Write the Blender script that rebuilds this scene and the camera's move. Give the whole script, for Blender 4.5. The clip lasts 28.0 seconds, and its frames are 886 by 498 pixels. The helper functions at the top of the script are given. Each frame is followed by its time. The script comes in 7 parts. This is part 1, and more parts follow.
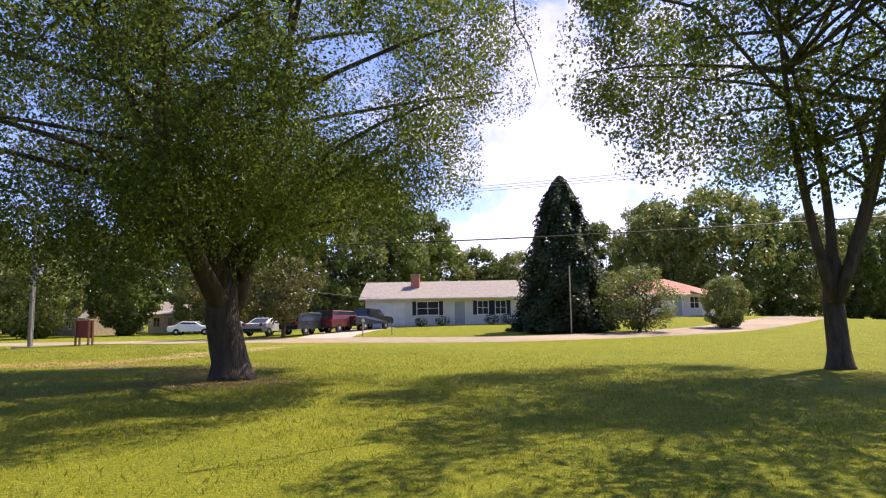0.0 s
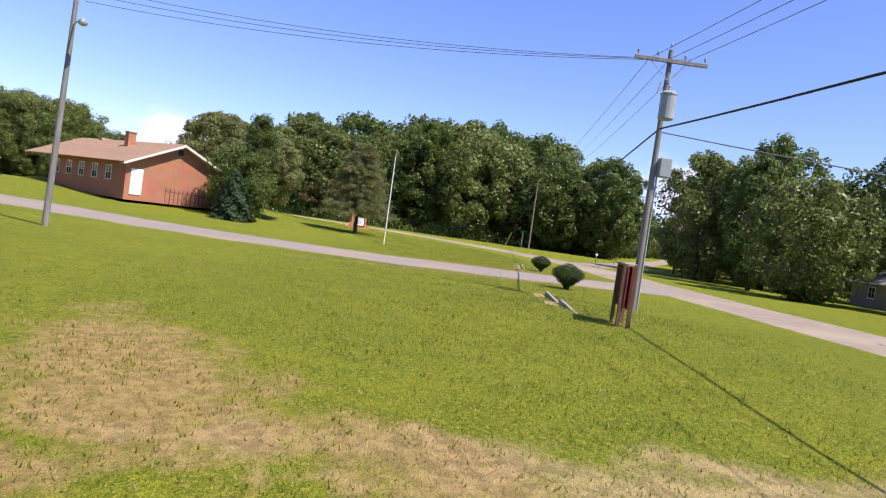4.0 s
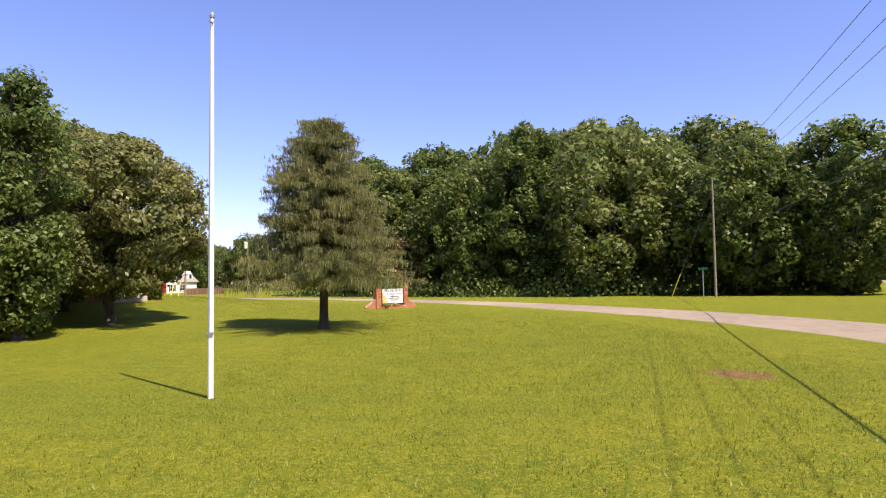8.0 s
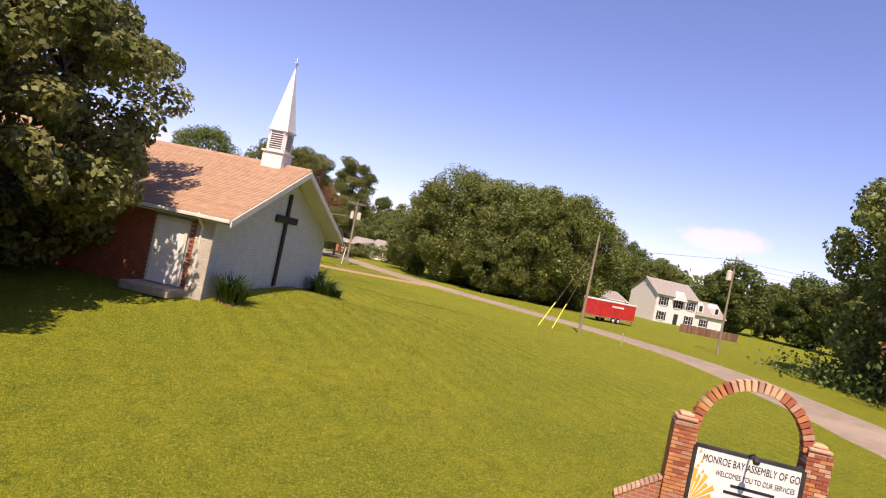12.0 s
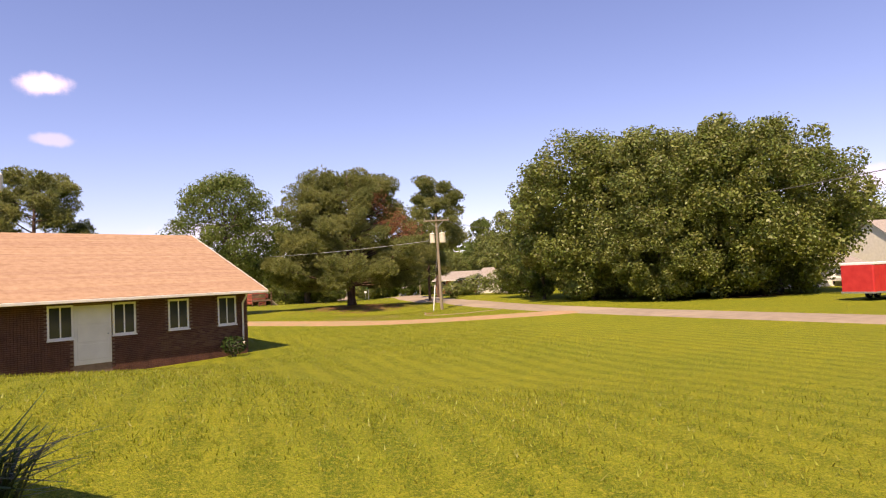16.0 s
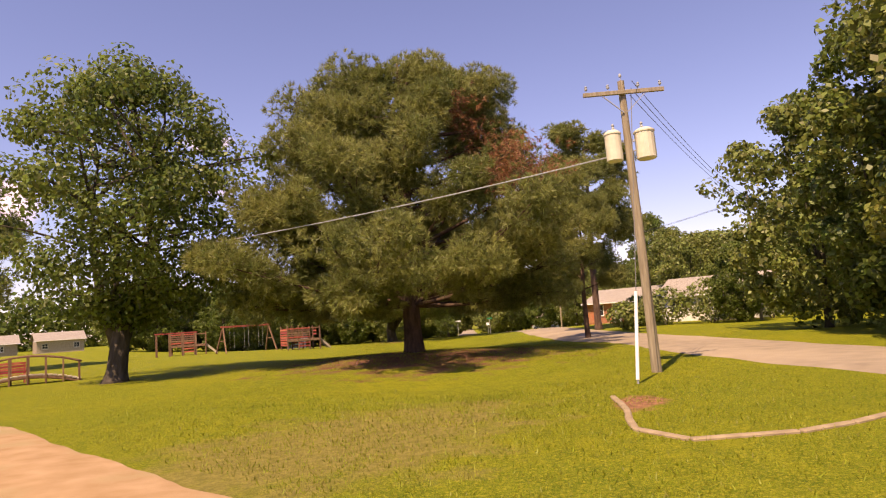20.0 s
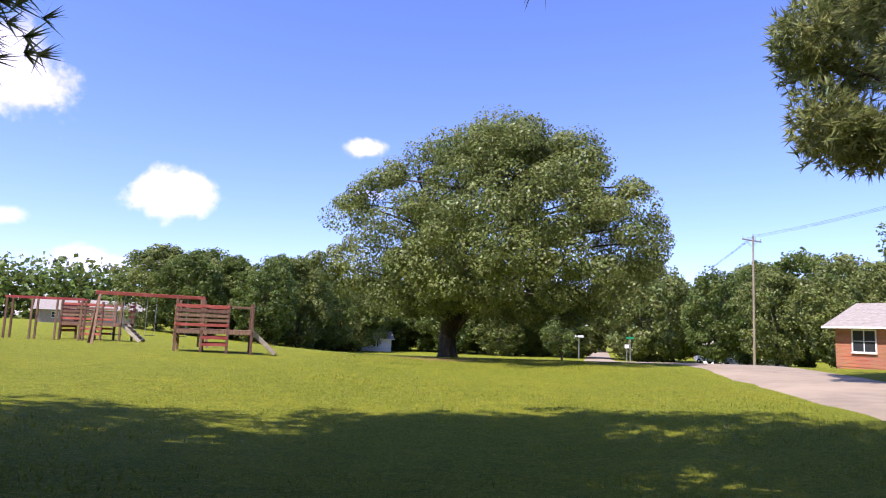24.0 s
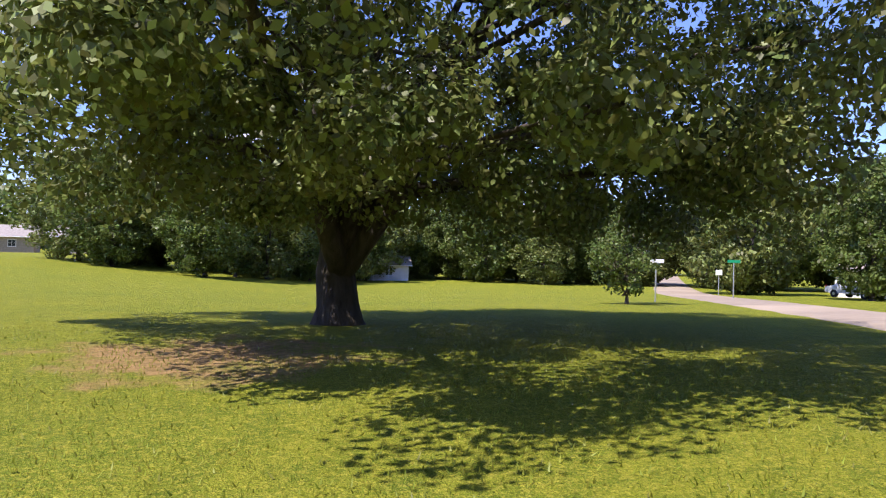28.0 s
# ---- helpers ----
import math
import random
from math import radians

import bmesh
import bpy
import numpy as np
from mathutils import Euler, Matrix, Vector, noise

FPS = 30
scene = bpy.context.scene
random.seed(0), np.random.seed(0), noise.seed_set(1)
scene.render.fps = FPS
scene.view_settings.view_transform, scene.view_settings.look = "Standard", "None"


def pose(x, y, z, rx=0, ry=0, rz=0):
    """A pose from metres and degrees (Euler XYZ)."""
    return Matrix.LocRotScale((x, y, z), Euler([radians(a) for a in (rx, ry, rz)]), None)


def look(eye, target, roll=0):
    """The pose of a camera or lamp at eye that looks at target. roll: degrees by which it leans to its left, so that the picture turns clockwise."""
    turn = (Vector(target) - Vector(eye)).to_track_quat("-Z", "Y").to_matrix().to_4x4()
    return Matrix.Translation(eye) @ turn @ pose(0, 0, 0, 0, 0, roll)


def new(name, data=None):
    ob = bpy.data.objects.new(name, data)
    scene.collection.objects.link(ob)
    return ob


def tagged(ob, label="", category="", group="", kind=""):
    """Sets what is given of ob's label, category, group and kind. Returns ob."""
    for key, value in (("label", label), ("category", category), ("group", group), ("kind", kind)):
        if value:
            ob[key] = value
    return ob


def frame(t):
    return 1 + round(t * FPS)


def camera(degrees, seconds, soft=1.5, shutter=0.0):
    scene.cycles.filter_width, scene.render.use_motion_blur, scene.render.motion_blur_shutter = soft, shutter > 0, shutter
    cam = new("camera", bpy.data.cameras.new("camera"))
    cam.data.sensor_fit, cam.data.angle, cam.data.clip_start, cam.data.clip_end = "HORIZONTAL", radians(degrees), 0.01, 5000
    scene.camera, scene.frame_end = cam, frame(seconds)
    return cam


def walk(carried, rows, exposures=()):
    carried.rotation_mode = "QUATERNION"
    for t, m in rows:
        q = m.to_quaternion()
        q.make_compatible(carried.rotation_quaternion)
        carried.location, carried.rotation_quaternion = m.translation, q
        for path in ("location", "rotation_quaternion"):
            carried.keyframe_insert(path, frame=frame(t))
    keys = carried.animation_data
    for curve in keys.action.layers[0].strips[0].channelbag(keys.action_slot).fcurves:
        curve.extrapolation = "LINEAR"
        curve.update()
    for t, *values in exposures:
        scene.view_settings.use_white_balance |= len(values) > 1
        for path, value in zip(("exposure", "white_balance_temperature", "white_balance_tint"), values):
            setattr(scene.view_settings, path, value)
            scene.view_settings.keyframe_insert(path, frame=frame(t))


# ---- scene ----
cam = camera(69.5, 28.0, 1.15)
# seconds, stops, kelvin, tint
EXPOSURE = [(0, 0.95, 6700, 20), (1.2, 1.05, 6400, 20), (2.2, 0.5, 5900, 20), (3, 0.45, 5900, 18), (3.7, 0.6, 5900, 16), (5, 0.75, 6150, 16), (8, 0.8, 6600, 19), (10.3, 1.0, 7300, 25), (12, 0.55, 7100, 27), (14, 0.45, 7200, 26), (15, 0.45, 7200, 26), (16.5, 0.8, 8500, 24), (18, 0.85, 8800, 25), (20, 0.7, 9200, 30), (21.9, 1.15, 5500, 22), (22.6, 1.15, 5200, 20), (24.5, 0.85, 6100, 26), (26.2, 0.75, 7000, 29), (27, 0.8, 6400, 31), (28, 0.95, 5700, 24)]
PATH = [
    (0, look((-0.191, 7.19, 1.6), (-0.165, 9.178, 1.812), -0.9)),
    (0.5, look((-0.267, 9.625, 1.922), (-0.247, 11.614, 2.129), -2.0)),
    (1, look((-0.076, 12.075, 2.19), (-0.077, 14.066, 2.383), -2.2)),
    (1.5, look((-0.26, 15.652, 1.866), (-0.324, 17.64, 2.07), -3.1)),
    (2, look((-1.111, 20.366, 2.441), (-1.594, 22.301, 2.587), 4.4)),
    (2.5, look((0.22, 24.508, 3.035), (-0.882, 26.176, 3.075), 10.0)),
    (3, look((-1.559, 27.924, 2.788), (-3.068, 29.235, 2.721), 11.9)),
    (3.5, look((-4.412, 30.172, 2.143), (-6.154, 31.153, 2.085), 11.1)),
    (4, look((-7.125, 32.531, 2.04), (-8.991, 33.246, 1.964), 8.0)),
    (4.5, look((-9.627, 34.253, 2.216), (-11.545, 34.816, 2.16), 4.7)),
    (6.5, look((-29.571, 43.353, 1.745), (-31.494, 43.905, 1.75), 1.1)),
    (7, look((-35.108, 45.383, 1.729), (-37.033, 45.922, 1.768), 0.6)),
    (7.5, look((-40.128, 47.254, 1.772), (-42.08, 47.682, 1.847), -0.6)),
    (8, look((-44.403, 49.119, 1.906), (-46.38, 49.405, 2.006), -0.8)),
    (8.5, look((-47.798, 50.91, 2.225), (-49.791, 51.03, 2.343), -1.3)),
    (9, look((-51.062, 52.807, 2.567), (-53.057, 52.747, 2.701), -1.2)),
    (9.5, look((-56.033, 54.296, 2.851), (-58.013, 54.058, 3.012), -1.9)),
    (10, look((-61.949, 55.256, 3.109), (-63.883, 54.775, 3.279), 1.9)),
    (10.5, look((-66.722, 55.789, 3.345), (-68.597, 55.113, 3.506), 5.6)),
    (11, look((-70.823, 55.757, 3.577), (-72.62, 54.889, 3.704), 9.3)),
    (11.5, look((-74.212, 55.917, 3.725), (-75.871, 54.802, 3.805), 12.5)),
    (12, look((-77.56, 55.482, 3.915), (-79.018, 54.114, 3.931), 11.8)),
    (12.5, look((-80.08, 53.826, 3.628), (-81.421, 52.343, 3.632), 8.9)),
    (14.5, look((-89.728, 44.637, 3.705), (-90.945, 43.05, 3.734), 1.6)),
    (15, look((-92.179, 41.516, 3.671), (-93.382, 39.919, 3.715), 0.6)),
    (15.5, look((-94.348, 38.596, 3.462), (-95.54, 36.992, 3.54), -1.2)),
    (16, look((-96.406, 35.548, 2.882), (-97.603, 33.948, 2.971), -2.7)),
    (16.5, look((-99.43, 31.689, 2.627), (-100.584, 30.059, 2.747), -3.2)),
    (17, look((-102.231, 27.642, 2.336), (-103.305, 25.962, 2.494), -0.8)),
    (17.5, look((-105.068, 23.478, 1.72), (-106.042, 21.743, 1.924), 1.1)),
    (18, look((-107.937, 19.055, 1.788), (-108.838, 17.282, 1.989), -0.2)),
    (18.5, look((-110.652, 14.748, 1.781), (-111.53, 12.961, 1.975), -0.9)),
    (19, look((-113.371, 10.544, 1.866), (-114.232, 8.75, 2.065), -2.8)),
    (19.5, look((-115.878, 6.423, 1.921), (-116.727, 4.626, 2.142), -3.5)),
    (20, look((-118.336, 2.435, 1.891), (-119.177, 0.633, 2.104), -3.9)),
    (20.5, look((-121.195, -1.5, 1.9), (-122.006, -3.316, 2.105), -4.7)),
    (21, pose(-123.300, -5.400, 1.600, 96.90, 2.40, 158.40)),
    (21.5, pose(-125.400, -9.400, 1.300, 97.90, -0.30, 161.30)),
    (22, pose(-127.700, -13.300, 1.150, 98.30, -2.80, 164.90)),
    (22.5, pose(-130.000, -17.000, 1.100, 98.10, -2.70, 166.50)),
    (24.5, pose(-135.566, -30.494, 1.140, 97.20, -1.69, 167.99)),
    (25, pose(-136.900, -33.500, 1.000, 97.34, -0.22, 169.99)),
    (25.5, pose(-138.183, -36.488, 0.900, 97.32, 1.18, 170.87)),
    (26, pose(-139.478, -39.437, 0.910, 97.22, 1.86, 171.05)),
    (26.5, pose(-140.802, -42.334, 1.096, 97.10, 1.10, 171.46)),
    (27, pose(-142.068, -45.297, 1.401, 96.46, -1.80, 172.11)),
    (27.5, pose(-143.220, -48.127, 1.479, 91.26, -1.82, 172.31)),
    (28, pose(-144.288, -51.184, 1.376, 90.35, -1.24, 172.48)),
]
walk(cam, PATH, EXPOSURE)

# ---- sky and sun ----
SUN_YAW, SUN_UP = 54.0, 55.5
world = bpy.data.worlds.new("sky")
world.use_nodes = True
scene.world = world
wn, wl = world.node_tree.nodes, world.node_tree.links
sky = wn.new("ShaderNodeTexSky")
sky.sky_type, sky.sun_disc = "NISHITA", False
sky.sun_elevation, sky.sun_rotation = radians(SUN_UP), radians(SUN_YAW)
sky.air_density, sky.dust_density, sky.ozone_density = 1.0, 0.2, 3.5
co = wn.new("ShaderNodeTexCoord").outputs["Generated"]
fluff = wn.new("ShaderNodeTexNoise")
fluff.inputs["Scale"].default_value, fluff.inputs["Detail"].default_value, fluff.inputs["Roughness"].default_value = 14.0, 6.0, 0.6
wl.new(co, fluff.inputs["Vector"])
heavens = sky.outputs["Color"]
# small fair-weather clouds, one wide patch painting sunward glare: direction, half width, half height, density
for direction, wide, tall, dense in (((-0.082, -0.958, 0.276), 0.034, 0.014, 0.9), ((-0.094, -0.974, 0.206), 0.024, 0.008, 0.4), ((0.385, -0.87, 0.305), 0.075, 0.06, 1.0), ((0.2, -0.964, 0.181), 0.06, 0.032, 0.95),
                                     ((0.388, -0.913, 0.128), 0.04, 0.012, 0.5), ((0.27, -0.96, 0.075), 0.08, 0.02, 0.7), ((-0.931, -0.351, 0.1), 0.06, 0.016, 0.55), ((-0.746, 0.66, 0.091), 0.07, 0.05, 0.8),
                                     # the 0.26 wide patch paints the sky's white haze near the sun
                                     ((-0.996, -0.045, 0.072), 0.06, 0.04, 0.7), ((0.207, 0.928, 0.28), 0.26, 0.2, 0.5), ((0.144, 0.981, 0.11), 0.2, 0.06, 0.6), ((-0.3, -0.95, 0.08), 0.1, 0.02, 0.5)):
    mp = wn.new("ShaderNodeMapping")
    mp.vector_type = "TEXTURE"
    mp.inputs["Location"].default_value, mp.inputs["Scale"].default_value = direction, (wide, wide, tall)
    ln = wn.new("ShaderNodeVectorMath")
    ln.operation = "LENGTH"
    ad = wn.new("ShaderNodeMath")
    ad.operation = "MULTIPLY_ADD"
    ad.inputs[1].default_value = 2.6
    rg = wn.new("ShaderNodeMapRange")
    rg.interpolation_type = "SMOOTHSTEP"
    rg.inputs["From Min"].default_value, rg.inputs["From Max"].default_value, rg.inputs["To Min"].default_value, rg.inputs["To Max"].default_value = 2.5, 1.7, 0.0, dense
    mx = wn.new("ShaderNodeMix")
    mx.data_type = "RGBA"
    mx.inputs["B"].default_value = (7.4, 7.0, 6.9, 1)
    wl.new(co, mp.inputs["Vector"])
    wl.new(mp.outputs["Vector"], ln.inputs[0])
    wl.new(fluff.outputs["Fac"], ad.inputs[0])
    wl.new(ln.outputs["Value"], ad.inputs[2])
    wl.new(ad.outputs[0], rg.inputs["Value"])
    wl.new(rg.outputs["Result"], mx.inputs["Factor"])
    wl.new(heavens, mx.inputs["A"])
    heavens = mx.outputs["Result"]
tone = wn.new("ShaderNodeMix")
tone.data_type, tone.blend_type = "RGBA", "MULTIPLY"
tone.inputs["Factor"].default_value, tone.inputs["B"].default_value = 1.0, (1.0, 0.94, 1.2, 1)
wl.new(heavens, tone.inputs["A"])
wl.new(tone.outputs["Result"], wn["Background"].inputs["Color"])
wn["Background"].inputs["Strength"].default_value = 0.11
sun = new("sun", bpy.data.lights.new("sun", "SUN"))
sun.data.energy, sun.data.angle, sun.data.color = 4.6, radians(0.53), (1.0, 0.9, 0.72)
sun_dir = Vector((math.sin(radians(SUN_YAW)) * math.cos(radians(SUN_UP)), math.cos(radians(SUN_YAW)) * math.cos(radians(SUN_UP)), math.sin(radians(SUN_UP))))
sun.matrix_world = look(sun_dir * 100, (0, 0, 0))

# ---- materials ----
def rgb(r, g, b):
    return (r, g, b, 1.0)


def material(name, c1, c2, scale=3.0, rough=0.8, fine=40.0, bump=0.3, bump_dist=0.02, metal=0.0, spec=0.3,
             c3=None, big=0.15, island=0.0, translucent=0.0, per_object=0.0, stretch=(1, 1, 1), alpha_noise=0.0):
    """Two-scale noise between two colours, an optional third for stains, bump, and per-piece variation."""
    m = bpy.data.materials.new(name)
    m.use_nodes = True
    nt = m.node_tree
    n, l = nt.nodes, nt.links
    b = n["Principled BSDF"]
    b.inputs["Roughness"].default_value = rough
    b.inputs["Metallic"].default_value = metal
    b.inputs["Specular IOR Level"].default_value = spec
    co = n.new("ShaderNodeTexCoord")
    mp = n.new("ShaderNodeMapping")
    mp.inputs["Scale"].default_value = stretch
    l.new(co.outputs["Object"], mp.inputs["Vector"])
    n1 = n.new("ShaderNodeTexNoise")
    n1.inputs["Scale"].default_value = scale
    n1.inputs["Detail"].default_value = 5
    l.new(mp.outputs["Vector"], n1.inputs["Vector"])
    mix = n.new("ShaderNodeMix")
    mix.data_type = "RGBA"
    mix.inputs["A"].default_value, mix.inputs["B"].default_value = rgb(*c1), rgb(*c2)
    ramp = n.new("ShaderNodeMapRange")
    ramp.inputs["From Min"].default_value, ramp.inputs["From Max"].default_value = 0.3, 0.7
    l.new(n1.outputs["Fac"], ramp.inputs["Value"])
    l.new(ramp.outputs["Result"], mix.inputs["Factor"])
    col = mix.outputs["Result"]
    if c3:
        n3 = n.new("ShaderNodeTexNoise")
        n3.inputs["Scale"].default_value = big
        n3.inputs["Detail"].default_value = 4
        l.new(co.outputs["Object"], n3.inputs["Vector"])
        r3 = n.new("ShaderNodeMapRange")
        r3.inputs["From Min"].default_value, r3.inputs["From Max"].default_value = 0.48, 0.7
        l.new(n3.outputs["Fac"], r3.inputs["Value"])
        m3 = n.new("ShaderNodeMix")
        m3.data_type = "RGBA"
        l.new(col, m3.inputs["A"])
        m3.inputs["B"].default_value = rgb(*c3)
        l.new(r3.outputs["Result"], m3.inputs["Factor"])
        col = m3.outputs["Result"]
    if island or per_object:
        src = n.new("ShaderNodeNewGeometry").outputs["Random Per Island"] if island else n.new("ShaderNodeObjectInfo").outputs["Random"]
        amount = island or per_object
        hs = n.new("ShaderNodeHueSaturation")
        vr = n.new("ShaderNodeMapRange")
        vr.inputs["To Min"].default_value, vr.inputs["To Max"].default_value = 1 - amount, 1 + amount
        l.new(src, vr.inputs["Value"])
        l.new(vr.outputs["Result"], hs.inputs["Value"])
        hr = n.new("ShaderNodeMapRange")
        hr.inputs["To Min"].default_value, hr.inputs["To Max"].default_value = 0.5 - amount * 0.06, 0.5 + amount * 0.05
        l.new(src, hr.inputs["Value"])
        l.new(hr.outputs["Result"], hs.inputs["Hue"])
        l.new(col, hs.inputs["Color"])
        col = hs.outputs["Color"]
    l.new(col, b.inputs["Base Color"])
    if bump:
        n2 = n.new("ShaderNodeTexNoise")
        n2.inputs["Scale"].default_value = fine
        n2.inputs["Detail"].default_value = 3
        l.new(mp.outputs["Vector"], n2.inputs["Vector"])
        bu = n.new("ShaderNodeBump")
        bu.inputs["Strength"].default_value, bu.inputs["Distance"].default_value = bump, bump_dist
        l.new(n2.outputs["Fac"], bu.inputs["Height"])
        l.new(bu.outputs["Normal"], b.inputs["Normal"])
    if translucent:
        tr = n.new("ShaderNodeBsdfTranslucent")
        l.new(col, tr.inputs["Color"])
        ms = n.new("ShaderNodeMixShader")
        ms.inputs["Fac"].default_value = translucent
        l.new(b.outputs["BSDF"], ms.inputs[1])
        l.new(tr.outputs["BSDF"], ms.inputs[2])
        l.new(ms.outputs["Shader"], n["Material Output"].inputs["Surface"])
    return m


def leafy(name, dark, light, glow=0.35, vary=0.45, gloss=0.4):
    return material(name, dark, light, scale=0.5, rough=0.45, bump=0, spec=gloss, island=vary, translucent=glow)


M_MAPLE = leafy("maple_leaf", (0.09, 0.13, 0.02), (0.15, 0.19, 0.03), 0.62, 0.45, 0.25)
M_OAK = leafy("broad_leaf", (0.12, 0.16, 0.038), (0.25, 0.275, 0.072), 0.4)
M_YOAK = leafy("sunlit_oak_leaf", (0.11, 0.15, 0.03), (0.235, 0.255, 0.06), 0.4)
M_KERB = material("weathered_kerb", (0.24, 0.18, 0.115), (0.36, 0.28, 0.18), scale=4, fine=60, bump=0.5, rough=0.95)
M_MAG = leafy("glossy_leaf", (0.17, 0.19, 0.055), (0.31, 0.3, 0.1), 0.5)
M_FOREST = leafy("forest_leaf", (0.09, 0.135, 0.03), (0.19, 0.235, 0.052), 0.48, 0.4)
M_PINE = leafy("pine_needle", (0.15, 0.185, 0.052), (0.33, 0.335, 0.11), 0.45, 0.4)
M_SPRUCE = leafy("spruce_needle", (0.18, 0.195, 0.066), (0.34, 0.32, 0.12), 0.42, 0.45)
M_DARKCON = leafy("cedar_leaf", (0.035, 0.055, 0.024), (0.065, 0.09, 0.036), 0.25, 0.35, 0.12)
M_DEAD = leafy("dead_needle", (0.24, 0.1, 0.045), (0.36, 0.17, 0.08), 0.3, 0.3)
M_RUST = leafy("rusty_leaf", (0.14, 0.09, 0.03), (0.2, 0.12, 0.04), 0.3, 0.4)
M_YEL = leafy("yellowing_leaf", (0.09, 0.11, 0.02), (0.17, 0.15, 0.035), 0.35, 0.4)
M_SHRUB = leafy("shrub_leaf", (0.018, 0.038, 0.009), (0.04, 0.065, 0.014), 0.12, 0.4, 0.12)
M_BLADE = leafy("blade_leaf", (0.04, 0.09, 0.02), (0.1, 0.15, 0.04), 0.3, 0.4)
M_BARK = material("bark", (0.05, 0.04, 0.03), (0.12, 0.1, 0.08), scale=6, fine=25, bump=0.9, bump_dist=0.05, stretch=(1, 1, 0.25), rough=0.95)
M_PBARK = material("pine_bark", (0.06, 0.035, 0.025), (0.15, 0.095, 0.07), scale=6, fine=18, bump=1.0, bump_dist=0.06, stretch=(1, 1, 0.3), rough=0.95)
M_POLE = material("weathered_pole", (0.2, 0.16, 0.11), (0.33, 0.28, 0.2), scale=5, fine=30, bump=0.4, stretch=(3, 3, 0.3))
M_POLE_GREY = material("grey_pole", (0.16, 0.15, 0.14), (0.28, 0.26, 0.24), scale=5, fine=30, bump=0.4, stretch=(3, 3, 0.3))
M_STEEL = material("galvanised", (0.42, 0.43, 0.44), (0.55, 0.56, 0.57), scale=8, rough=0.4, bump=0.1, metal=0.7)
M_CANS = material("transformer_paint", (0.58, 0.54, 0.42), (0.68, 0.64, 0.5), scale=4, rough=0.5, bump=0.05)
M_CANG = material("grey_enamel", (0.3, 0.32, 0.33), (0.38, 0.4, 0.4), scale=4, rough=0.5, bump=0.05)
M_CABLE = material("black_cable", (0.02, 0.02, 0.02), (0.035, 0.035, 0.035), scale=20, rough=0.6, bump=0.1)
M_WIRE = material("bare_wire", (0.1, 0.1, 0.1), (0.16, 0.16, 0.16), scale=20, rough=0.5, bump=0)
M_WHITE = material("white_paint", (0.72, 0.71, 0.68), (0.82, 0.81, 0.78), scale=2, rough=0.55, bump=0.1, fine=60)
M_TRIM = material("cream_trim", (0.66, 0.62, 0.54), (0.76, 0.72, 0.64), scale=3, rough=0.55, bump=0.1)
M_VINYL = material("pale_siding", (0.66, 0.64, 0.6), (0.76, 0.74, 0.7), scale=1.5, rough=0.6, bump=0.1)
M_WBRICK = material("white_painted_brick", (0.56, 0.565, 0.55), (0.66, 0.66, 0.64), scale=3, fine=50, bump=0.4, per_object=0.05, rough=0.75)
# much darker than the white brick: shade of the recessed joints, put into colour
M_SHADE_MORTAR = material("shaded_joint_mortar", (0.3, 0.3, 0.28), (0.38, 0.375, 0.35), scale=5, bump=0.3)
M_BRICK = material("orange_brick", (0.36, 0.12, 0.055), (0.5, 0.19, 0.09), scale=3, fine=60, bump=0.4, per_object=0.3, rough=0.85)
M_DBRICK = material("brown_brick", (0.1, 0.05, 0.034), (0.19, 0.095, 0.06), scale=3, fine=60, bump=0.4, per_object=0.35, rough=0.85)
M_PBRICK = material("pale_brick", (0.48, 0.28, 0.17), (0.6, 0.38, 0.24), scale=3, fine=60, bump=0.4, per_object=0.2, rough=0.85)
M_MORTAR = material("mortar", (0.34, 0.27, 0.21), (0.44, 0.36, 0.29), scale=6, bump=0.4)
M_MORTARD = material("brown_mortar", (0.2, 0.13, 0.09), (0.28, 0.19, 0.14), scale=6, bump=0.4)
M_SHINGLE = material("tan_shingle", (0.33, 0.2, 0.12), (0.42, 0.27, 0.17), scale=4, fine=80, bump=0.4, per_object=0.06, rough=0.9)
M_GSHINGLE = material("grey_shingle", (0.26, 0.23, 0.2), (0.36, 0.32, 0.28), scale=4, fine=80, bump=0.5, island=0.15, rough=0.9)
M_REDROOF = material("red_shingle", (0.4, 0.2, 0.15), (0.5, 0.27, 0.2), scale=4, fine=80, bump=0.5, island=0.12, rough=0.9)
M_SOFFIT = material("soffit", (0.6, 0.58, 0.52), (0.68, 0.66, 0.6), scale=3, bump=0.1)
M_GLASS = material("window_glass", (0.03, 0.035, 0.04), (0.05, 0.055, 0.06), scale=1, rough=0.06, bump=0, spec=0.6)
M_CROSS = material("dark_timber", (0.03, 0.022, 0.018), (0.055, 0.04, 0.03), scale=5, fine=30, bump=0.4, stretch=(4, 4, 0.4))
M_DARK = material("dark_paint", (0.025, 0.025, 0.028), (0.05, 0.05, 0.052), scale=4, rough=0.6, bump=0.1)
M_SHUTTER = material("black_shutter", (0.02, 0.02, 0.024), (0.04, 0.04, 0.045), scale=4, rough=0.6, bump=0.1)
M_RED = material("red_paint", (0.5, 0.03, 0.03), (0.62, 0.05, 0.045), scale=2, rough=0.4, bump=0.05)
M_REDW = material("weathered_red_board", (0.3, 0.06, 0.045), (0.46, 0.12, 0.09), scale=3, fine=40, bump=0.4, per_object=0.2)
M_MAROON = material("maroon_board", (0.16, 0.03, 0.025), (0.24, 0.05, 0.04), scale=2, fine=40, bump=0.3)
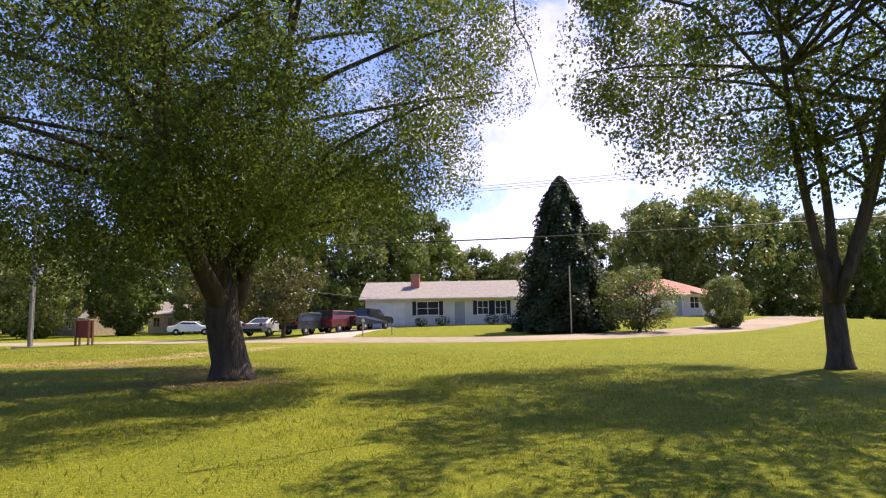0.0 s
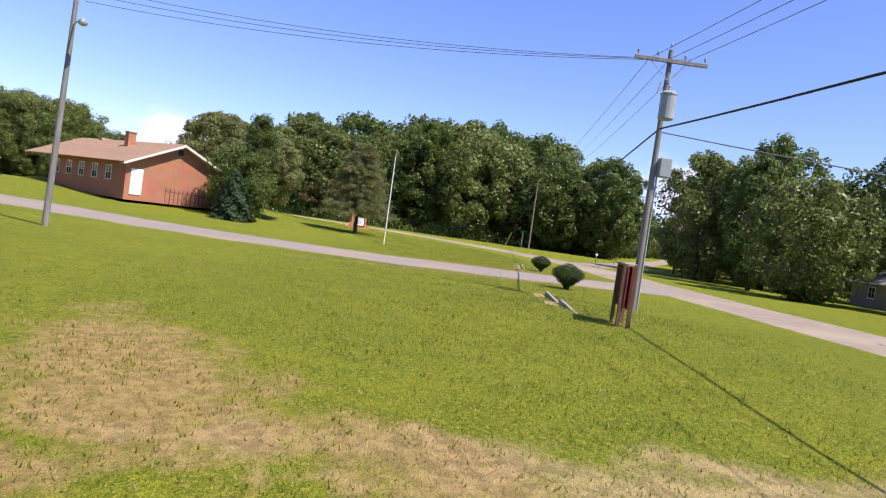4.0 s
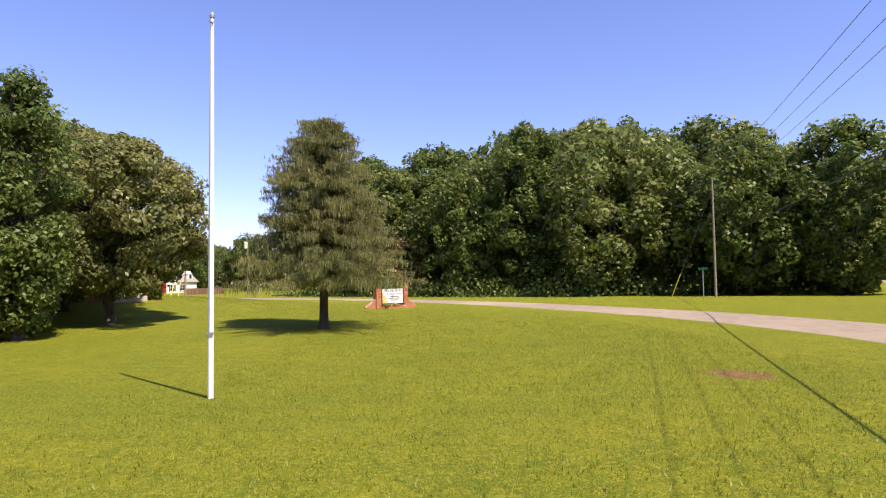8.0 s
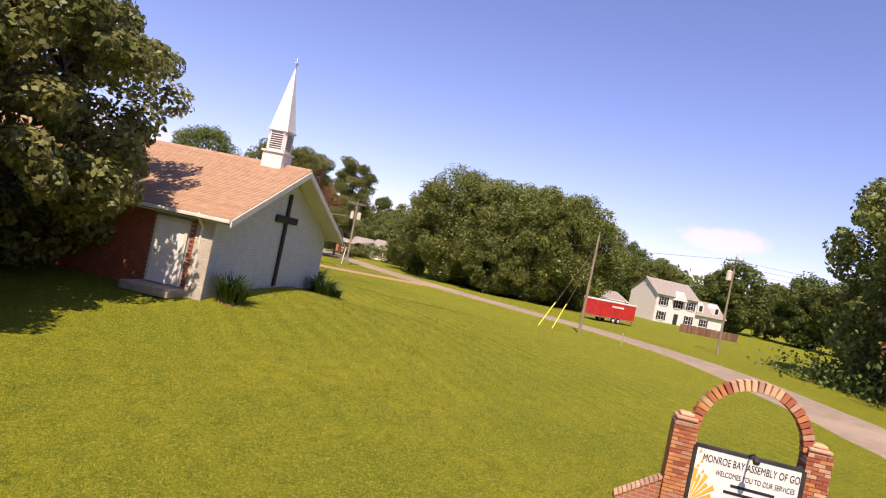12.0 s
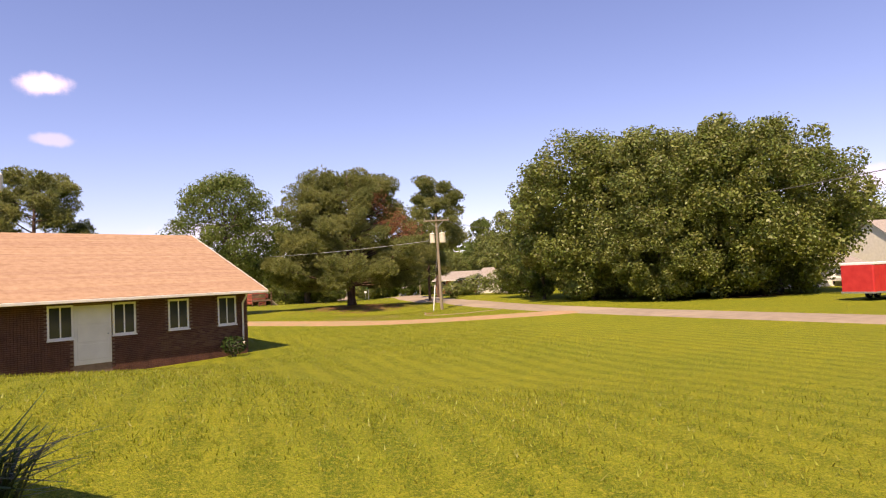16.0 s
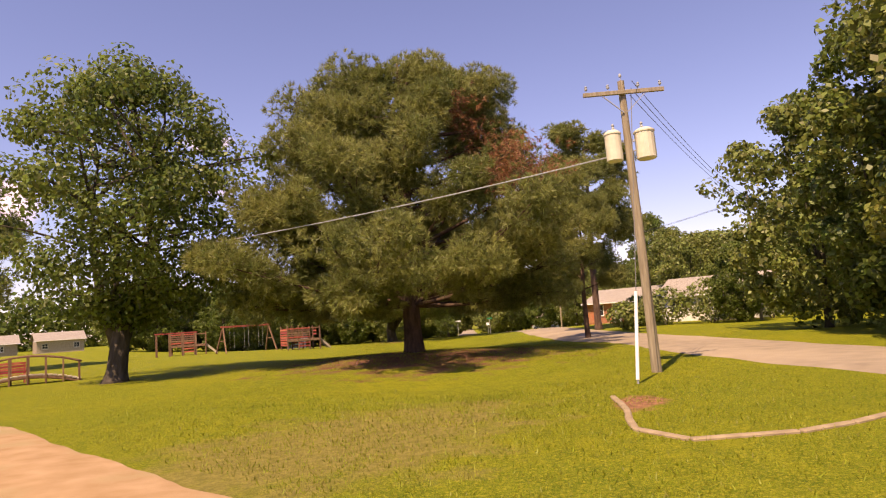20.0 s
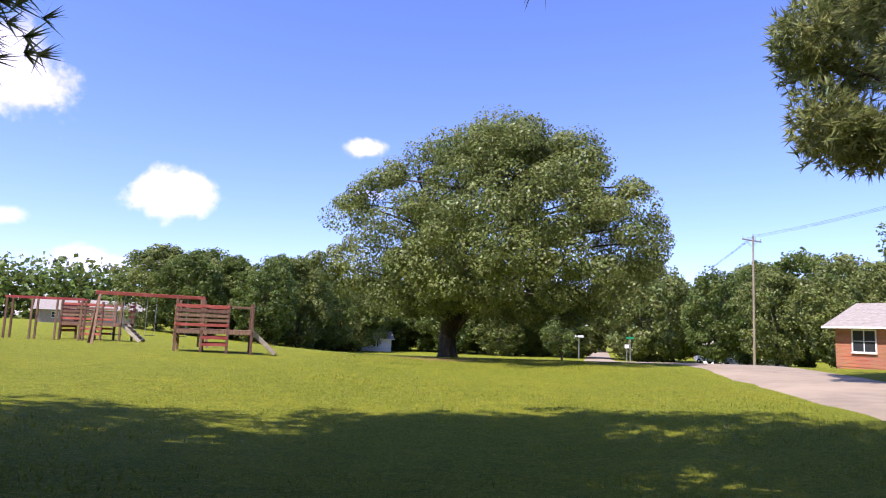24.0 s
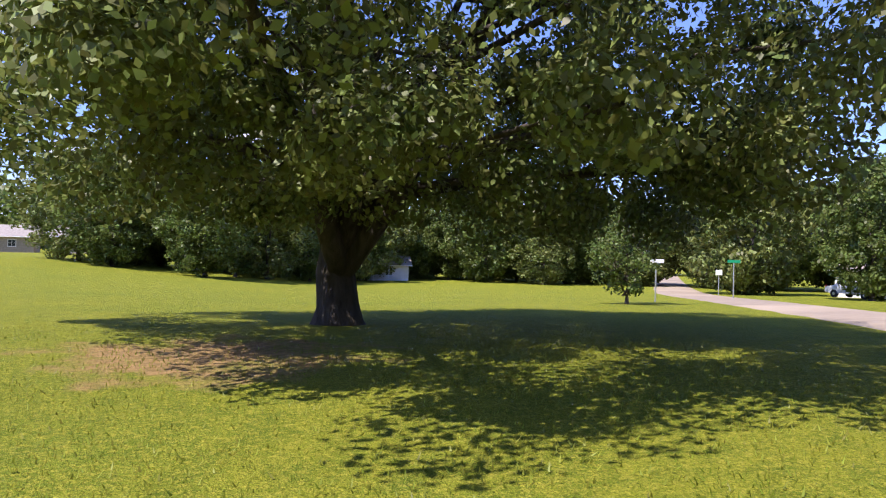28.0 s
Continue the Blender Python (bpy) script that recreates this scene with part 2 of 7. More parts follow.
M_TIMBER = material("brown_timber", (0.14, 0.08, 0.05), (0.26, 0.15, 0.1), scale=4, fine=30, bump=0.5, stretch=(3, 3, 0.5), per_object=0.25)
M_GREYWOOD = material("greyed_timber", (0.3, 0.25, 0.19), (0.45, 0.38, 0.3), scale=4, fine=30, bump=0.5, per_object=0.2)
M_YELLOW = material("yellow_guard", (0.7, 0.55, 0.05), (0.8, 0.65, 0.1), scale=3, rough=0.5, bump=0.05)
M_CONC = material("concrete", (0.3, 0.26, 0.2), (0.44, 0.38, 0.3), scale=4, fine=60, bump=0.5, rough=0.95)
M_GREEN = material("green_sign", (0.01, 0.2, 0.09), (0.015, 0.25, 0.11), scale=2, rough=0.4, bump=0)
M_BOARD = material("sign_board", (0.72, 0.72, 0.72), (0.8, 0.8, 0.8), scale=2, rough=0.4, bump=0.02)
M_INK = material("black_print", (0.02, 0.02, 0.03), (0.03, 0.03, 0.04), scale=2, rough=0.5, bump=0)
M_ORANGE = material("orange_print", (0.75, 0.33, 0.03), (0.85, 0.55, 0.1), scale=5, rough=0.5, bump=0)
M_TYRE = material("tyre", (0.02, 0.02, 0.02), (0.035, 0.035, 0.035), scale=10, rough=0.9, bump=0.2)
M_CARDK = material("dark_car_paint", (0.02, 0.025, 0.035), (0.03, 0.035, 0.045), scale=2, rough=0.25, bump=0, spec=0.6)
M_CARSI = material("silver_car_paint", (0.45, 0.46, 0.48), (0.55, 0.56, 0.58), scale=2, rough=0.3, bump=0, spec=0.6)
M_CARWH = material("white_car_paint", (0.72, 0.72, 0.72), (0.8, 0.8, 0.8), scale=2, rough=0.3, bump=0, spec=0.6)
M_CARMA = material("maroon_car_paint", (0.1, 0.02, 0.02), (0.14, 0.03, 0.03), scale=2, rough=0.3, bump=0, spec=0.6)
M_LAMPR = material("red_lens", (0.4, 0.02, 0.02), (0.5, 0.03, 0.03), scale=2, rough=0.2, bump=0)
M_STONE = material("pale_stone", (0.45, 0.4, 0.33), (0.6, 0.54, 0.46), scale=2, fine=20, bump=0.8, bump_dist=0.05)
M_SOIL = material("bare_soil", (0.3, 0.15, 0.08), (0.45, 0.26, 0.15), scale=5, fine=60, bump=0.6)


# ---- mesh building ----
class Mesh:
    """Collects faces, and becomes one mesh object."""

    def __init__(self):
        self.v, self.f, self.smooth, self.pieces = [], [], False, []

    def add(self, vs, fs):
        k = len(self.v)
        self.v += [tuple(p) for p in vs]
        self.f += [tuple(i + k for i in q) for q in fs]
        return self

    def box(self, x0, x1, y0, y1, z0, z1, m=None, bevel=0.0):
        if bevel:
            bm = bmesh.new()
            bmesh.ops.create_cube(bm, size=1.0, matrix=Matrix.LocRotScale(((x0 + x1) / 2, (y0 + y1) / 2, (z0 + z1) / 2), None, (x1 - x0, y1 - y0, z1 - z0)))
            bmesh.ops.bevel(bm, geom=bm.edges[:], offset=bevel, segments=1, affect="EDGES")
            bm.verts.index_update()
            vs, fs = [v.co.copy() for v in bm.verts], [[v.index for v in f.verts] for f in bm.faces]
            bm.free()
        else:
            vs = [Vector((x, y, z)) for z in (z0, z1) for y in (y0, y1) for x in (x0, x1)]
            fs = [(0, 2, 3, 1), (4, 5, 7, 6), (0, 1, 5, 4), (2, 6, 7, 3), (0, 4, 6, 2), (1, 3, 7, 5)]
        if m:
            vs = [m @ v for v in vs]
        return self.add(vs, fs)

    def beam(self, a, b, w, h=None):
        """A square bar from a to b."""
        a, b = Vector(a), Vector(b)
        d = b - a
        q = d.to_track_quat("Z", "Y").to_matrix().to_4x4()
        h = h or w
        return self.box(-w / 2, w / 2, -h / 2, h / 2, 0, d.length, Matrix.Translation(a) @ q)

    def tube(self, pts, radii, n=8, cap=True):
        """A round tube along points with a radius at each."""
        pts = [Vector(p) for p in pts]
        rings = []
        for i, p in enumerate(pts):
            d = (pts[min(i + 1, len(pts) - 1)] - pts[max(i - 1, 0)]).normalized()
            side = Vector((1, 0, 0)) if abs(d.x) < 0.9 else Vector((0, 1, 0))
            u = d.cross(side).normalized()
            w = d.cross(u)
            r = radii[i] if hasattr(radii, "__len__") else radii
            rings.append([p + r * (math.cos(6.28319 * k / n) * u + math.sin(6.28319 * k / n) * w) for k in range(n)])
        vs = [v for r in rings for v in r]
        fs = [(i * n + k, i * n + (k + 1) % n, (i + 1) * n + (k + 1) % n, (i + 1) * n + k) for i in range(len(pts) - 1) for k in range(n)]
        if cap:
            fs += [tuple(reversed(range(n))), tuple((len(pts) - 1) * n + k for k in range(n))]
        return self.add(vs, fs)

    def lathe(self, profile, centre=(0, 0, 0), n=12):
        """A round body from (radius, height) pairs."""
        cx, cy, cz = centre
        vs = [(cx + r * math.cos(6.28319 * k / n), cy + r * math.sin(6.28319 * k / n), cz + h) for r, h in profile for k in range(n)]
        fs = [(i * n + k, i * n + (k + 1) % n, (i + 1) * n + (k + 1) % n, (i + 1) * n + k) for i in range(len(profile) - 1) for k in range(n)]
        fs += [tuple(reversed(range(n))), tuple((len(profile) - 1) * n + k for k in range(n))]
        return self.add(vs, fs)

    def prism(self, outline, y0, y1, m=None):
        """An outline in x and z, pushed from y0 to y1."""
        n = len(outline)
        vs = [Vector((x, y0, z)) for x, z in outline] + [Vector((x, y1, z)) for x, z in outline]
        fs = [tuple(range(n)), tuple(reversed(range(n, 2 * n)))] + [(i, i + n, (i + 1) % n + n, (i + 1) % n) for i in range(n)]
        if m:
            vs = [m @ v for v in vs]
        return self.add(vs, fs)

    def data(self, name, mat):
        me = bpy.data.meshes.new(name)
        me.from_pydata(self.v, [], self.f)
        me.materials.append(mat)
        if self.smooth:
            me.polygons.foreach_set("use_smooth", [True] * len(me.polygons))
        me.update()
        return me


def thing(name, m, label, category, group="", kind=""):
    ob = new(name)
    ob.empty_display_size = 0.3
    ob.matrix_world = m
    return tagged(ob, label, category, group, kind)


def part(name, mesh, mat, parent, label="", m=None):
    ob = new(name, mesh.data(name, mat) if isinstance(mesh, Mesh) else mesh)
    ob.parent = parent
    if m is not None:
        ob.matrix_basis = m
    if label:
        ob["label"] = label
    if isinstance(mesh, Mesh):
        for piece in mesh.pieces:
            part("shingle_course", piece, mat, ob)
    return ob


def structure(name, mesh, mat, label, m=None, kind="structure", category=""):
    ob = new(name, mesh.data(name, mat) if isinstance(mesh, Mesh) else mesh)
    if m is not None:
        ob.matrix_world = m
    return tagged(ob, label, category, "", kind)


# ---- foliage ----
def leaf_mesh(name, points, out, size, mat, rng, droop=0.3, slim=0.62, spread=0.55):
    """Many small leaves: a folded rhombus at each point, facing roughly outward."""
    n = len(points)
    nrm = out + rng.normal(size=(n, 3)) * spread
    nrm[:, 2] += 0.35
    nrm /= np.linalg.norm(nrm, axis=1)[:, None] + 1e-9
    d = rng.normal(size=(n, 3))
    d[:, 2] -= droop * 2
    d -= (d * nrm).sum(1)[:, None] * nrm
    d /= np.linalg.norm(d, axis=1)[:, None] + 1e-9
    s = np.cross(nrm, d)
    L = (size * rng.uniform(0.6, 1.3, n))[:, None]
    a, c = points - d * L * 0.5, points + d * L * 0.5
    mid = points + nrm * L * 0.08
    b, e = mid + s * L * slim * 0.5, mid - s * L * slim * 0.5
    v = np.stack([a, b, c, e], 1).reshape(-1, 3)
    return raw_mesh(name, v, np.arange(4 * n).reshape(-1, 4), mat)


def raw_mesh(name, v, f, mat):
    me = bpy.data.meshes.new(name)
    me.vertices.add(len(v))
    me.vertices.foreach_set("co", np.asarray(v, dtype=np.float32).ravel())
    k = f.shape[1]
    me.loops.add(f.size)
    me.loops.foreach_set("vertex_index", f.astype(np.int32).ravel())
    me.polygons.add(len(f))
    me.polygons.foreach_set("loop_start", np.arange(0, f.size, k, dtype=np.int32))
    me.polygons.foreach_set("loop_total", np.full(len(f), k, dtype=np.int32))
    me.materials.append(mat)
    me.update(calc_edges=True)
    return me


def clump_points(centres, radius, each, rng, flat=0.75):
    """Leaf places round clump centres, denser towards each clump's skin, and their outward directions."""
    n = len(centres)
    d = rng.normal(size=(n, each, 3))
    d /= np.linalg.norm(d, axis=2)[:, :, None]
    r = rng.uniform(0.3, 1.0, (n, each, 1)) ** 0.45 * (radius if np.isscalar(radius) else np.asarray(radius)[:, None, None])
    p = centres[:, None, :] + d * r * np.array([1, 1, flat]) * rng.uniform(0.75, 1.25, (n, 1, 3))
    return p.reshape(-1, 3), d.reshape(-1, 3)


def bow(a, b, lift, rng, k=5):
    """A bent limb from a to b."""
    a, b = Vector(a), Vector(b)
    mid = a.lerp(b, 0.5) + Vector((rng.normal() * 0.12, rng.normal() * 0.12, lift)) * (b - a).length
    return [(1 - t) ** 2 * a + 2 * t * (1 - t) * mid + t * t * b for t in (i / k for i in range(k + 1))]


def broadleaf_parts(seed, h, r, trunk_h, trunk_r, n_clump, per, leaf, clump_r, bottom=0.25, top_pow=0.8, stems=4, skew=(0, 0), inner=0.25, twigs=True, dome=False, lift=(0, 0, 0), flat=0.75, sprays=()):
    """Trunk and leaf data of a broad tree: stems fork low, limbs reach each clump of leaves."""
    rng = np.random.default_rng(seed)
    wood = Mesh()
    wood.smooth = True
    flare = [(0, 0, -0.15), (0, 0, 0.12), (0, 0, 0.5), (rng.normal() * 0.08, rng.normal() * 0.08, trunk_h * 0.6), (0, 0, trunk_h)]
    wood.tube(flare + [(0, 0, trunk_h * 1.2)], [trunk_r * 1.75, trunk_r * 1.35, trunk_r * 1.1, trunk_r, trunk_r * 0.85, trunk_r * 0.4], 14)
    tops = []
    for i in range(stems):
        a = 6.283 * (i + rng.uniform(-0.25, 0.25)) / stems
        reach = r * rng.uniform(0.22, 0.42)
        tip = Vector((math.cos(a) * reach + skew[0] * 0.5, math.sin(a) * reach + skew[1] * 0.5, trunk_h + (h - trunk_h) * rng.uniform(0.55, 0.8)))
        line = bow((math.cos(a) * trunk_r * 0.25, math.sin(a) * trunk_r * 0.25, trunk_h * 0.62), tip, 0.0, rng, 9)
        wood.tube(line, [trunk_r * (0.64 - 0.52 * (k / 9) ** 0.8) for k in range(10)], 8)
        tops.append(line)
    u = rng.normal(size=(n_clump, 3))
    u /= np.linalg.norm(u, axis=1)[:, None]
    zb, zt = h * bottom, h
    u[:, 2] = rng.uniform(-1, 1, n_clump)
    ring = np.sqrt(np.clip(1 - np.abs(u[:, 2]) ** (2 * top_pow), 0.02, 1))
    if dome:
        u[:, 2] = 2 * rng.uniform(0, 1, n_clump) ** 1.25 - 1
        ring = np.sqrt(np.clip(1 - ((u[:, 2] + 1) / 2) ** 1.9, 0.02, 1)) * (0.66 + 0.34 * np.clip((u[:, 2] + 1) / 0.56, 0, 1))
    ang = rng.uniform(0, 6.283, n_clump)
    rad = np.where(rng.uniform(size=n_clump) < inner, rng.uniform(0.2, 0.7, n_clump), rng.uniform(0.8, 1.06, n_clump))
    lobes = 1 + 0.13 * np.sin(ang * 3 + seed) + 0.09 * np.sin(ang * 5 + 2.1 * seed)
    c = np.stack([np.cos(ang) * ring * rad * r * lobes + skew[0], np.sin(ang) * ring * rad * r * lobes + skew[1],
                  (zb + zt) / 2 + u[:, 2] * (zt - zb) / 2 * (0.9 + 0.1 * rad)], 1)
    side = np.clip((c[:, 0] * lift[0] + c[:, 1] * lift[1]) / r, 0, 1)
    c = c[c[:, 2] >= zb + lift[2] * side]
    # fuller boughs over one side: count, bearings, reach and height
    for count, a0, a1, r0, r1, z0, z1 in sprays:
        a, q = np.radians(rng.uniform(a0, a1, count)), rng.uniform(r0, r1, count)
        c = np.concatenate([c, np.stack([np.cos(a) * q, np.sin(a) * q, rng.uniform(z0, z1, count)], 1)])
    n_clump = len(c)
    if twigs:
        for p in c[:: max(1, n_clump // 70)]:
            line = tops[int(rng.integers(len(tops)))]
            start = min(line[2:], key=lambda q: (q - Vector(p)).length + 0.6 * abs(q.z - (p[2] - 1.5)))
            w = bow(start, p, 0.08, rng, 4)
            wood.tube(w, [trunk_r * 0.2 * (1 - 0.2 * k) + 0.012 for k in range(5)], 5, False)
    size = clump_r * rng.uniform(0.65, 1.3, n_clump)
    pts, out = clump_points(c, size, per, rng, flat)
    return wood, (pts, out, leaf, rng)


def broadleaf(name, m, label, mat, seed, group="", bark=None, category="tree", **kw):
    wood, (pts, out, leaf, rng) = broadleaf_parts(seed, **kw)
    t = thing(name, m, label, category, group)
    part("trunk", wood, bark or M_BARK, t)
    part("crown", leaf_mesh("crown", pts, out, leaf, mat, rng), mat, t)
    return t


def tuft_mesh(name, points, out, length, mat, rng, needles=9, width=0.012):
    """Brush-like needle tufts: thin blades fanned about each shoot."""
    n = len(points)
    p = np.repeat(points, needles, 0)
    d = np.repeat(out, needles, 0) + rng.normal(size=(n * needles, 3)) * 0.75
    d /= np.linalg.norm(d, axis=1)[:, None] + 1e-9
    s = np.cross(d, rng.normal(size=d.shape))
    s /= np.linalg.norm(s, axis=1)[:, None] + 1e-9
    L = (length * rng.uniform(0.7, 1.25, len(p)))[:, None]
    v = np.stack([p - s * width, p + s * width, p + d * L], 1).reshape(-1, 3)
    return raw_mesh(name, v, np.arange(len(v)).reshape(-1, 3), mat)


# ---- the land ----
def swell(x, y, cx, cy, s, amp):
    return amp * math.exp(-((x - cx) ** 2 + (y - cy) ** 2) / (2 * s * s))


def ground_z(x, y):
    """The height of the land: a low knoll under the church, shallow dips, a fall towards the far junction."""
    z = swell(x, y, -94.5, 23.5, 12, 1.7) + swell(x, y, -92, 36, 5, 0.25) + swell(x, y, -99.5, 8.0, 7, -0.9) + swell(x, y, -129.7, -25.7, 6, 0.45) + swell(x, y, -127.5, -17.0, 3.6, -0.45) + swell(x, y, -136.6, -37, 6, -0.6) + swell(x, y, -142.5, -50.5, 6.5, -0.6) + swell(x, y, -66, 50, 16, -0.28) + swell(x, y, -18.5, 41, 4, 0.4) + swell(x, y, -97.2, 31.6, 3.0, -0.5) + swell(x, y, -105.8, 23.0, 4.5, -0.65)
    z += swell(x, y, 2, 70, 14, 0.8) + swell(x, y, 30, 85, 16, 1.3)
    fall = max(0.0, -56 - y)
    west = min(1.0, max(0.0, (-112 - x) / 30))
    z -= west * (0.04 * fall if fall < 60 else 2.4 + 1.2 * (1 - math.exp(-(fall - 60) / 40)))
    return z


ROAD = [(130, 165), (95, 130), (50, 88), (30, 65), (18, 53), (4, 46.5), (-9, 50), (-27, 56), (-44, 62), (-60, 67.5), (-74, 68), (-86, 65), (-97, 60.5), (-106, 55),
        (-116, 47), (-124, 39), (-129, 29), (-131, 16), (-133, 4), (-137.5, -12), (-145, -30), (-154, -50), (-161.5, -68), (-168.5, -88), (-177, -112), (-200, -160), (-240, -240)]
SIDE_ROAD = [(-64, 70), (-76, 84), (-100, 106), (-182, 180), (-290, 270), (-420, 380)]
DRIVE = [(-37.0, 59), (-37.0, 52), (-37.4, 46), (-38.6, 40), (-44, 30), (-54, 19), (-64, 6), (-76, -6)]
TRACK = [(-131.5, 4), (-125.4, 2.2), (-120, -0.5), (-117, -5.5), (-113.5, -15), (-108, -28), (-102.5, -40), (-96, -56)]
HOUSE_DRIVE = [(-8, 50.5), (-8, 56), (-6.8, 62), (-5.5, 65)]


def smooth_line(pts, step=2.0):
    """A smooth line through the points, at even steps."""
    p = [Vector((a, b, 0)) for a, b in pts]
    p = [2 * p[0] - p[1]] + p + [2 * p[-1] - p[-2]]
    out = []
    for i in range(1, len(p) - 2):
        k = max(1, int((p[i + 1] - p[i]).length / step))
        for j in range(k):
            t = j / k
            out.append(0.5 * ((2 * p[i]) + (p[i + 1] - p[i - 1]) * t + (2 * p[i - 1] - 5 * p[i] + 4 * p[i + 1] - p[i + 2]) * t * t + (3 * p[i] - p[i - 1] - 3 * p[i + 1] + p[i + 2]) * t ** 3))
    return out + [p[-2]]


def ribbon(name, pts, width, lift, mat, label, rough_edge=0.25, step=2.0, seed=0):
    line = smooth_line(pts, step)
    vs, fs = [], []
    rng = random.Random(seed)
    cols = 6
    for i, p in enumerate(line):
        d = (line[min(i + 1, len(line) - 1)] - line[max(i - 1, 0)]).normalized()
        s = Vector((-d.y, d.x, 0))
        for c in range(cols + 1):
            u = c / cols * 2 - 1
            wob = rough_edge * (0.6 * math.sin(p.x * 0.9 + p.y * 1.3 + c) + 0.4 * math.sin(p.x * 2.7 - p.y * 2.1 + 2 * c + seed))
            o = u * width / 2 + (wob if c in (0, cols) else 0)
            q = p + s * o
            edge = -0.05 if c in (0, cols) else 0.03 * (1 - u * u)
            vs.append((q.x, q.y, ground_z(q.x, q.y) + lift + edge))
    for i in range(len(line) - 1):
        for c in range(cols):
            k = i * (cols + 1) + c
            fs.append((k, k + 1, k + cols + 2, k + cols + 1))
    m = Mesh().add(vs, fs)
    m.smooth = True
    return structure(name, m, mat, label)


def lawn_material():
    """Mown lawn with clumps, dry patches of bare earth and needle litter."""
    m = bpy.data.materials.new("lawn")
    m.use_nodes = True
    nt = m.node_tree
    n, l = nt.nodes, nt.links
    b = n["Principled BSDF"]
    b.inputs["Roughness"].default_value = 0.9
    b.inputs["Specular IOR Level"].default_value = 0.1
    co = n.new("ShaderNodeTexCoord").outputs["Object"]

    def tex(scale, detail=4, rough=0.6):
        t = n.new("ShaderNodeTexNoise")
        t.inputs["Scale"].default_value, t.inputs["Detail"].default_value, t.inputs["Roughness"].default_value = scale, detail, rough
        l.new(co, t.inputs["Vector"])
        return t.outputs["Fac"]

    def span(v, a, b_, lo=0.0, hi=1.0):
        r = n.new("ShaderNodeMapRange")
        for key, val in zip(("From Min", "From Max", "To Min", "To Max"), (a, b_, lo, hi)):
            r.inputs[key].default_value = val
        l.new(v, r.inputs["Value"])
        return r.outputs["Result"]

    def mix(f, a, b_):
        x = n.new("ShaderNodeMix")
        x.data_type = "RGBA"
        l.new(f, x.inputs["Factor"])
        for key, v in (("A", a), ("B", b_)):
            if isinstance(v, tuple):
                x.inputs[key].default_value = rgb(*v)
            else:
                l.new(v, x.inputs[key])
        return x.outputs["Result"]

    def math_node(op, a, b_):
        x = n.new("ShaderNodeMath")
        x.operation = op
        for i, v in enumerate((a, b_)):
            if isinstance(v, (int, float)):
                x.inputs[i].default_value = v
            else:
                l.new(v, x.inputs[i])
        return x.outputs[0]

    grass = mix(span(tex(0.22, 5), 0.35, 0.65), (0.115, 0.165, 0.01), (0.205, 0.22, 0.012))
    grass = mix(span(tex(2.2, 4), 0.38, 0.68), grass, (0.085, 0.13, 0.008))
    grass = mix(span(tex(14, 4, 0.85), 0.47, 0.66), grass, (0.36, 0.33, 0.035))
    wave = n.new("ShaderNodeTexWave")
    wave.inputs["Scale"].default_value, wave.inputs["Distortion"].default_value = 0.4, 2.2
    rot = n.new("ShaderNodeMapping")
    rot.inputs["Rotation"].default_value = (0, 0, radians(17.5))
    l.new(co, rot.inputs["Vector"])
    l.new(rot.outputs["Vector"], wave.inputs["Vector"])
    west = n.new("ShaderNodeMapping")
    west.vector_type = "TEXTURE"
    west.inputs["Location"].default_value, west.inputs["Scale"].default_value = (-106, 20, 0), (26, 30, 60)
    l.new(co, west.inputs["Vector"])
    far = n.new("ShaderNodeVectorMath")
    far.operation = "LENGTH"
    l.new(west.outputs["Vector"], far.inputs[0])
    stripe = math_node("MULTIPLY", span(wave.outputs["Fac"], 0.25, 0.75), span(far.outputs["Value"], 1.1, 0.6, 0.05, 0.26))
    grass = mix(stripe, grass, (0.36, 0.37, 0.03))
    grass = mix(span(tex(75, 2, 0.6), 0.5, 0.75, 0.0, 0.75), grass, (0.42, 0.38, 0.05))
    grass = mix(span(tex(48, 2, 0.6), 0.5, 0.68, 0.0, 0.75), grass, (0.06, 0.08, 0.004))
    edge = tex(0.9, 5, 0.65)
    for cx, cy, rx, ry, turn, colour, strength in (
            (-14.8, 32.0, 3.6, 1.5, 12, (0.47, 0.31, 0.13), 0.8), (-11.6, 30.6, 2.0, 1.4, 60, (0.42, 0.28, 0.12), 0.75), (-10.3, 38.8, 6.6, 1.2, 69, (0.5, 0.37, 0.17), 0.85), (-11.9, 34.4, 2.0, 0.9, 40, (0.46, 0.31, 0.13), 0.7), (-7.5, 28.5, 3.2, 2.2, 100, (0.33, 0.22, 0.1), 0.8),
            (-33.6, 44.5, 0.9, 9.0, 5, (0.36, 0.25, 0.1), 0.8), (-41.2, 46.5, 1.1, 9.0, 5, (0.4, 0.25, 0.1), 0.85), (-57.5, 57.5, 0.9, 0.6, 0, (0.3, 0.17, 0.08), 1.0),
            (-130, -24.4, 7.2, 6.0, 0, (0.23, 0.11, 0.07), 1.0), (-141.9, -62.0, 2.7, 2.2, 0, (0.4, 0.24, 0.11), 0.8), (-121, -8, 5.5, 3, 35, (0.32, 0.24, 0.09), 0.6),
            (-127.0, -7.6, 1.1, 0.6, 50, (0.4, 0.2, 0.11), 1.0), (-153, 7, 5.5, 2.5, 0, (0.22, 0.1, 0.05), 0.9), (-6, 24.5, 2.2, 2.2, 0, (0.3, 0.19, 0.1), 0.8)):
        mp = n.new("ShaderNodeMapping")
        mp.vector_type = "TEXTURE"
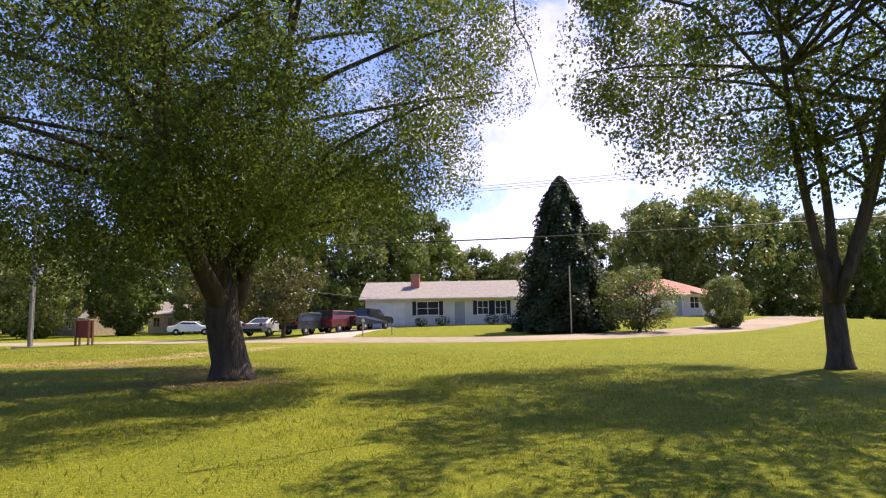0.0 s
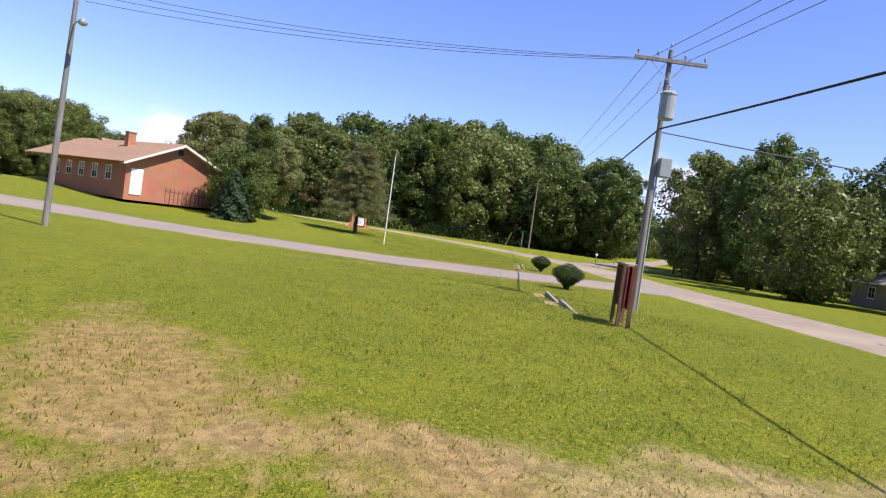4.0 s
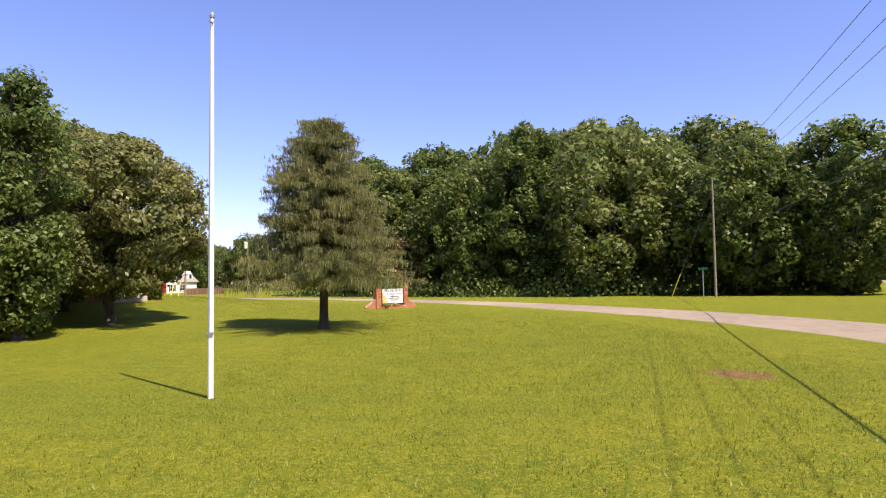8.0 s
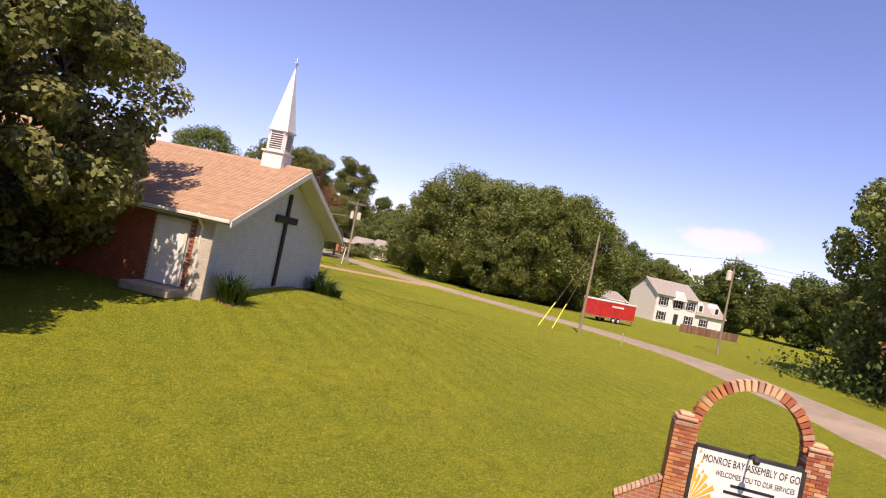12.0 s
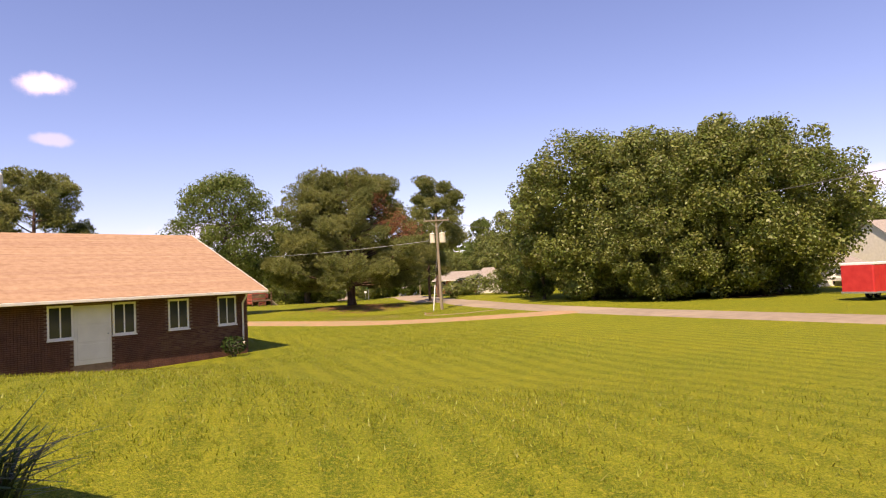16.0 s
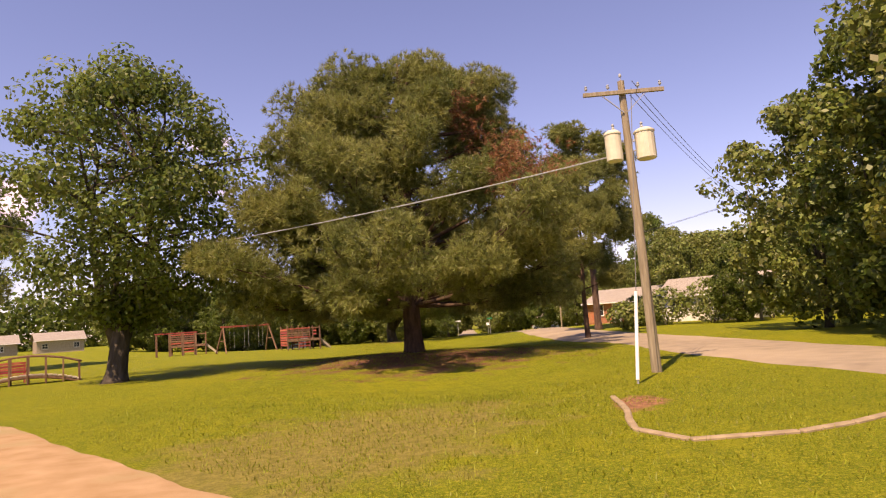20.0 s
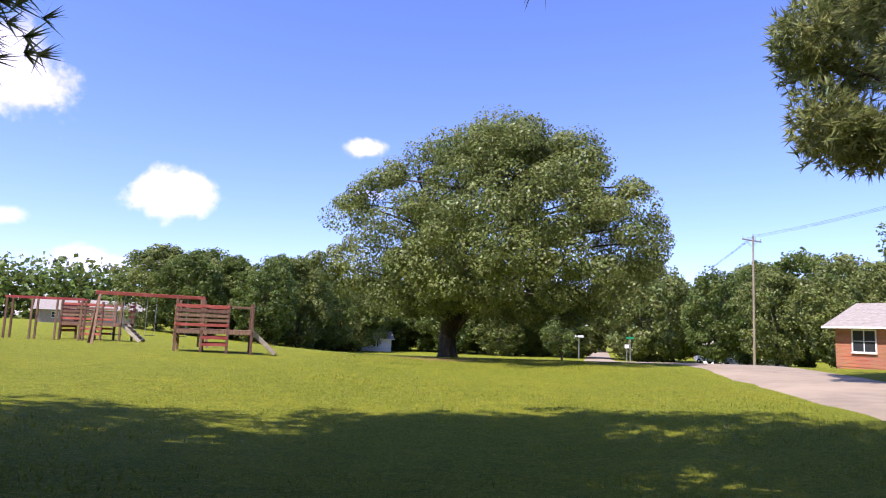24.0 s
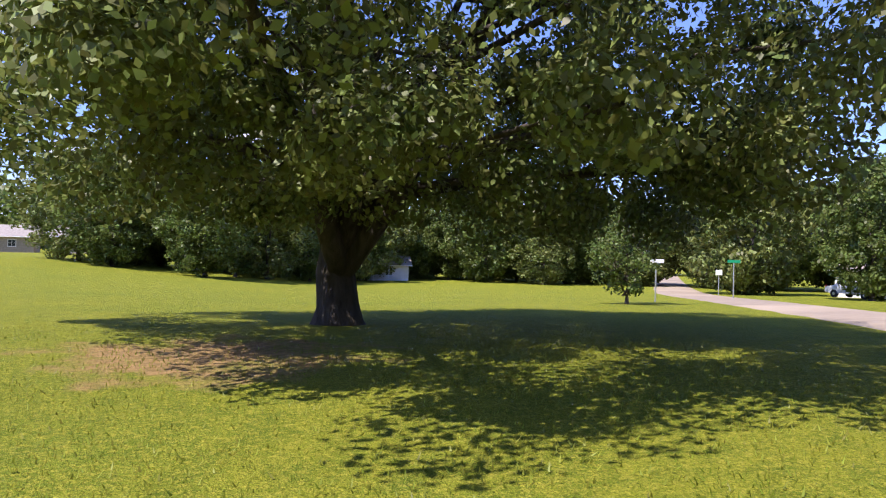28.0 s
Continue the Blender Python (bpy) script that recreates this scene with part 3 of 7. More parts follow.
        mp.inputs["Location"].default_value, mp.inputs["Rotation"].default_value, mp.inputs["Scale"].default_value = (cx, cy, 0), (0, 0, radians(turn)), (rx, ry, 40)
        l.new(co, mp.inputs["Vector"])
        ln = n.new("ShaderNodeVectorMath")
        ln.operation = "LENGTH"
        l.new(mp.outputs["Vector"], ln.inputs[0])
        fac = math_node("ADD", ln.outputs["Value"], math_node("MULTIPLY", math_node("SUBTRACT", edge, 0.5), 2.4))
        grass = mix(span(fac, 1.05, 0.55, 0.0, strength), grass, mix(span(tex(6, 4), 0.4, 0.6), colour, tuple(c * 0.62 for c in colour)))
    l.new(grass, b.inputs["Base Color"])
    bu = n.new("ShaderNodeBump")
    bu.inputs["Strength"].default_value, bu.inputs["Distance"].default_value = 0.9, 0.06
    l.new(tex(30, 3, 0.75), bu.inputs["Height"])
    l.new(bu.outputs["Normal"], b.inputs["Normal"])
    return m


M_LAWN = lawn_material()
M_ROAD = material("worn_asphalt", (0.25, 0.2, 0.145), (0.34, 0.275, 0.2), scale=1.5, fine=90, bump=0.6, rough=0.95, c3=(0.4, 0.32, 0.225), big=0.12)
M_GRAVEL = material("grey_gravel", (0.2, 0.165, 0.135), (0.42, 0.36, 0.31), scale=26, fine=40, bump=1.0, bump_dist=0.04, rough=0.95, c3=(0.4, 0.3, 0.2), big=0.3)
M_DIRT = material("tan_dirt", (0.33, 0.205, 0.1), (0.44, 0.29, 0.165), scale=2, fine=60, bump=0.7, rough=0.95, c3=(0.3, 0.25, 0.12), big=0.5)
M_PALE = material("pale_concrete", (0.36, 0.315, 0.255), (0.46, 0.41, 0.34), scale=3, fine=60, bump=0.4, rough=0.95)

xs = [-3000, -1200, -600, -400] + [-300 + 3 * i for i in range(134)] + [160, 300, 700, 3000]
ys = [-3000, -1200, -600, -350] + [-220 + 3 * i for i in range(142)] + [260, 400, 800, 3000]
land = Mesh().add([(x, y, ground_z(x, y)) for y in ys for x in xs],
                  [(j * len(xs) + i, j * len(xs) + i + 1, (j + 1) * len(xs) + i + 1, (j + 1) * len(xs) + i) for j in range(len(ys) - 1) for i in range(len(xs) - 1)])
land.smooth = True
structure("ground", land, M_LAWN, "sunlit mown lawn, yellow green with bare patches")
ribbon("road", ROAD, 5.6, 0.035, M_ROAD, "narrow worn grey asphalt road with grass edges", 0.15)
ribbon("side_road", SIDE_ROAD, 5.0, 0.03, M_ROAD, "narrow asphalt side road leading into the trees", 0.15, seed=2)
ribbon("gravel_drive", DRIVE, 6.8, 0.03, M_GRAVEL, "grey gravel driveway beside the church lawn", 0.5, 0.8, seed=3)
ribbon("dirt_track", TRACK, 4.6, 0.025, M_DIRT, "tan dirt drive with grassy edges", 0.14, 0.8, seed=4)
ribbon("house_driveway", HOUSE_DRIVE, 4.6, 0.03, M_PALE, "pale concrete driveway in front of a garage", 0.1, 1.0, seed=5)


# ---- woods ----
def forest_kind(seed, h, r, mat, n_clump=190, per=95, leaf=0.37, share=0.19):
    wood, (pts, out, leaf, rng) = broadleaf_parts(seed, h=h, r=r, trunk_h=h * 0.28, trunk_r=0.2, n_clump=n_clump, per=per, leaf=leaf, clump_r=r * share, bottom=0.05, top_pow=0.9, stems=3, inner=0.25, twigs=False, flat=1.05)
    return wood.data("trunk", M_BARK), leaf_mesh("crown", pts, out, leaf, mat, rng, spread=0.75), h


FOREST = [forest_kind(11, 13, 4.2, M_FOREST), forest_kind(12, 15, 4.6, M_FOREST), forest_kind(13, 12, 4.0, M_FOREST), forest_kind(14, 17, 3.8, M_FOREST),
          forest_kind(15, 11, 4.8, M_OAK), forest_kind(16, 14, 5.0, M_OAK)]

OAKS = [forest_kind(21, 13, 5.4, M_YOAK, 170, 290, 0.24, 0.2), forest_kind(22, 14, 5.2, M_OAK, 170, 290, 0.24, 0.2), forest_kind(23, 13, 5.0, M_YOAK, 170, 290, 0.24, 0.2)]


def forest_tree(x, y, h, k, label="leafy green tree at the edge of dense woods", group="woodland trees", turn=0.0, wide=1.0, name="woodland_tree", kinds=None):
    trunk, crown, h0 = (kinds or FOREST)[k % len(kinds or FOREST)]
    t = thing(name, pose(x, y, ground_z(x, y), 0, 0, turn), label, "tree", group)
    s = h / h0
    for nm, me in (("trunk", trunk), ("crown", crown)):
        ob = part(nm, me, None, t)
        ob.scale = (s * wide, s * wide, s)
    return t


rng_w = random.Random(5)


def grove(line, rows, gap, deep, h, label, group, kinds=(0, 1, 2, 3, 4, 5), wide=1.05, offset=0.0):
    """Rows of trees along a line, set back from it."""
    pts = smooth_line(line, gap)
    for r in range(rows):
        for i, p in enumerate(pts):
            d = (pts[min(i + 1, len(pts) - 1)] - pts[max(i - 1, 0)]).normalized()
            s = Vector((d.y, -d.x, 0))
            q = p + s * (offset + r * deep + rng_w.uniform(-0.3, 0.3) * deep) + d * rng_w.uniform(-0.4, 0.4) * gap
            forest_tree(q.x, q.y, h * rng_w.uniform(0.82, 1.14) * (1 + 0.05 * r), rng_w.choice(kinds), label, group, rng_w.uniform(0, 360), wide * rng_w.uniform(0.9, 1.15))


def undergrowth(name, line, width, h, n, label, seed, mat=None, leaf=0.4):
    """Leafy brush along the edge of the woods."""
    rng = np.random.default_rng(seed)
    pts = smooth_line(line, 1.0)
    idx = rng.integers(0, len(pts) - 1, n)
    p = np.array([[pts[i].x, pts[i].y, 0] for i in idx]) + np.stack([rng.normal(0, 1, n) * width, rng.normal(0, 1, n) * width, np.zeros(n)], 1)
    p[:, 2] = [ground_z(a, b) for a, b, _ in p] + rng.uniform(0.0, 1, n) ** 1.3 * h * (0.6 + 0.4 * np.sin(p[:, 0] * 0.7) * np.cos(p[:, 1] * 0.6))
    u = rng.normal(size=(n, 3))
    return structure(name, leaf_mesh(name, p, u, leaf, mat or M_FOREST, rng), None, label, kind="stuff")


WOOD_EDGE = [(-112, 98), (-111, 88), (-113, 78), (-117, 68), (-124, 59), (-133, 49.5), (-142, 42)]
grove(WOOD_EDGE, 4, 5.5, 7.0, 18.5, "leafy green tree at the edge of dense woods", "woodland trees", offset=3.0)
undergrowth("undergrowth", WOOD_EDGE, 2.2, 3.4, 14000, "dense leafy brush along the wood's edge", 21)
grove([(-96, 104), (-130, 134), (-178, 176), (-240, 232)], 2, 8, -8, 15, "tall green tree beside the side road", "trees by the side road", offset=-9)
grove([(-62, 84), (-92, 112), (-150, 164), (-210, 220)], 2, 9, 8, 13, "tall green tree beside the side road", "trees by the side road", offset=6)


# ---- building pieces ----
def brick_rows(mesh, pieces, length, top, y, holes=(), near=None, bw=0.2, bh=0.062, joint=0.012, depth=0.05, seed=1, x0=0.0, z0=0.0, end=None):
    """Courses of bricks on the plane y, facing -y, below top(x); those inside near go to pieces, the rest into mesh."""
    rng = random.Random(seed)
    row, z = 0, z0
    while True:
        end = joint if end is None else end
        x = x0 - (0.5 * (bw + end) if row % 2 else 0)
        placed = False
        while x < x0 + length:
            a, b = max(x, x0), min(x + bw, x0 + length)
            if b - a > 0.04:
                t = min(top(a), top(b))
                if z + bh <= t:
                    placed = True
                    mx, mz = (a + b) / 2, z + bh / 2
                    if not any(h[0] < b and h[1] > a and h[2] < z + bh and h[3] > z for h in holes):
                        p = rng.uniform(-0.004, 0.004)
                        if near and near[0] < mx < near[1] and near[2] < mz < near[3] and b - a > bw * 0.9:
                            pieces.append((a, y - depth + p, z))
                        else:
                            mesh.box(a, b, y - depth + p, y, z, z + bh)
            x += bw + end
        row += 1
        z += bh + joint
        if not placed or row > 150:
            break


def loose_bricks(pieces, mat, parent, m=None, bw=0.2, bh=0.062, depth=0.05):
    me = Mesh().box(0, bw, 0, depth, 0, bh).data("brick", mat)
    for a, y, z in pieces[:300]:
        ob = new("brick", me)
        ob.parent = parent
        ob.matrix_basis = (m or Matrix()) @ Matrix.Translation((a, y, z))


def roof_slope(mesh, a, b, c, d, course=0.14, thick=0.012, lap=0.007):
    """Overlapping shingle courses on the slope a-b (eave) to d-c (ridge)."""
    a, b, c, d = (Vector(p) for p in (a, b, c, d))
    n = max(2, int(((d - a).length + (c - b).length) / 2 / course))
    nrm = (b - a).cross(d - a).normalized()
    if nrm.z < 0:
        nrm = -nrm
    for i in range(n):
        t0, t1 = i / n, min(1, (i + 1.15) / n)
        p, q, r, s = a.lerp(d, t0), b.lerp(c, t0), b.lerp(c, t1), a.lerp(d, t1)
        up = nrm * (thick + lap)
        vs = [p, q, r, s, p + up, q + up, r + nrm * thick, s + nrm * thick]
        mesh.pieces.append(Mesh().add(vs, [(0, 3, 2, 1), (4, 5, 6, 7), (0, 1, 5, 4), (1, 2, 6, 5), (3, 0, 4, 7)]))
    low = nrm * -0.03
    mesh.add([a + low, b + low, c + low, d + low, a - nrm * 0.004, b - nrm * 0.004, c - nrm * 0.004, d - nrm * 0.004], [(0, 3, 2, 1), (4, 5, 6, 7), (0, 1, 5, 4), (1, 2, 6, 5), (2, 3, 7, 6), (3, 0, 4, 7)])


def tilt(width, p0, p1):
    return p0 + (p1 - p0) * width


def window_unit(parent, name, m, w, h, frame_mat, shutters=None, mullions=(1, 1), sill=True, curtain=False):
    """A window in the plane y = 0 of m, facing -y: frame, bars, panes, sill, shutters."""
    win = part(name, Mesh().box(-w / 2 - 0.05, w / 2 + 0.05, 0.0, 0.06, -0.05, h + 0.05), M_DARK, parent, m=m)
    f = Mesh()
    f.box(-w / 2 - 0.07, w / 2 + 0.07, -0.04, 0.02, h, h + 0.08).box(-w / 2 - 0.07, w / 2 + 0.07, -0.04, 0.02, -0.07, 0.0)
    f.box(-w / 2 - 0.07, -w / 2, -0.04, 0.02, 0, h).box(w / 2, w / 2 + 0.07, -0.04, 0.02, 0, h)
    for i in range(1, mullions[0] + 1):
        x = -w / 2 + w * i / (mullions[0] + 1)
        f.box(x - 0.025, x + 0.025, -0.03, 0.02, 0, h)
    for i in range(1, mullions[1] + 1):
        z = h * i / (mullions[1] + 1)
        f.box(-w / 2, w / 2, -0.026, 0.018, z - 0.02, z + 0.02)
    part("frame", f, frame_mat, win)
    part("pane", Mesh().box(-w / 2, w / 2, -0.012, -0.006, 0, h), M_GLASS, win)
    if sill:
        part("sill", Mesh().box(-w / 2 - 0.1, w / 2 + 0.1, -0.09, 0.0, -0.12, -0.072), frame_mat, win)
    if shutters:
        for s in (-1, 1):
            # one louvred board: a sawtooth face on a flat back
            x = s * (w / 2 + 0.07 + 0.19)
            face = [(-0.02, -0.05), (-0.02, h + 0.05)]
            for k in range(10, 0, -1):
                face += [(-0.05, 0.0 + h * k / 10), (-0.07, 0.01 + h * (k - 1) / 10)]
            face += [(-0.05, -0.05)]
            part("shutter", Mesh().prism(face, -0.18, 0.18, pose(x, 0, 0, 0, 0, 90)), shutters, win)
    return win


def spout(parent, m, h, mat=None):
    """A gutter downpipe with its elbow."""
    part("downspout", Mesh().tube([(0, -0.45, h + 0.12), (0, -0.4, h - 0.02), (0, -0.08, h - 0.3), (0, -0.06, 0.25), (0, -0.2, 0.1)], 0.045, 8), mat or M_TRIM, parent, m=m)


# ---- poles and wires ----
def utility_pole(name, x, y, h, label, yaw=0, arm=True, cans=0, box=False, mat=None, lean=(0, 0), lamp=False, can_mat=None, z=None, thick=0.78):
    mat = mat or M_POLE
    t = thing(name, pose(x, y, ground_z(x, y) if z is None else z, lean[0], lean[1], yaw), label, "utility pole", "utility poles")
    part("shaft", Mesh().tube([(0, 0, -0.3), (0, 0, h * 0.5), (0, 0, h)], [0.15 * thick, 0.13 * thick, 0.1 * thick], 12), mat, t)
    if arm:
        part("crossarm", Mesh().box(-1.2, 1.2, -0.19, -0.1, h - 0.45, h - 0.33, bevel=0.008), mat, t)
        for s in (-1, 1):
            part("brace", Mesh().beam((s * 0.7, -0.15, h - 0.4), (s * 0.05, -0.13, h - 1.0), 0.03), M_STEEL, t)
        for px in (-1.1, -0.45, 0.45, 1.1):
            part("insulator", Mesh().lathe([(0.012, 0), (0.012, 0.08), (0.045, 0.09), (0.05, 0.13), (0.03, 0.15), (0.045, 0.18), (0.02, 0.21)], (px, -0.145, h - 0.33), 8), M_CANG, t)
    part("top_pin", Mesh().lathe([(0.012, 0), (0.012, 0.12), (0.045, 0.14), (0.045, 0.2), (0.02, 0.24)], (0, 0, h), 8), M_CANG, t)
    for k in range(cans):
        a = (k - (cans - 1) / 2) * (2.7 if cans > 1 else 0)
        cx, cy = (0.48 if cans > 1 else 0.42) * math.sin(a), -0.42 * math.cos(a)
        zc = h - (2.45 if cans > 1 else 2.35)
        g = (0.95, 1.15)[k] if cans > 1 else 1.0
        can = part("transformer", Mesh().lathe([(0.22 * g, 0), (0.25 * g, 0.03), (0.25 * g, 0.78), (0.27 * g, 0.8), (0.27 * g, 0.84), (0.16 * g, 0.93), (0.05, 0.95)], (cx, cy, zc), 16), can_mat or M_CANS, t)
        part("bushing", Mesh().lathe([(0.03, 0), (0.05, 0.06), (0.03, 0.1), (0.05, 0.15), (0.02, 0.2)], (cx * 0.9, cy * 0.9, zc + 0.94), 8), M_CANG, can)
        part("bracket", Mesh().beam((cx * 0.3, cy * 0.3, zc + 0.6), (cx * 0.6, cy * 0.6, zc + 0.6), 0.06), M_STEEL, t)
    if box:
        part("equipment_box", Mesh().box(0.12, 0.5, -0.28, 0.1, h * 0.52, h * 0.52 + 0.62, bevel=0.02), M_CANG, t)
        part("conduit", Mesh().tube([(0.13, -0.06, 0.0), (0.13, -0.06, h * 0.52)], 0.03, 6), M_CANG, t)
        part("cutout", Mesh().tube([(-0.2, -0.1, h - 1.1), (-0.3, -0.15, h - 1.45)], 0.03, 6), M_CANG, t)
    if lamp:
        part("lamp_arm", Mesh().tube([(0, 0, h - 1.9), (0.5, -0.3, h - 1.75), (0.75, -0.45, h - 1.8)], 0.025, 6), M_STEEL, t)
        part("lamp_head", Mesh().lathe([(0.05, 0.16), (0.09, 0.1), (0.16, 0.03), (0.15, -0.04), (0.05, -0.1)][::-1], (0.8, -0.48, h - 1.9), 10), M_STEEL, t)
    return t


def guy(name, top, foot, label, guard=None):
    """A stay wire with its guard sleeve."""
    top, foot = Vector(top), Vector(foot)
    t = thing(name, Matrix.Translation(foot), label, "guy wire", "guy wires")
    d = top - foot
    part("wire", Mesh().tube([(0, 0, -0.1), d], 0.012, 5), M_WIRE, t)
    part("anchor", Mesh().tube([(0, 0, -0.15), d * (0.25 / d.length)], 0.03, 6), M_STEEL, t)
    if guard:
        part("guard", Mesh().tube([d * (0.1 / d.length), d * (2.4 / d.length)], 0.045, 8), guard, t)
    return t


def cable(name, a, b, sag, r, label, mat=None, k=14):
    a, b = Vector(a), Vector(b)
    m = Mesh().tube([a.lerp(b, i / k) - Vector((0, 0, sag * 4 * (i / k) * (1 - i / k))) for i in range(k + 1)], r, 5)
    return structure(name, m, mat or M_CABLE, label, kind="", category="cable")


# ---- plants ----
def shrub(name, x, y, r, h, mat, label, seed, n=900, leaf=0.07, base=0.1, group="shrubs", z=None, taper=0.0):
    """A dense rounded shrub on short stems."""
    rng = np.random.default_rng(seed)
    t = thing(name, pose(x, y, ground_z(x, y) if z is None else z), label, "shrub", group)
    wood = Mesh()
    for i in range(7):
        a = rng.uniform(0, 6.28)
        wood.tube(bow((0.06 * math.cos(a), 0.06 * math.sin(a), -0.05), (r * 0.6 * math.cos(a), r * 0.6 * math.sin(a), h * 0.7), 0.05, rng, 3), [0.03, 0.022, 0.015, 0.01], 5)
    part("stem", wood, M_BARK, t)
    u = rng.normal(size=(n, 3))
    u /= np.linalg.norm(u, axis=1)[:, None]
    rr = rng.uniform(0.6, 1.0, n) ** 0.4 * (1 + 0.1 * np.sin(5 * u[:, 0] + seed) * np.cos(4 * u[:, 1]))
    p = u * rr[:, None] * np.array([r, r, (h - base) / 2]) + np.array([0, 0, (h + base) / 2])
    p[:, :2] *= (1 - taper * np.clip(-u[:, 2] + 0.1, 0, 1))[:, None]
    part("foliage", leaf_mesh("foliage", p, u, leaf, mat, rng), mat, t)
    return t


def spiky_plant(x, y, r, h, seed, label, n=220):
    """A clump of long arching blades."""
    rng = np.random.default_rng(seed)
    t = thing("iris_clump", pose(x, y, ground_z(x, y)), label, "plant", "spiky clumps by the church wall")
    a = rng.uniform(0, 6.283, n)
    base = np.stack([np.cos(a), np.sin(a), np.zeros(n)], 1) * (rng.uniform(0, 1, n) ** 0.5 * r * 0.55)[:, None]
    out = np.stack([np.cos(a), np.sin(a), np.zeros(n)], 1)
    L = h * rng.uniform(0.6, 1.15, n)
    mid = base + out * (0.28 * r * rng.uniform(0.3, 1, n))[:, None] + np.array([0, 0, 1]) * (L * 0.65)[:, None]
    tip = mid + out * (0.6 * r * rng.uniform(0.3, 1.1, n))[:, None] + np.array([0, 0, 1]) * (L * rng.uniform(-0.1, 0.4, n))[:, None]
    s = np.stack([-np.sin(a), np.cos(a), np.zeros(n)], 1) * 0.022
    v = np.stack([base - s, base + s, mid + s, mid - s, tip + s * 0.2, tip - s * 0.2], 1).reshape(-1, 3)
    k = np.arange(n)[:, None] * 6
    f = np.concatenate([k + np.array([0, 1, 2, 3]), k + np.array([3, 2, 4, 5])])
    part("leaf_clump", raw_mesh("leaf_clump", v, f, M_BLADE), M_BLADE, t)
    part("root_crown", Mesh().lathe([(r * 0.5, -0.05), (r * 0.45, 0.04), (r * 0.2, 0.09)], n=9), M_SOIL, t)
    return t


# ---- vehicles ----
def car(m, paint, label, kind="suv", seed=0):
    t = thing("car", m, label, "car", "parked cars")
    L, W = 4.7, 1.85
    if kind == "suv":
        side = [(-2.3, 0.45), (2.25, 0.45), (2.33, 0.75), (2.25, 1.0), (1.25, 1.12), (0.65, 1.68), (-2.0, 1.75), (-2.28, 1.1), (-2.35, 0.7)]
        roof = [(1.12, 1.14), (0.6, 1.62), (-1.95, 1.68), (-2.2, 1.12)]
    elif kind == "pickup":
        side = [(-2.6, 0.5), (2.5, 0.5), (2.55, 0.85), (2.4, 1.08), (1.3, 1.18), (0.75, 1.76), (-0.6, 1.8), (-0.85, 1.2), (-2.55, 1.15), (-2.62, 0.8)]
        roof = [(1.18, 1.2), (0.72, 1.7), (-0.58, 1.74), (-0.78, 1.2)]
    else:
        side = [(-2.25, 0.4), (2.25, 0.4), (2.3, 0.68), (2.15, 0.85), (1.2, 0.95), (0.45, 1.38), (-0.9, 1.42), (-1.65, 1.02), (-2.25, 0.95), (-2.32, 0.65)]
        roof = [(1.05, 0.98), (0.4, 1.33), (-0.88, 1.37), (-1.5, 1.02)]
    bm = bmesh.new()
    n = len(side)
    rows = []
    for y, s in ((-W / 2, 0.93), (-W / 2 + 0.08, 1), (W / 2 - 0.08, 1), (W / 2, 0.93)):
        rows.append([bm.verts.new((x, y if z < 1.2 else y * 0.86, 0.42 + (z - 0.42) * s if z > 0.6 else z)) for x, z in side])
    for r0, r1 in zip(rows, rows[1:]):
        for i in range(n):
            bm.faces.new((r0[i], r1[i], r1[(i + 1) % n], r0[(i + 1) % n]))
    bm.faces.new(rows[0])
    bm.faces.new(rows[-1][::-1])
    bmesh.ops.recalc_face_normals(bm, faces=bm.faces[:])
    me = bpy.data.meshes.new("body")
    bm.to_mesh(me)
    bm.free()
    me.materials.append(paint)
    part("body", me, paint, t)
    for s in (-1, 1):
        g = Mesh().prism([(x * 0.97, z * 0.995) for x, z in roof], s * (W / 2 * 0.86 - 0.03), s * (W / 2 * 0.86 + 0.06))
        part("side_window", g, M_GLASS, t)
    (x0, z0), (x1, z1) = roof[0], roof[1]
    part("windscreen", Mesh().add([(x0 + 0.12, -0.72, z0 + 0.02), (x0 + 0.12, 0.72, z0 + 0.02), (x1 + 0.1, 0.62, z1 + 0.02), (x1 + 0.1, -0.62, z1 + 0.02),
                                   (x0 + 0.0, -0.72, z0), (x0, 0.72, z0), (x1, 0.62, z1), (x1, -0.62, z1)],
                                  [(0, 1, 2, 3), (7, 6, 5, 4), (0, 4, 5, 1), (2, 6, 7, 3)]), M_GLASS, t)
    (x0, z0), (x1, z1) = roof[3], roof[2]
    part("rear_window", Mesh().add([(x0 - 0.13, -0.7, z0 + 0.02), (x0 - 0.13, 0.7, z0 + 0.02), (x1 - 0.13, 0.62, z1), (x1 - 0.13, -0.62, z1),
                                    (x0 + 0.05, -0.7, z0), (x0 + 0.05, 0.7, z0), (x1, 0.62, z1), (x1, -0.62, z1)],
                                   [(3, 2, 1, 0), (4, 5, 6, 7), (1, 5, 4, 0), (3, 7, 6, 2)]), M_GLASS, t)
    for sx in (-1, 1):
        for sy in (-1, 1):
            w = part("wheel", Mesh().lathe([(0.2, -0.11), (0.32, -0.11), (0.35, -0.07), (0.35, 0.07), (0.32, 0.11), (0.2, 0.11)], n=18), M_TYRE, t,
                     m=pose(sx * L * 0.3, sy * (W / 2 - 0.08), 0.35, 90, 0, 0))
            part("rim", Mesh().lathe([(0.05, -0.12), (0.21, -0.1), (0.21, 0.1), (0.05, 0.12)], n=14), M_STEEL, w)
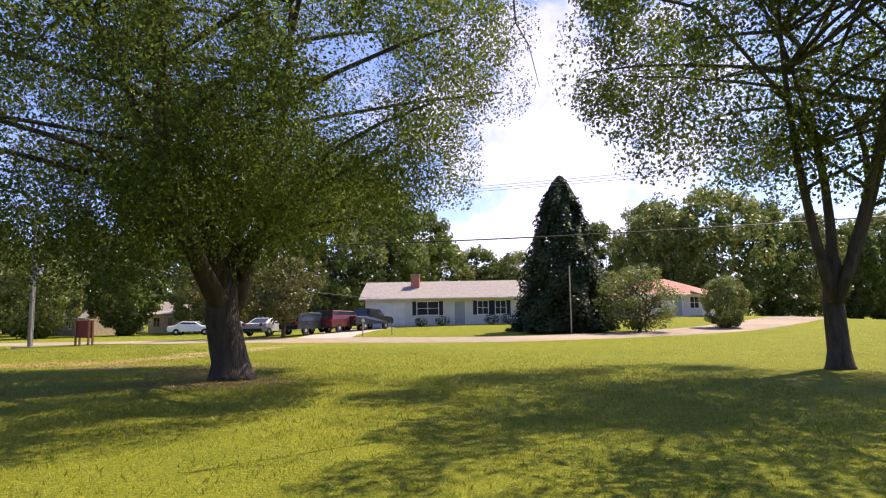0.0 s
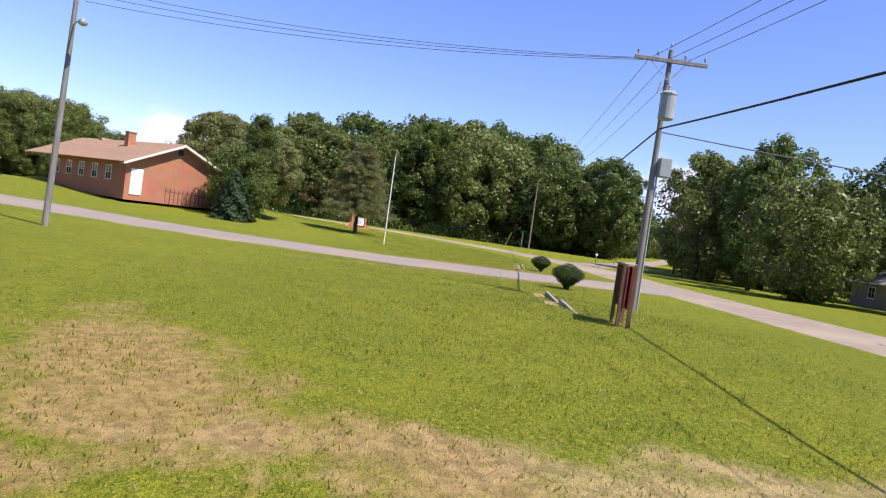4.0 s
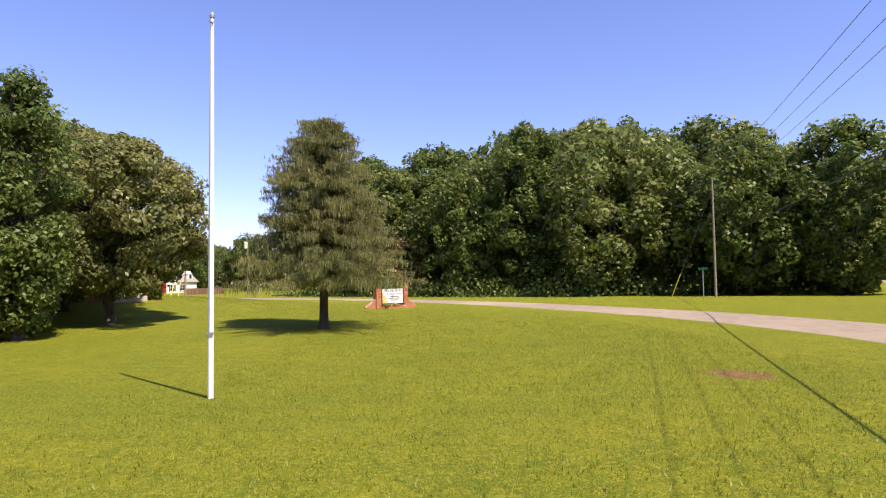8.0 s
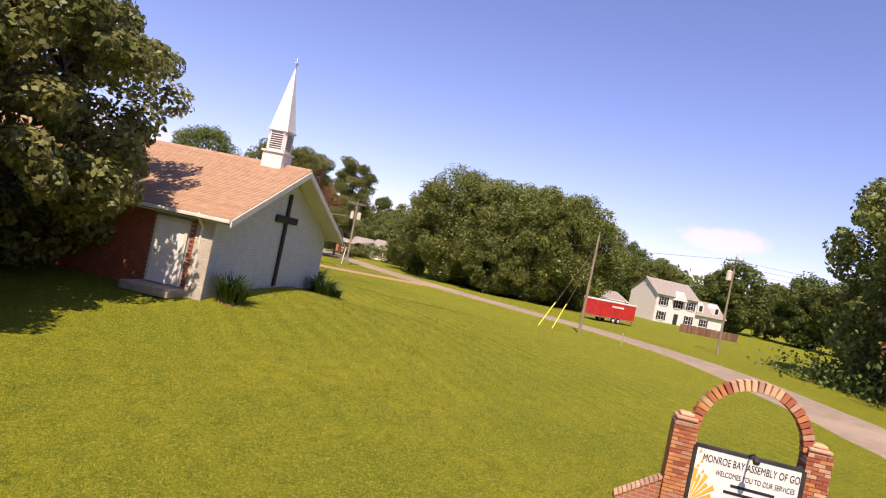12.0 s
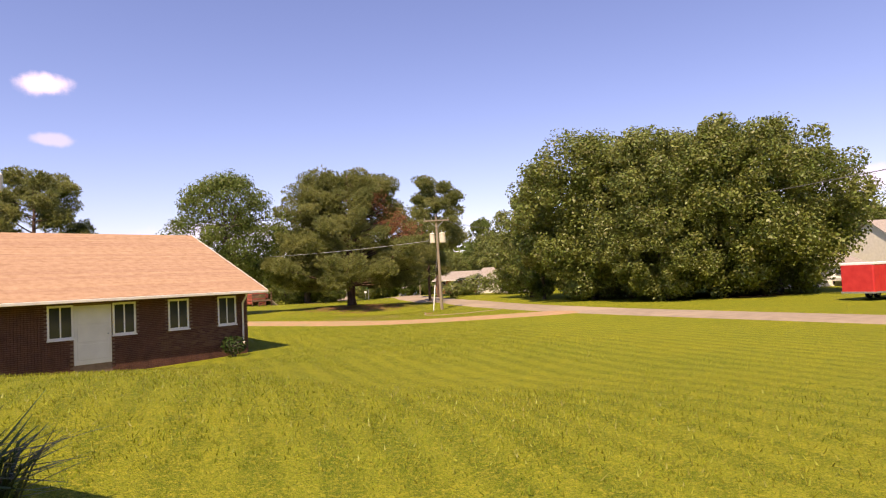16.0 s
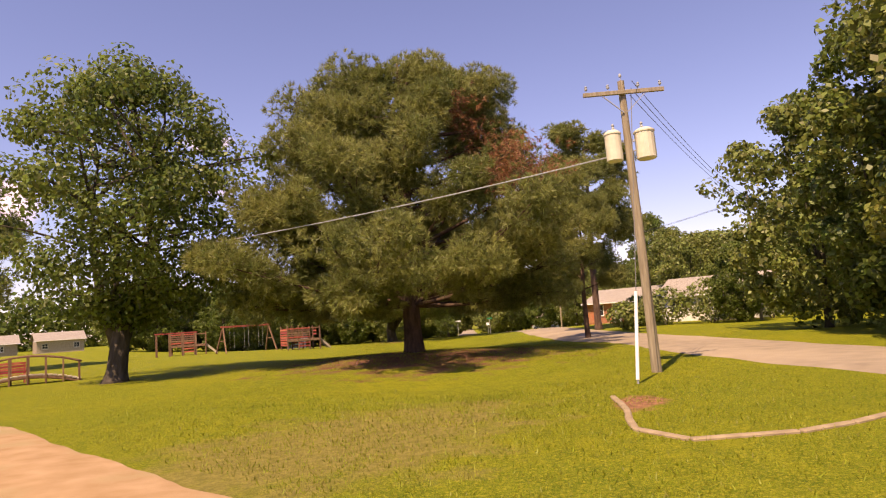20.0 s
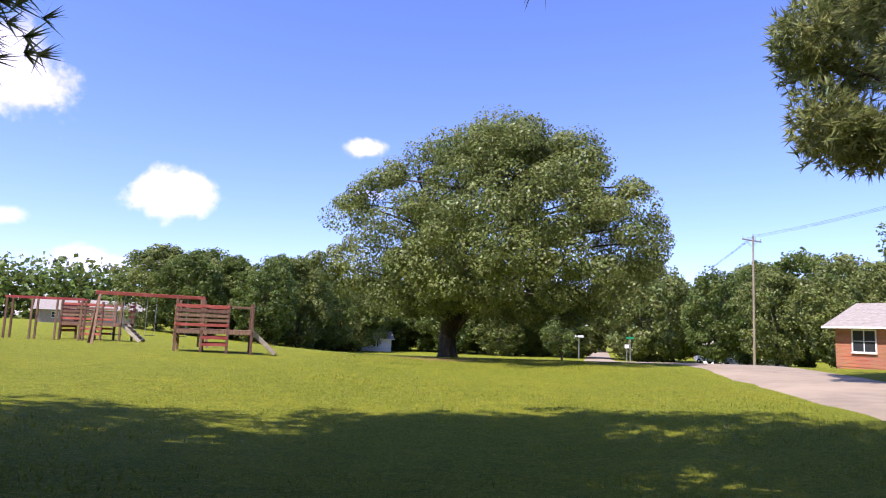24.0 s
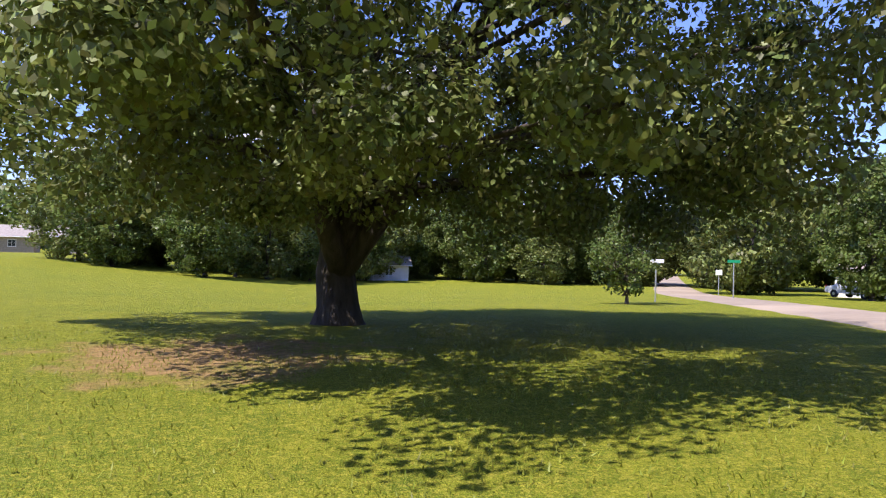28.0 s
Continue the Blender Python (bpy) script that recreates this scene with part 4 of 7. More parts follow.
    for sy in (-1, 1):
        part("headlight", Mesh().box(side[2][0] - 0.14, side[2][0] + 0.0, sy * 0.66 - 0.18, sy * 0.66 + 0.18, 0.72, 0.86, bevel=0.02), M_GLASS, t)
        part("tail_light", Mesh().box(-side[2][0] - 0.06, -side[2][0] + 0.08, sy * 0.78 - 0.1, sy * 0.78 + 0.1, 0.8, 1.02, bevel=0.02), M_LAMPR, t)
    part("bumper", Mesh().box(-2.42, -2.25, -0.85, 0.85, 0.42, 0.6, bevel=0.03), M_DARK, t)
    return t


def small_post(name, x, y, h, label, category, head=None, mat=None, yaw=0, head_mat=None, group=""):
    t = thing(name, pose(x, y, ground_z(x, y), 0, 0, yaw), label, category, group)
    part("post", Mesh().tube([(0, 0, -0.15), (0, 0, h)], 0.045, 8), mat or M_GREYWOOD, t)
    if head == "box":
        b = Mesh()
        b.prism([(-0.09, 0), (0.09, 0), (0.09, 0.12), (0.06, 0.19), (0, 0.215), (-0.06, 0.19), (-0.09, 0.12)], -0.26, 0.26, Matrix.Translation((0, 0, h)))
        bx = part("box", b, head_mat or M_STEEL, t)
        part("flag", Mesh().box(0.092, 0.1, -0.1, -0.06, h + 0.05, h + 0.25), M_RED, bx)
    elif head == "plate":
        part("plate", Mesh().box(-0.45, 0.45, -0.025, -0.01, h - 0.02, h + 0.2, bevel=0.004), head_mat or M_GREEN, t)
    elif head == "square":
        part("plate", Mesh().box(-0.3, 0.3, -0.07, -0.05, h - 0.45, h + 0.05, bevel=0.004), head_mat or M_BOARD, t)
    return t


# ---- the church ----
CH_Z = 1.15
MC = pose(-91.6, 33.5, CH_Z, 0, 0, 213)
church = thing("church", MC, "low church with white brick gable, tan shingle roof and white steeple", "church")
HW, EAVE, RIDGE, OH = 4.95, 2.55, 4.78, 0.4


def gable_top(x):
    return EAVE + 0.1 + (RIDGE - EAVE - 0.2) * (1 - abs(x) / HW)


part("wall", Mesh().prism([(-HW, -0.9), (HW, -0.9), (HW, EAVE), (0, RIDGE - 0.15), (-HW, EAVE)], 0.0, 0.3), M_SHADE_MORTAR, church, "mortar of the gable wall, joint shade in its colour")
part("wall", Mesh().box(-HW, -HW + 0.25, 0.3, 13.6, -0.8, EAVE), M_SHADE_MORTAR, church)
part("wall", Mesh().box(HW - 0.25, HW, 0.3, 13.6, -0.8, EAVE), M_SHADE_MORTAR, church)
part("wall", Mesh().prism([(-HW, -0.8), (HW, -0.8), (HW, EAVE), (0, RIDGE - 0.15), (-HW, EAVE)], 13.3, 13.6), M_SHADE_MORTAR, church)
courses, near_bricks = Mesh(), []
brick_rows(courses, near_bricks, 2 * HW, gable_top, 0.0, depth=0.007, near=(1.8, 4.9, 0.45, 1.7), seed=3, x0=-HW, z0=-0.694, end=0.003)
ob = part("brickwork", courses, M_WBRICK, church, "white-painted brick courses")
ob["kind"] = "stuff"
loose_bricks(near_bricks, M_WBRICK, church, depth=0.007)
side_courses, none_near = Mesh(), []
brick_rows(side_courses, none_near, 9.0, lambda x: EAVE, 0.0, seed=4, z0=-0.25)
ob = part("brickwork", side_courses, M_WBRICK, church, m=pose(HW, 0.0, 0, 0, 0, 90))
ob["kind"] = "stuff"
dark_side, none_near = Mesh(), []
brick_rows(dark_side, none_near, 9.0, lambda x: EAVE, 0.0, holes=[(7.0, 8.2, -0.4, 2.2)], seed=5, z0=-0.25)
ob = part("brickwork", dark_side, M_BRICK, church, "orange brick side wall", m=pose(-HW, 9.0, 0, 0, 0, -90))
ob["kind"] = "stuff"
part("corner_stone", Mesh().box(-HW - 0.07, -HW + 0.0, -0.08, 0.55, -0.3, EAVE - 0.1, bevel=0.02), M_STONE, church, "rough pale stone corner strip")
roof = Mesh()
FRONT, BACK = -0.75, 14.0
for s in (-1, 1):
    roof_slope(roof, (s * (HW + OH), FRONT, EAVE - 0.1), (s * (HW + OH), BACK, EAVE - 0.1), (0, BACK, RIDGE + 0.12), (0, FRONT, RIDGE + 0.12))
roof_ob = part("roof", roof, M_SHINGLE, church, "tan asphalt shingles")
part("ridge_cap", Mesh().prism([(-0.16, RIDGE + 0.07), (0.16, RIDGE + 0.07), (0, RIDGE + 0.19)], FRONT - 0.01, BACK), M_SHINGLE, roof_ob)
for s in (-1, 1):
    x1, z1 = s * (HW + OH), EAVE - 0.1
    part("bargeboard", Mesh().prism([(0, RIDGE + 0.09), (x1, z1 - 0.01), (x1, z1 - 0.23), (0, RIDGE - 0.14)], FRONT - 0.04, FRONT), M_TRIM, church, "cream painted bargeboard")
    part("soffit", Mesh().prism([(0, RIDGE - 0.05), (x1, z1 - 0.16), (x1, z1 - 0.19), (0, RIDGE - 0.08)], FRONT, 0.02), M_SOFFIT, church)
    part("side_soffit", Mesh().box(min(s * HW, x1), max(s * HW, x1), 0, BACK - 2, z1 - 0.19, z1 - 0.15), M_SOFFIT, church)
    part("gutter", Mesh().box(min(x1, x1 + s * 0.11), max(x1, x1 + s * 0.11), FRONT, BACK - 2, z1 - 0.12, z1, bevel=0.015), M_TRIM, church)
    spout(church, pose(s * HW, 0.35, 0, 0, 0, 90 * s), EAVE - 0.2)
cross = part("wall_cross", Mesh().box(0.09, 0.32, -0.1, -0.02, 0.15, 3.85, bevel=0.012).box(-0.78, 1.2, -0.11, -0.025, 2.68, 2.96, bevel=0.012), M_CROSS, church, "tall dark wooden cross on the gable")
SX, SY, SZ = 0.43, 0.8, RIDGE
steeple = part("steeple", Mesh().box(-SX, SX, SY - SX, SY + SX, SZ - 0.6, SZ + 0.55, bevel=0.01), M_WHITE, church, "white tapering steeple with louvres")
part("cornice", Mesh().box(-SX - 0.06, SX + 0.06, SY - SX - 0.06, SY + SX + 0.06, SZ + 0.55, SZ + 0.62), M_WHITE, steeple)
part("belfry", Mesh().box(-SX + 0.09, SX - 0.09, SY - SX + 0.09, SY + SX - 0.09, SZ + 0.62, SZ + 1.42), M_WHITE, steeple)
part("cornice", Mesh().box(-SX + 0.01, SX - 0.01, SY - SX + 0.01, SY + SX - 0.01, SZ + 1.42, SZ + 1.5), M_WHITE, steeple)
for ang in (0, 90, 180, 270):
    m = Matrix.Translation((0, SY, 0)) @ pose(0, 0, 0, 0, 0, ang)
    part("louvre_back", Mesh().box(-0.26, 0.26, -SX + 0.07, -SX + 0.085, SZ + 0.72, SZ + 1.34, m), M_DARK, steeple)
    for k in range(7):
        part("louvre_slat", Mesh().box(-0.26, 0.26, -0.03, 0.025, -0.01, 0.01), M_WHITE, steeple, m=m @ pose(0, -SX + 0.07, SZ + 0.77 + 0.088 * k, 35))
    part("louvre_frame", Mesh().box(-0.31, -0.26, -SX + 0.04, -SX + 0.085, SZ + 0.68, SZ + 1.38, m).box(0.26, 0.31, -SX + 0.04, -SX + 0.085, SZ + 0.68, SZ + 1.38, m), M_WHITE, steeple)
spire = Mesh()
spire.add([(-0.38, SY - 0.38, SZ + 1.5), (0.38, SY - 0.38, SZ + 1.5), (0.38, SY + 0.38, SZ + 1.5), (-0.38, SY + 0.38, SZ + 1.5), (-0.03, SY - 0.03, SZ + 3.95), (0.03, SY - 0.03, SZ + 3.95), (0.03, SY + 0.03, SZ + 3.95), (-0.03, SY + 0.03, SZ + 3.95)],
          [(0, 1, 5, 4), (1, 2, 6, 5), (2, 3, 7, 6), (3, 0, 4, 7), (4, 5, 6, 7)])
part("spire", spire, M_WHITE, steeple)
part("finial_cross", Mesh().box(-0.025, 0.025, SY - 0.02, SY + 0.02, SZ + 3.95, SZ + 4.45).box(-0.13, 0.13, SY - 0.02, SY + 0.02, SZ + 4.2, SZ + 4.25), M_WHITE, steeple)
door = part("door", Mesh().box(0, 1.0, -0.06, 0.0, 0.0, 2.05, bevel=0.01), M_WHITE, church, "white side door catching the sun", m=pose(-HW, 1.9, 0, 0, 0, -90))
part("door_frame", Mesh().box(-0.1, 0, -0.09, 0.0, 0, 2.15).box(1.0, 1.1, -0.09, 0, 0, 2.15).box(-0.1, 1.1, -0.09, 0, 2.05, 2.15), M_TRIM, door)
part("handle", Mesh().lathe([(0.02, 0), (0.035, 0.02), (0.03, 0.05)], (0.1, -0.1, 1.0), 8), M_STEEL, door)
part("step", Mesh().box(-0.3, 1.4, -1.0, -0.0, -0.3, -0.03, bevel=0.02), M_CONC, church, m=pose(-HW, 1.9, 0, 0, 0, -90))
for yy in (5.2, 8.0):
    window_unit(church, "window", pose(-HW - 0.05, yy, 0.9, 0, 0, -90), 0.9, 1.25, M_WHITE)
part("foundation", Mesh().box(-HW - 0.03, HW + 0.03, -0.04, 0.05, -1.0, -0.62), M_CONC, church)


def brick_material(name, a, b, mortar):
    """Bricks too far off to build one by one."""
    m = bpy.data.materials.new(name)
    m.use_nodes = True
    n, l = m.node_tree.nodes, m.node_tree.links
    t = n.new("ShaderNodeTexBrick")
    t.inputs["Color1"].default_value, t.inputs["Color2"].default_value, t.inputs["Mortar"].default_value = rgb(*a), rgb(*b), rgb(*mortar)
    t.inputs["Scale"].default_value, t.inputs["Mortar Size"].default_value = 1.0, 0.01
    t.inputs["Brick Width"].default_value, t.inputs["Row Height"].default_value = 0.21, 0.075
    co = n.new("ShaderNodeTexCoord")
    sx = n.new("ShaderNodeSeparateXYZ")
    cx = n.new("ShaderNodeCombineXYZ")
    ad = n.new("ShaderNodeMath")
    l.new(co.outputs["Object"], sx.inputs[0])
    l.new(sx.outputs["X"], ad.inputs[0])
    l.new(sx.outputs["Y"], ad.inputs[1])
    l.new(ad.outputs[0], cx.inputs["X"])
    l.new(sx.outputs["Z"], cx.inputs["Y"])
    l.new(cx.outputs[0], t.inputs["Vector"])
    ns = n.new("ShaderNodeTexNoise")
    ns.inputs["Scale"].default_value = 0.8
    mx = n.new("ShaderNodeMix")
    mx.data_type, mx.blend_type = "RGBA", "MULTIPLY"
    mx.inputs["Factor"].default_value = 0.5
    l.new(co.outputs["Object"], ns.inputs["Vector"])
    l.new(t.outputs["Color"], mx.inputs["A"])
    l.new(ns.outputs["Color"], mx.inputs["B"])
    l.new(mx.outputs["Result"], n["Principled BSDF"].inputs["Base Color"])
    n["Principled BSDF"].inputs["Roughness"].default_value = 0.9
    bu = n.new("ShaderNodeBump")
    bu.inputs["Strength"].default_value, bu.inputs["Distance"].default_value, bu.invert = 0.4, 0.01, True
    l.new(t.outputs["Fac"], bu.inputs["Height"])
    l.new(bu.outputs["Normal"], n["Principled BSDF"].inputs["Normal"])
    return m


M_FARBRICK = brick_material("far_orange_brick", (0.62, 0.2, 0.09), (0.5, 0.15, 0.07), (0.5, 0.36, 0.26))
M_FARBROWN = brick_material("far_brown_brick", (0.3, 0.15, 0.09), (0.2, 0.09, 0.06), (0.28, 0.2, 0.15))

# east wing, gable end in orange brick; its ridge runs across the nave's
MW = MC @ pose(-14.8, 13.6, 0, 0, 0, -90)
wing = thing("church_wing", MW, "orange brick church wing with gable end and tan roof", "church wing")
WH = 4.9
part("wall", Mesh().prism([(-WH, -0.8), (WH, -0.8), (WH, EAVE), (0, RIDGE - 0.15), (-WH, EAVE)], 0, 0.3), M_FARBRICK, wing)
part("wall", Mesh().box(-WH, -WH + 0.3, 0.3, 15, -0.8, EAVE), M_FARBRICK, wing)
part("wall", Mesh().box(WH - 0.3, WH, 0.3, 12, -0.8, EAVE), M_FARBRICK, wing)
roof = Mesh()
for s in (-1, 1):
    roof_slope(roof, (s * (WH + 0.6), -0.7, EAVE - 0.1), (s * (WH + 0.6), 20.0, EAVE - 0.1), (0, 20.0, RIDGE + 0.08), (0, -0.7, RIDGE + 0.08))
part("roof", roof, M_SHINGLE, wing)
for s in (-1, 1):
    x1, z1 = s * (WH + 0.6), EAVE - 0.1
    part("bargeboard", Mesh().prism([(0, RIDGE + 0.06), (x1, z1 - 0.01), (x1, z1 - 0.22), (0, RIDGE - 0.16)], -0.74, -0.7), M_TRIM, wing)
    part("soffit", Mesh().prism([(0, RIDGE - 0.05), (x1, z1 - 0.16), (x1, z1 - 0.19), (0, RIDGE - 0.08)], -0.7, 0.02), M_SOFFIT, wing)
part("gable_vent", Mesh().box(-0.25, 0.25, -0.05, 0.0, RIDGE - 0.95, RIDGE - 0.45, bevel=0.01), M_DARK, wing)
part("floodlight", Mesh().lathe([(0.04, 0), (0.09, 0.06), (0.1, 0.14)], (0, -0.15, RIDGE - 0.4), 8), M_WHITE, wing)
dr = part("door", Mesh().box(-WH + 0.45, -WH + 1.55, -0.06, 0.0, -0.3, 2.0, bevel=0.01), M_WHITE, wing, "white side door")
part("handle", Mesh().lathe([(0.02, 0), (0.035, 0.02), (0.03, 0.05)], (-WH + 1.4, -0.1, 0.8), 8), M_STEEL, dr)
chim = part("chimney", Mesh().box(-1.7, -0.95, 6.5, 7.2, RIDGE - 1.0, RIDGE + 0.75, bevel=0.01), M_FARBRICK, wing, "short brick chimney")
part("cap", Mesh().box(-1.78, -0.87, 6.42, 7.28, RIDGE + 0.75, RIDGE + 0.83), M_CONC, chim)
for k in range(5):
    window_unit(wing, "window", pose(-WH, 3.0 + 2.6 * k, 0.8, 0, 0, -90), 0.9, 1.2, M_WHITE, sill=False)

fence = thing("picket_fence", MW @ pose(0, 0, 0), "low dark wooden screen fence before the brick gable", "fence")
for k in range(14):
    part("picket", Mesh().box(-0.04, 0.04, -0.03, 0.03, -0.8, 0.62, bevel=0.006), M_TIMBER, fence, m=pose(-1.6 + 0.42 * k, -1.0, 0, 0, 0, 0))
part("rail", Mesh().box(-1.7, 4.0, -1.06, -1.03, 0.3, 0.38), M_TIMBER, fence)
part("rail", Mesh().box(-1.7, 4.0, -1.06, -1.03, -0.3, -0.22), M_TIMBER, fence)

# west hall, brown brick under a wide gable roof
MA = pose(-83.08, 10.61, 0.30, 0, 0, 190)
annex = thing("church_hall", MA, "brown brick hall with wide tan shingle roof", "church hall")
AX, AD = 24.0, 13.6
HALL = EAVE - 0.1
part("wall", Mesh().box(-4.0, AX, 0.0, 0.25, -0.9, HALL), M_MORTARD, annex)
part("gable_wall", Mesh().prism([(0.25, -0.9), (AD - 0.25, -0.9), (AD - 0.25, HALL), (AD / 2, 5.3), (0.25, HALL)], -0.125, 0.125, pose(AX - 0.13, 0, 0, 0, 0, 90)), M_MORTARD, annex)
part("wall", Mesh().box(-4.0, AX, AD - 0.25, AD, -0.9, HALL), M_MORTARD, annex)
W_AT = [(AX - d, 0.74) for d in (0.98, 3.18, 5.37, 7.65, 10.2, 12.8, 15.4)]
HALL_DOOR = (AX - 7.2, AX - 5.85)
rows_a, near_a = Mesh(), []
brick_rows(rows_a, near_a, AX + 4.0, lambda x: HALL - 0.02, 0.0, holes=[(c - w / 2 - 0.05, c + w / 2 + 0.05, 0.95, 2.2) for c, w in W_AT] + [(*HALL_DOOR, -0.6, 2.2)], near=(20.0, 23.9, 0.1, 1.05), seed=8, x0=-4.0, z0=-0.88)
ob = part("brickwork", rows_a, M_DBRICK, annex, "brown brick courses")
ob["kind"] = "stuff"
loose_bricks(near_a, M_DBRICK, annex)
rows_b, none_near = Mesh(), []
brick_rows(rows_b, none_near, AD, lambda x: HALL + 2.9 * (1 - abs(x - AD / 2) / (AD / 2)) - 0.1, 0.0, seed=9, z0=-0.88)
ob = part("brickwork", rows_b, M_DBRICK, annex, m=pose(AX, 0, 0, 0, 0, 90))
ob["kind"] = "stuff"
for c, w in W_AT:
    window_unit(annex, "window", pose(c, -0.03, 1.0, 0, 0, 0), w, 1.12, M_WHITE, mullions=(1, 0))
hd = part("door", Mesh().box(HALL_DOOR[0], HALL_DOOR[1], -0.03, 0.02, -0.1, 2.15, bevel=0.01), M_VINYL, annex, "wide pale panelled doorway")
for k in range(3):
    part("door_panel", Mesh().box(HALL_DOOR[0] + 0.12, HALL_DOOR[1] - 0.12, -0.045, -0.03, 0.08 + 0.68 * k, 0.68 + 0.68 * k, bevel=0.008), M_VINYL, hd)
part("handle", Mesh().lathe([(0.02, 0), (0.035, 0.02), (0.03, 0.05)], (HALL_DOOR[1] - 0.14, -0.08, 1.0), 8), M_STEEL, hd)
roof = Mesh()
ez, o, rz = EAVE - 0.15, 0.7, 5.5
roof_slope(roof, (-4, -o, ez), (AX + o, -o, ez), (AX + o, AD / 2, rz), (-4, AD / 2, rz), 0.3, 0.01, 0.004)
roof_slope(roof, (-4, AD + o, ez), (AX + o, AD + o, ez), (AX + o, AD / 2, rz), (-4, AD / 2, rz), 0.3, 0.01, 0.004)
part("roof", roof, M_SHINGLE, annex, "tan asphalt shingles")
part("gutter", Mesh().box(-4, AX + o, -o - 0.11, -o, ez - 0.12, ez + 0.0, bevel=0.015), M_TRIM, annex)
part("soffit", Mesh().box(-4, AX + o, -o, 0.02, ez - 0.1, ez - 0.06), M_SOFFIT, annex)
for s in (0, 1):
    y0, y1 = (-o, AD / 2) if s == 0 else (AD + o, AD / 2)
    part("bargeboard", Mesh().add([(AX + o, y0, ez - 0.2), (AX + o, y1, rz - 0.2), (AX + o, y1, rz + 0.04), (AX + o, y0, ez + 0.02), (AX + o + 0.03, y0, ez - 0.2), (AX + o + 0.03, y1, rz - 0.2), (AX + o + 0.03, y1, rz + 0.04), (AX + o + 0.03, y0, ez + 0.02)],
                                  [(0, 1, 2, 3), (7, 6, 5, 4), (0, 4, 5, 1), (3, 2, 6, 7), (1, 5, 6, 2), (0, 3, 7, 4)]), M_TRIM, annex)
spout(annex, pose(AX - 0.25, -0.05, -0.1, 0, 0, 0), EAVE - 0.3)


def local(m, x, y):
    p = m @ Vector((x, y, 0))
    return p.x, p.y


shrub("azalea_shrub", *local(MA, 22.9, -0.8), 0.55, 0.95, M_SHRUB, "leafy azalea shrub by the brown brick wall", 31, 500, 0.11)
spiky_plant(*local(MC, 3.75, -0.8), 0.85, 0.8, 41, "clump of long iris leaves by the white wall", 320)
spiky_plant(*local(MC, 5.75, 0.55), 0.85, 0.95, 42, "dark clump of iris leaves at the church corner", 300)
spiky_plant(*local(MC, 4.1, -1.25), 0.55, 0.45, 43, "clump of variegated leaves beside irises", 160)
spiky_plant(*local(MC, -4.3, -0.7), 0.8, 0.95, 44, "clump of long iris leaves by the stone corner", 260)

# ---- the church sign ----
SG_Z = ground_z(-90.5, 51.95)
MS = pose(-90.5, 51.95, SG_Z, 0, 0, 121)
sign = thing("church_sign", MS, "orange brick church sign with arch and white board", "sign")
base, bits = Mesh(), []


def brick_block(x0, x1, y0, y1, z0, z1, seed):
    """A solid of bricks: core and a skin of courses on its faces."""
    core = Mesh().box(x0 + 0.02, x1 - 0.02, y0 + 0.02, y1 - 0.02, z0, z1 - 0.01)
    part("mortar_core", core, M_MORTAR, sign)
    rng = random.Random(seed)
    z, row = z0, 0
    mats = {0: Mesh(), 1: Mesh()}
    while z + 0.06 <= z1 + 0.01:
        for face in (0, 1):
            a0, a1 = (x0, x1) if face == 0 else (y0, y1)
            a = a0 - (0.1 if row % 2 else 0)
            while a < a1 - 0.02:
                p, q = max(a, a0), min(a + 0.2, a1)
                if q - p > 0.04:
                    tgt = mats[1 if rng.random() < 0.16 else 0]
                    for s in (0, 1):
                        if face == 0:
                            yy = (y0 - 0.004, y0 + 0.03) if s == 0 else (y1 - 0.03, y1 + 0.004)
                            if s == 0 and tgt is mats[0] and q - p > 0.18:
                                bits.append((p, y0 - 0.004, z))
                            else:
                                tgt.box(p, q, yy[0], yy[1], z, z + 0.062)
                        else:
                            xx = (x0 - 0.004, x0 + 0.03) if s == 0 else (x1 - 0.03, x1 + 0.004)
                            tgt.box(xx[0], xx[1], p, q, z, z + 0.062)
                a += 0.21
        z += 0.074
        row += 1
    for k, m in mats.items():
        if m.v:
            o2 = part("brickwork", m, M_PBRICK if k else M_BRICK, sign, "pale odd bricks" if k else "orange bricks")
            o2["kind"] = "stuff"


brick_block(-1.36, -0.94, -0.22, 0.22, -0.15, 1.78, 1)
brick_block(0.94, 1.36, -0.22, 0.22, -0.15, 1.78, 2)
brick_block(-0.94, 0.94, -0.3, 0.3, -0.15, 0.22, 3)
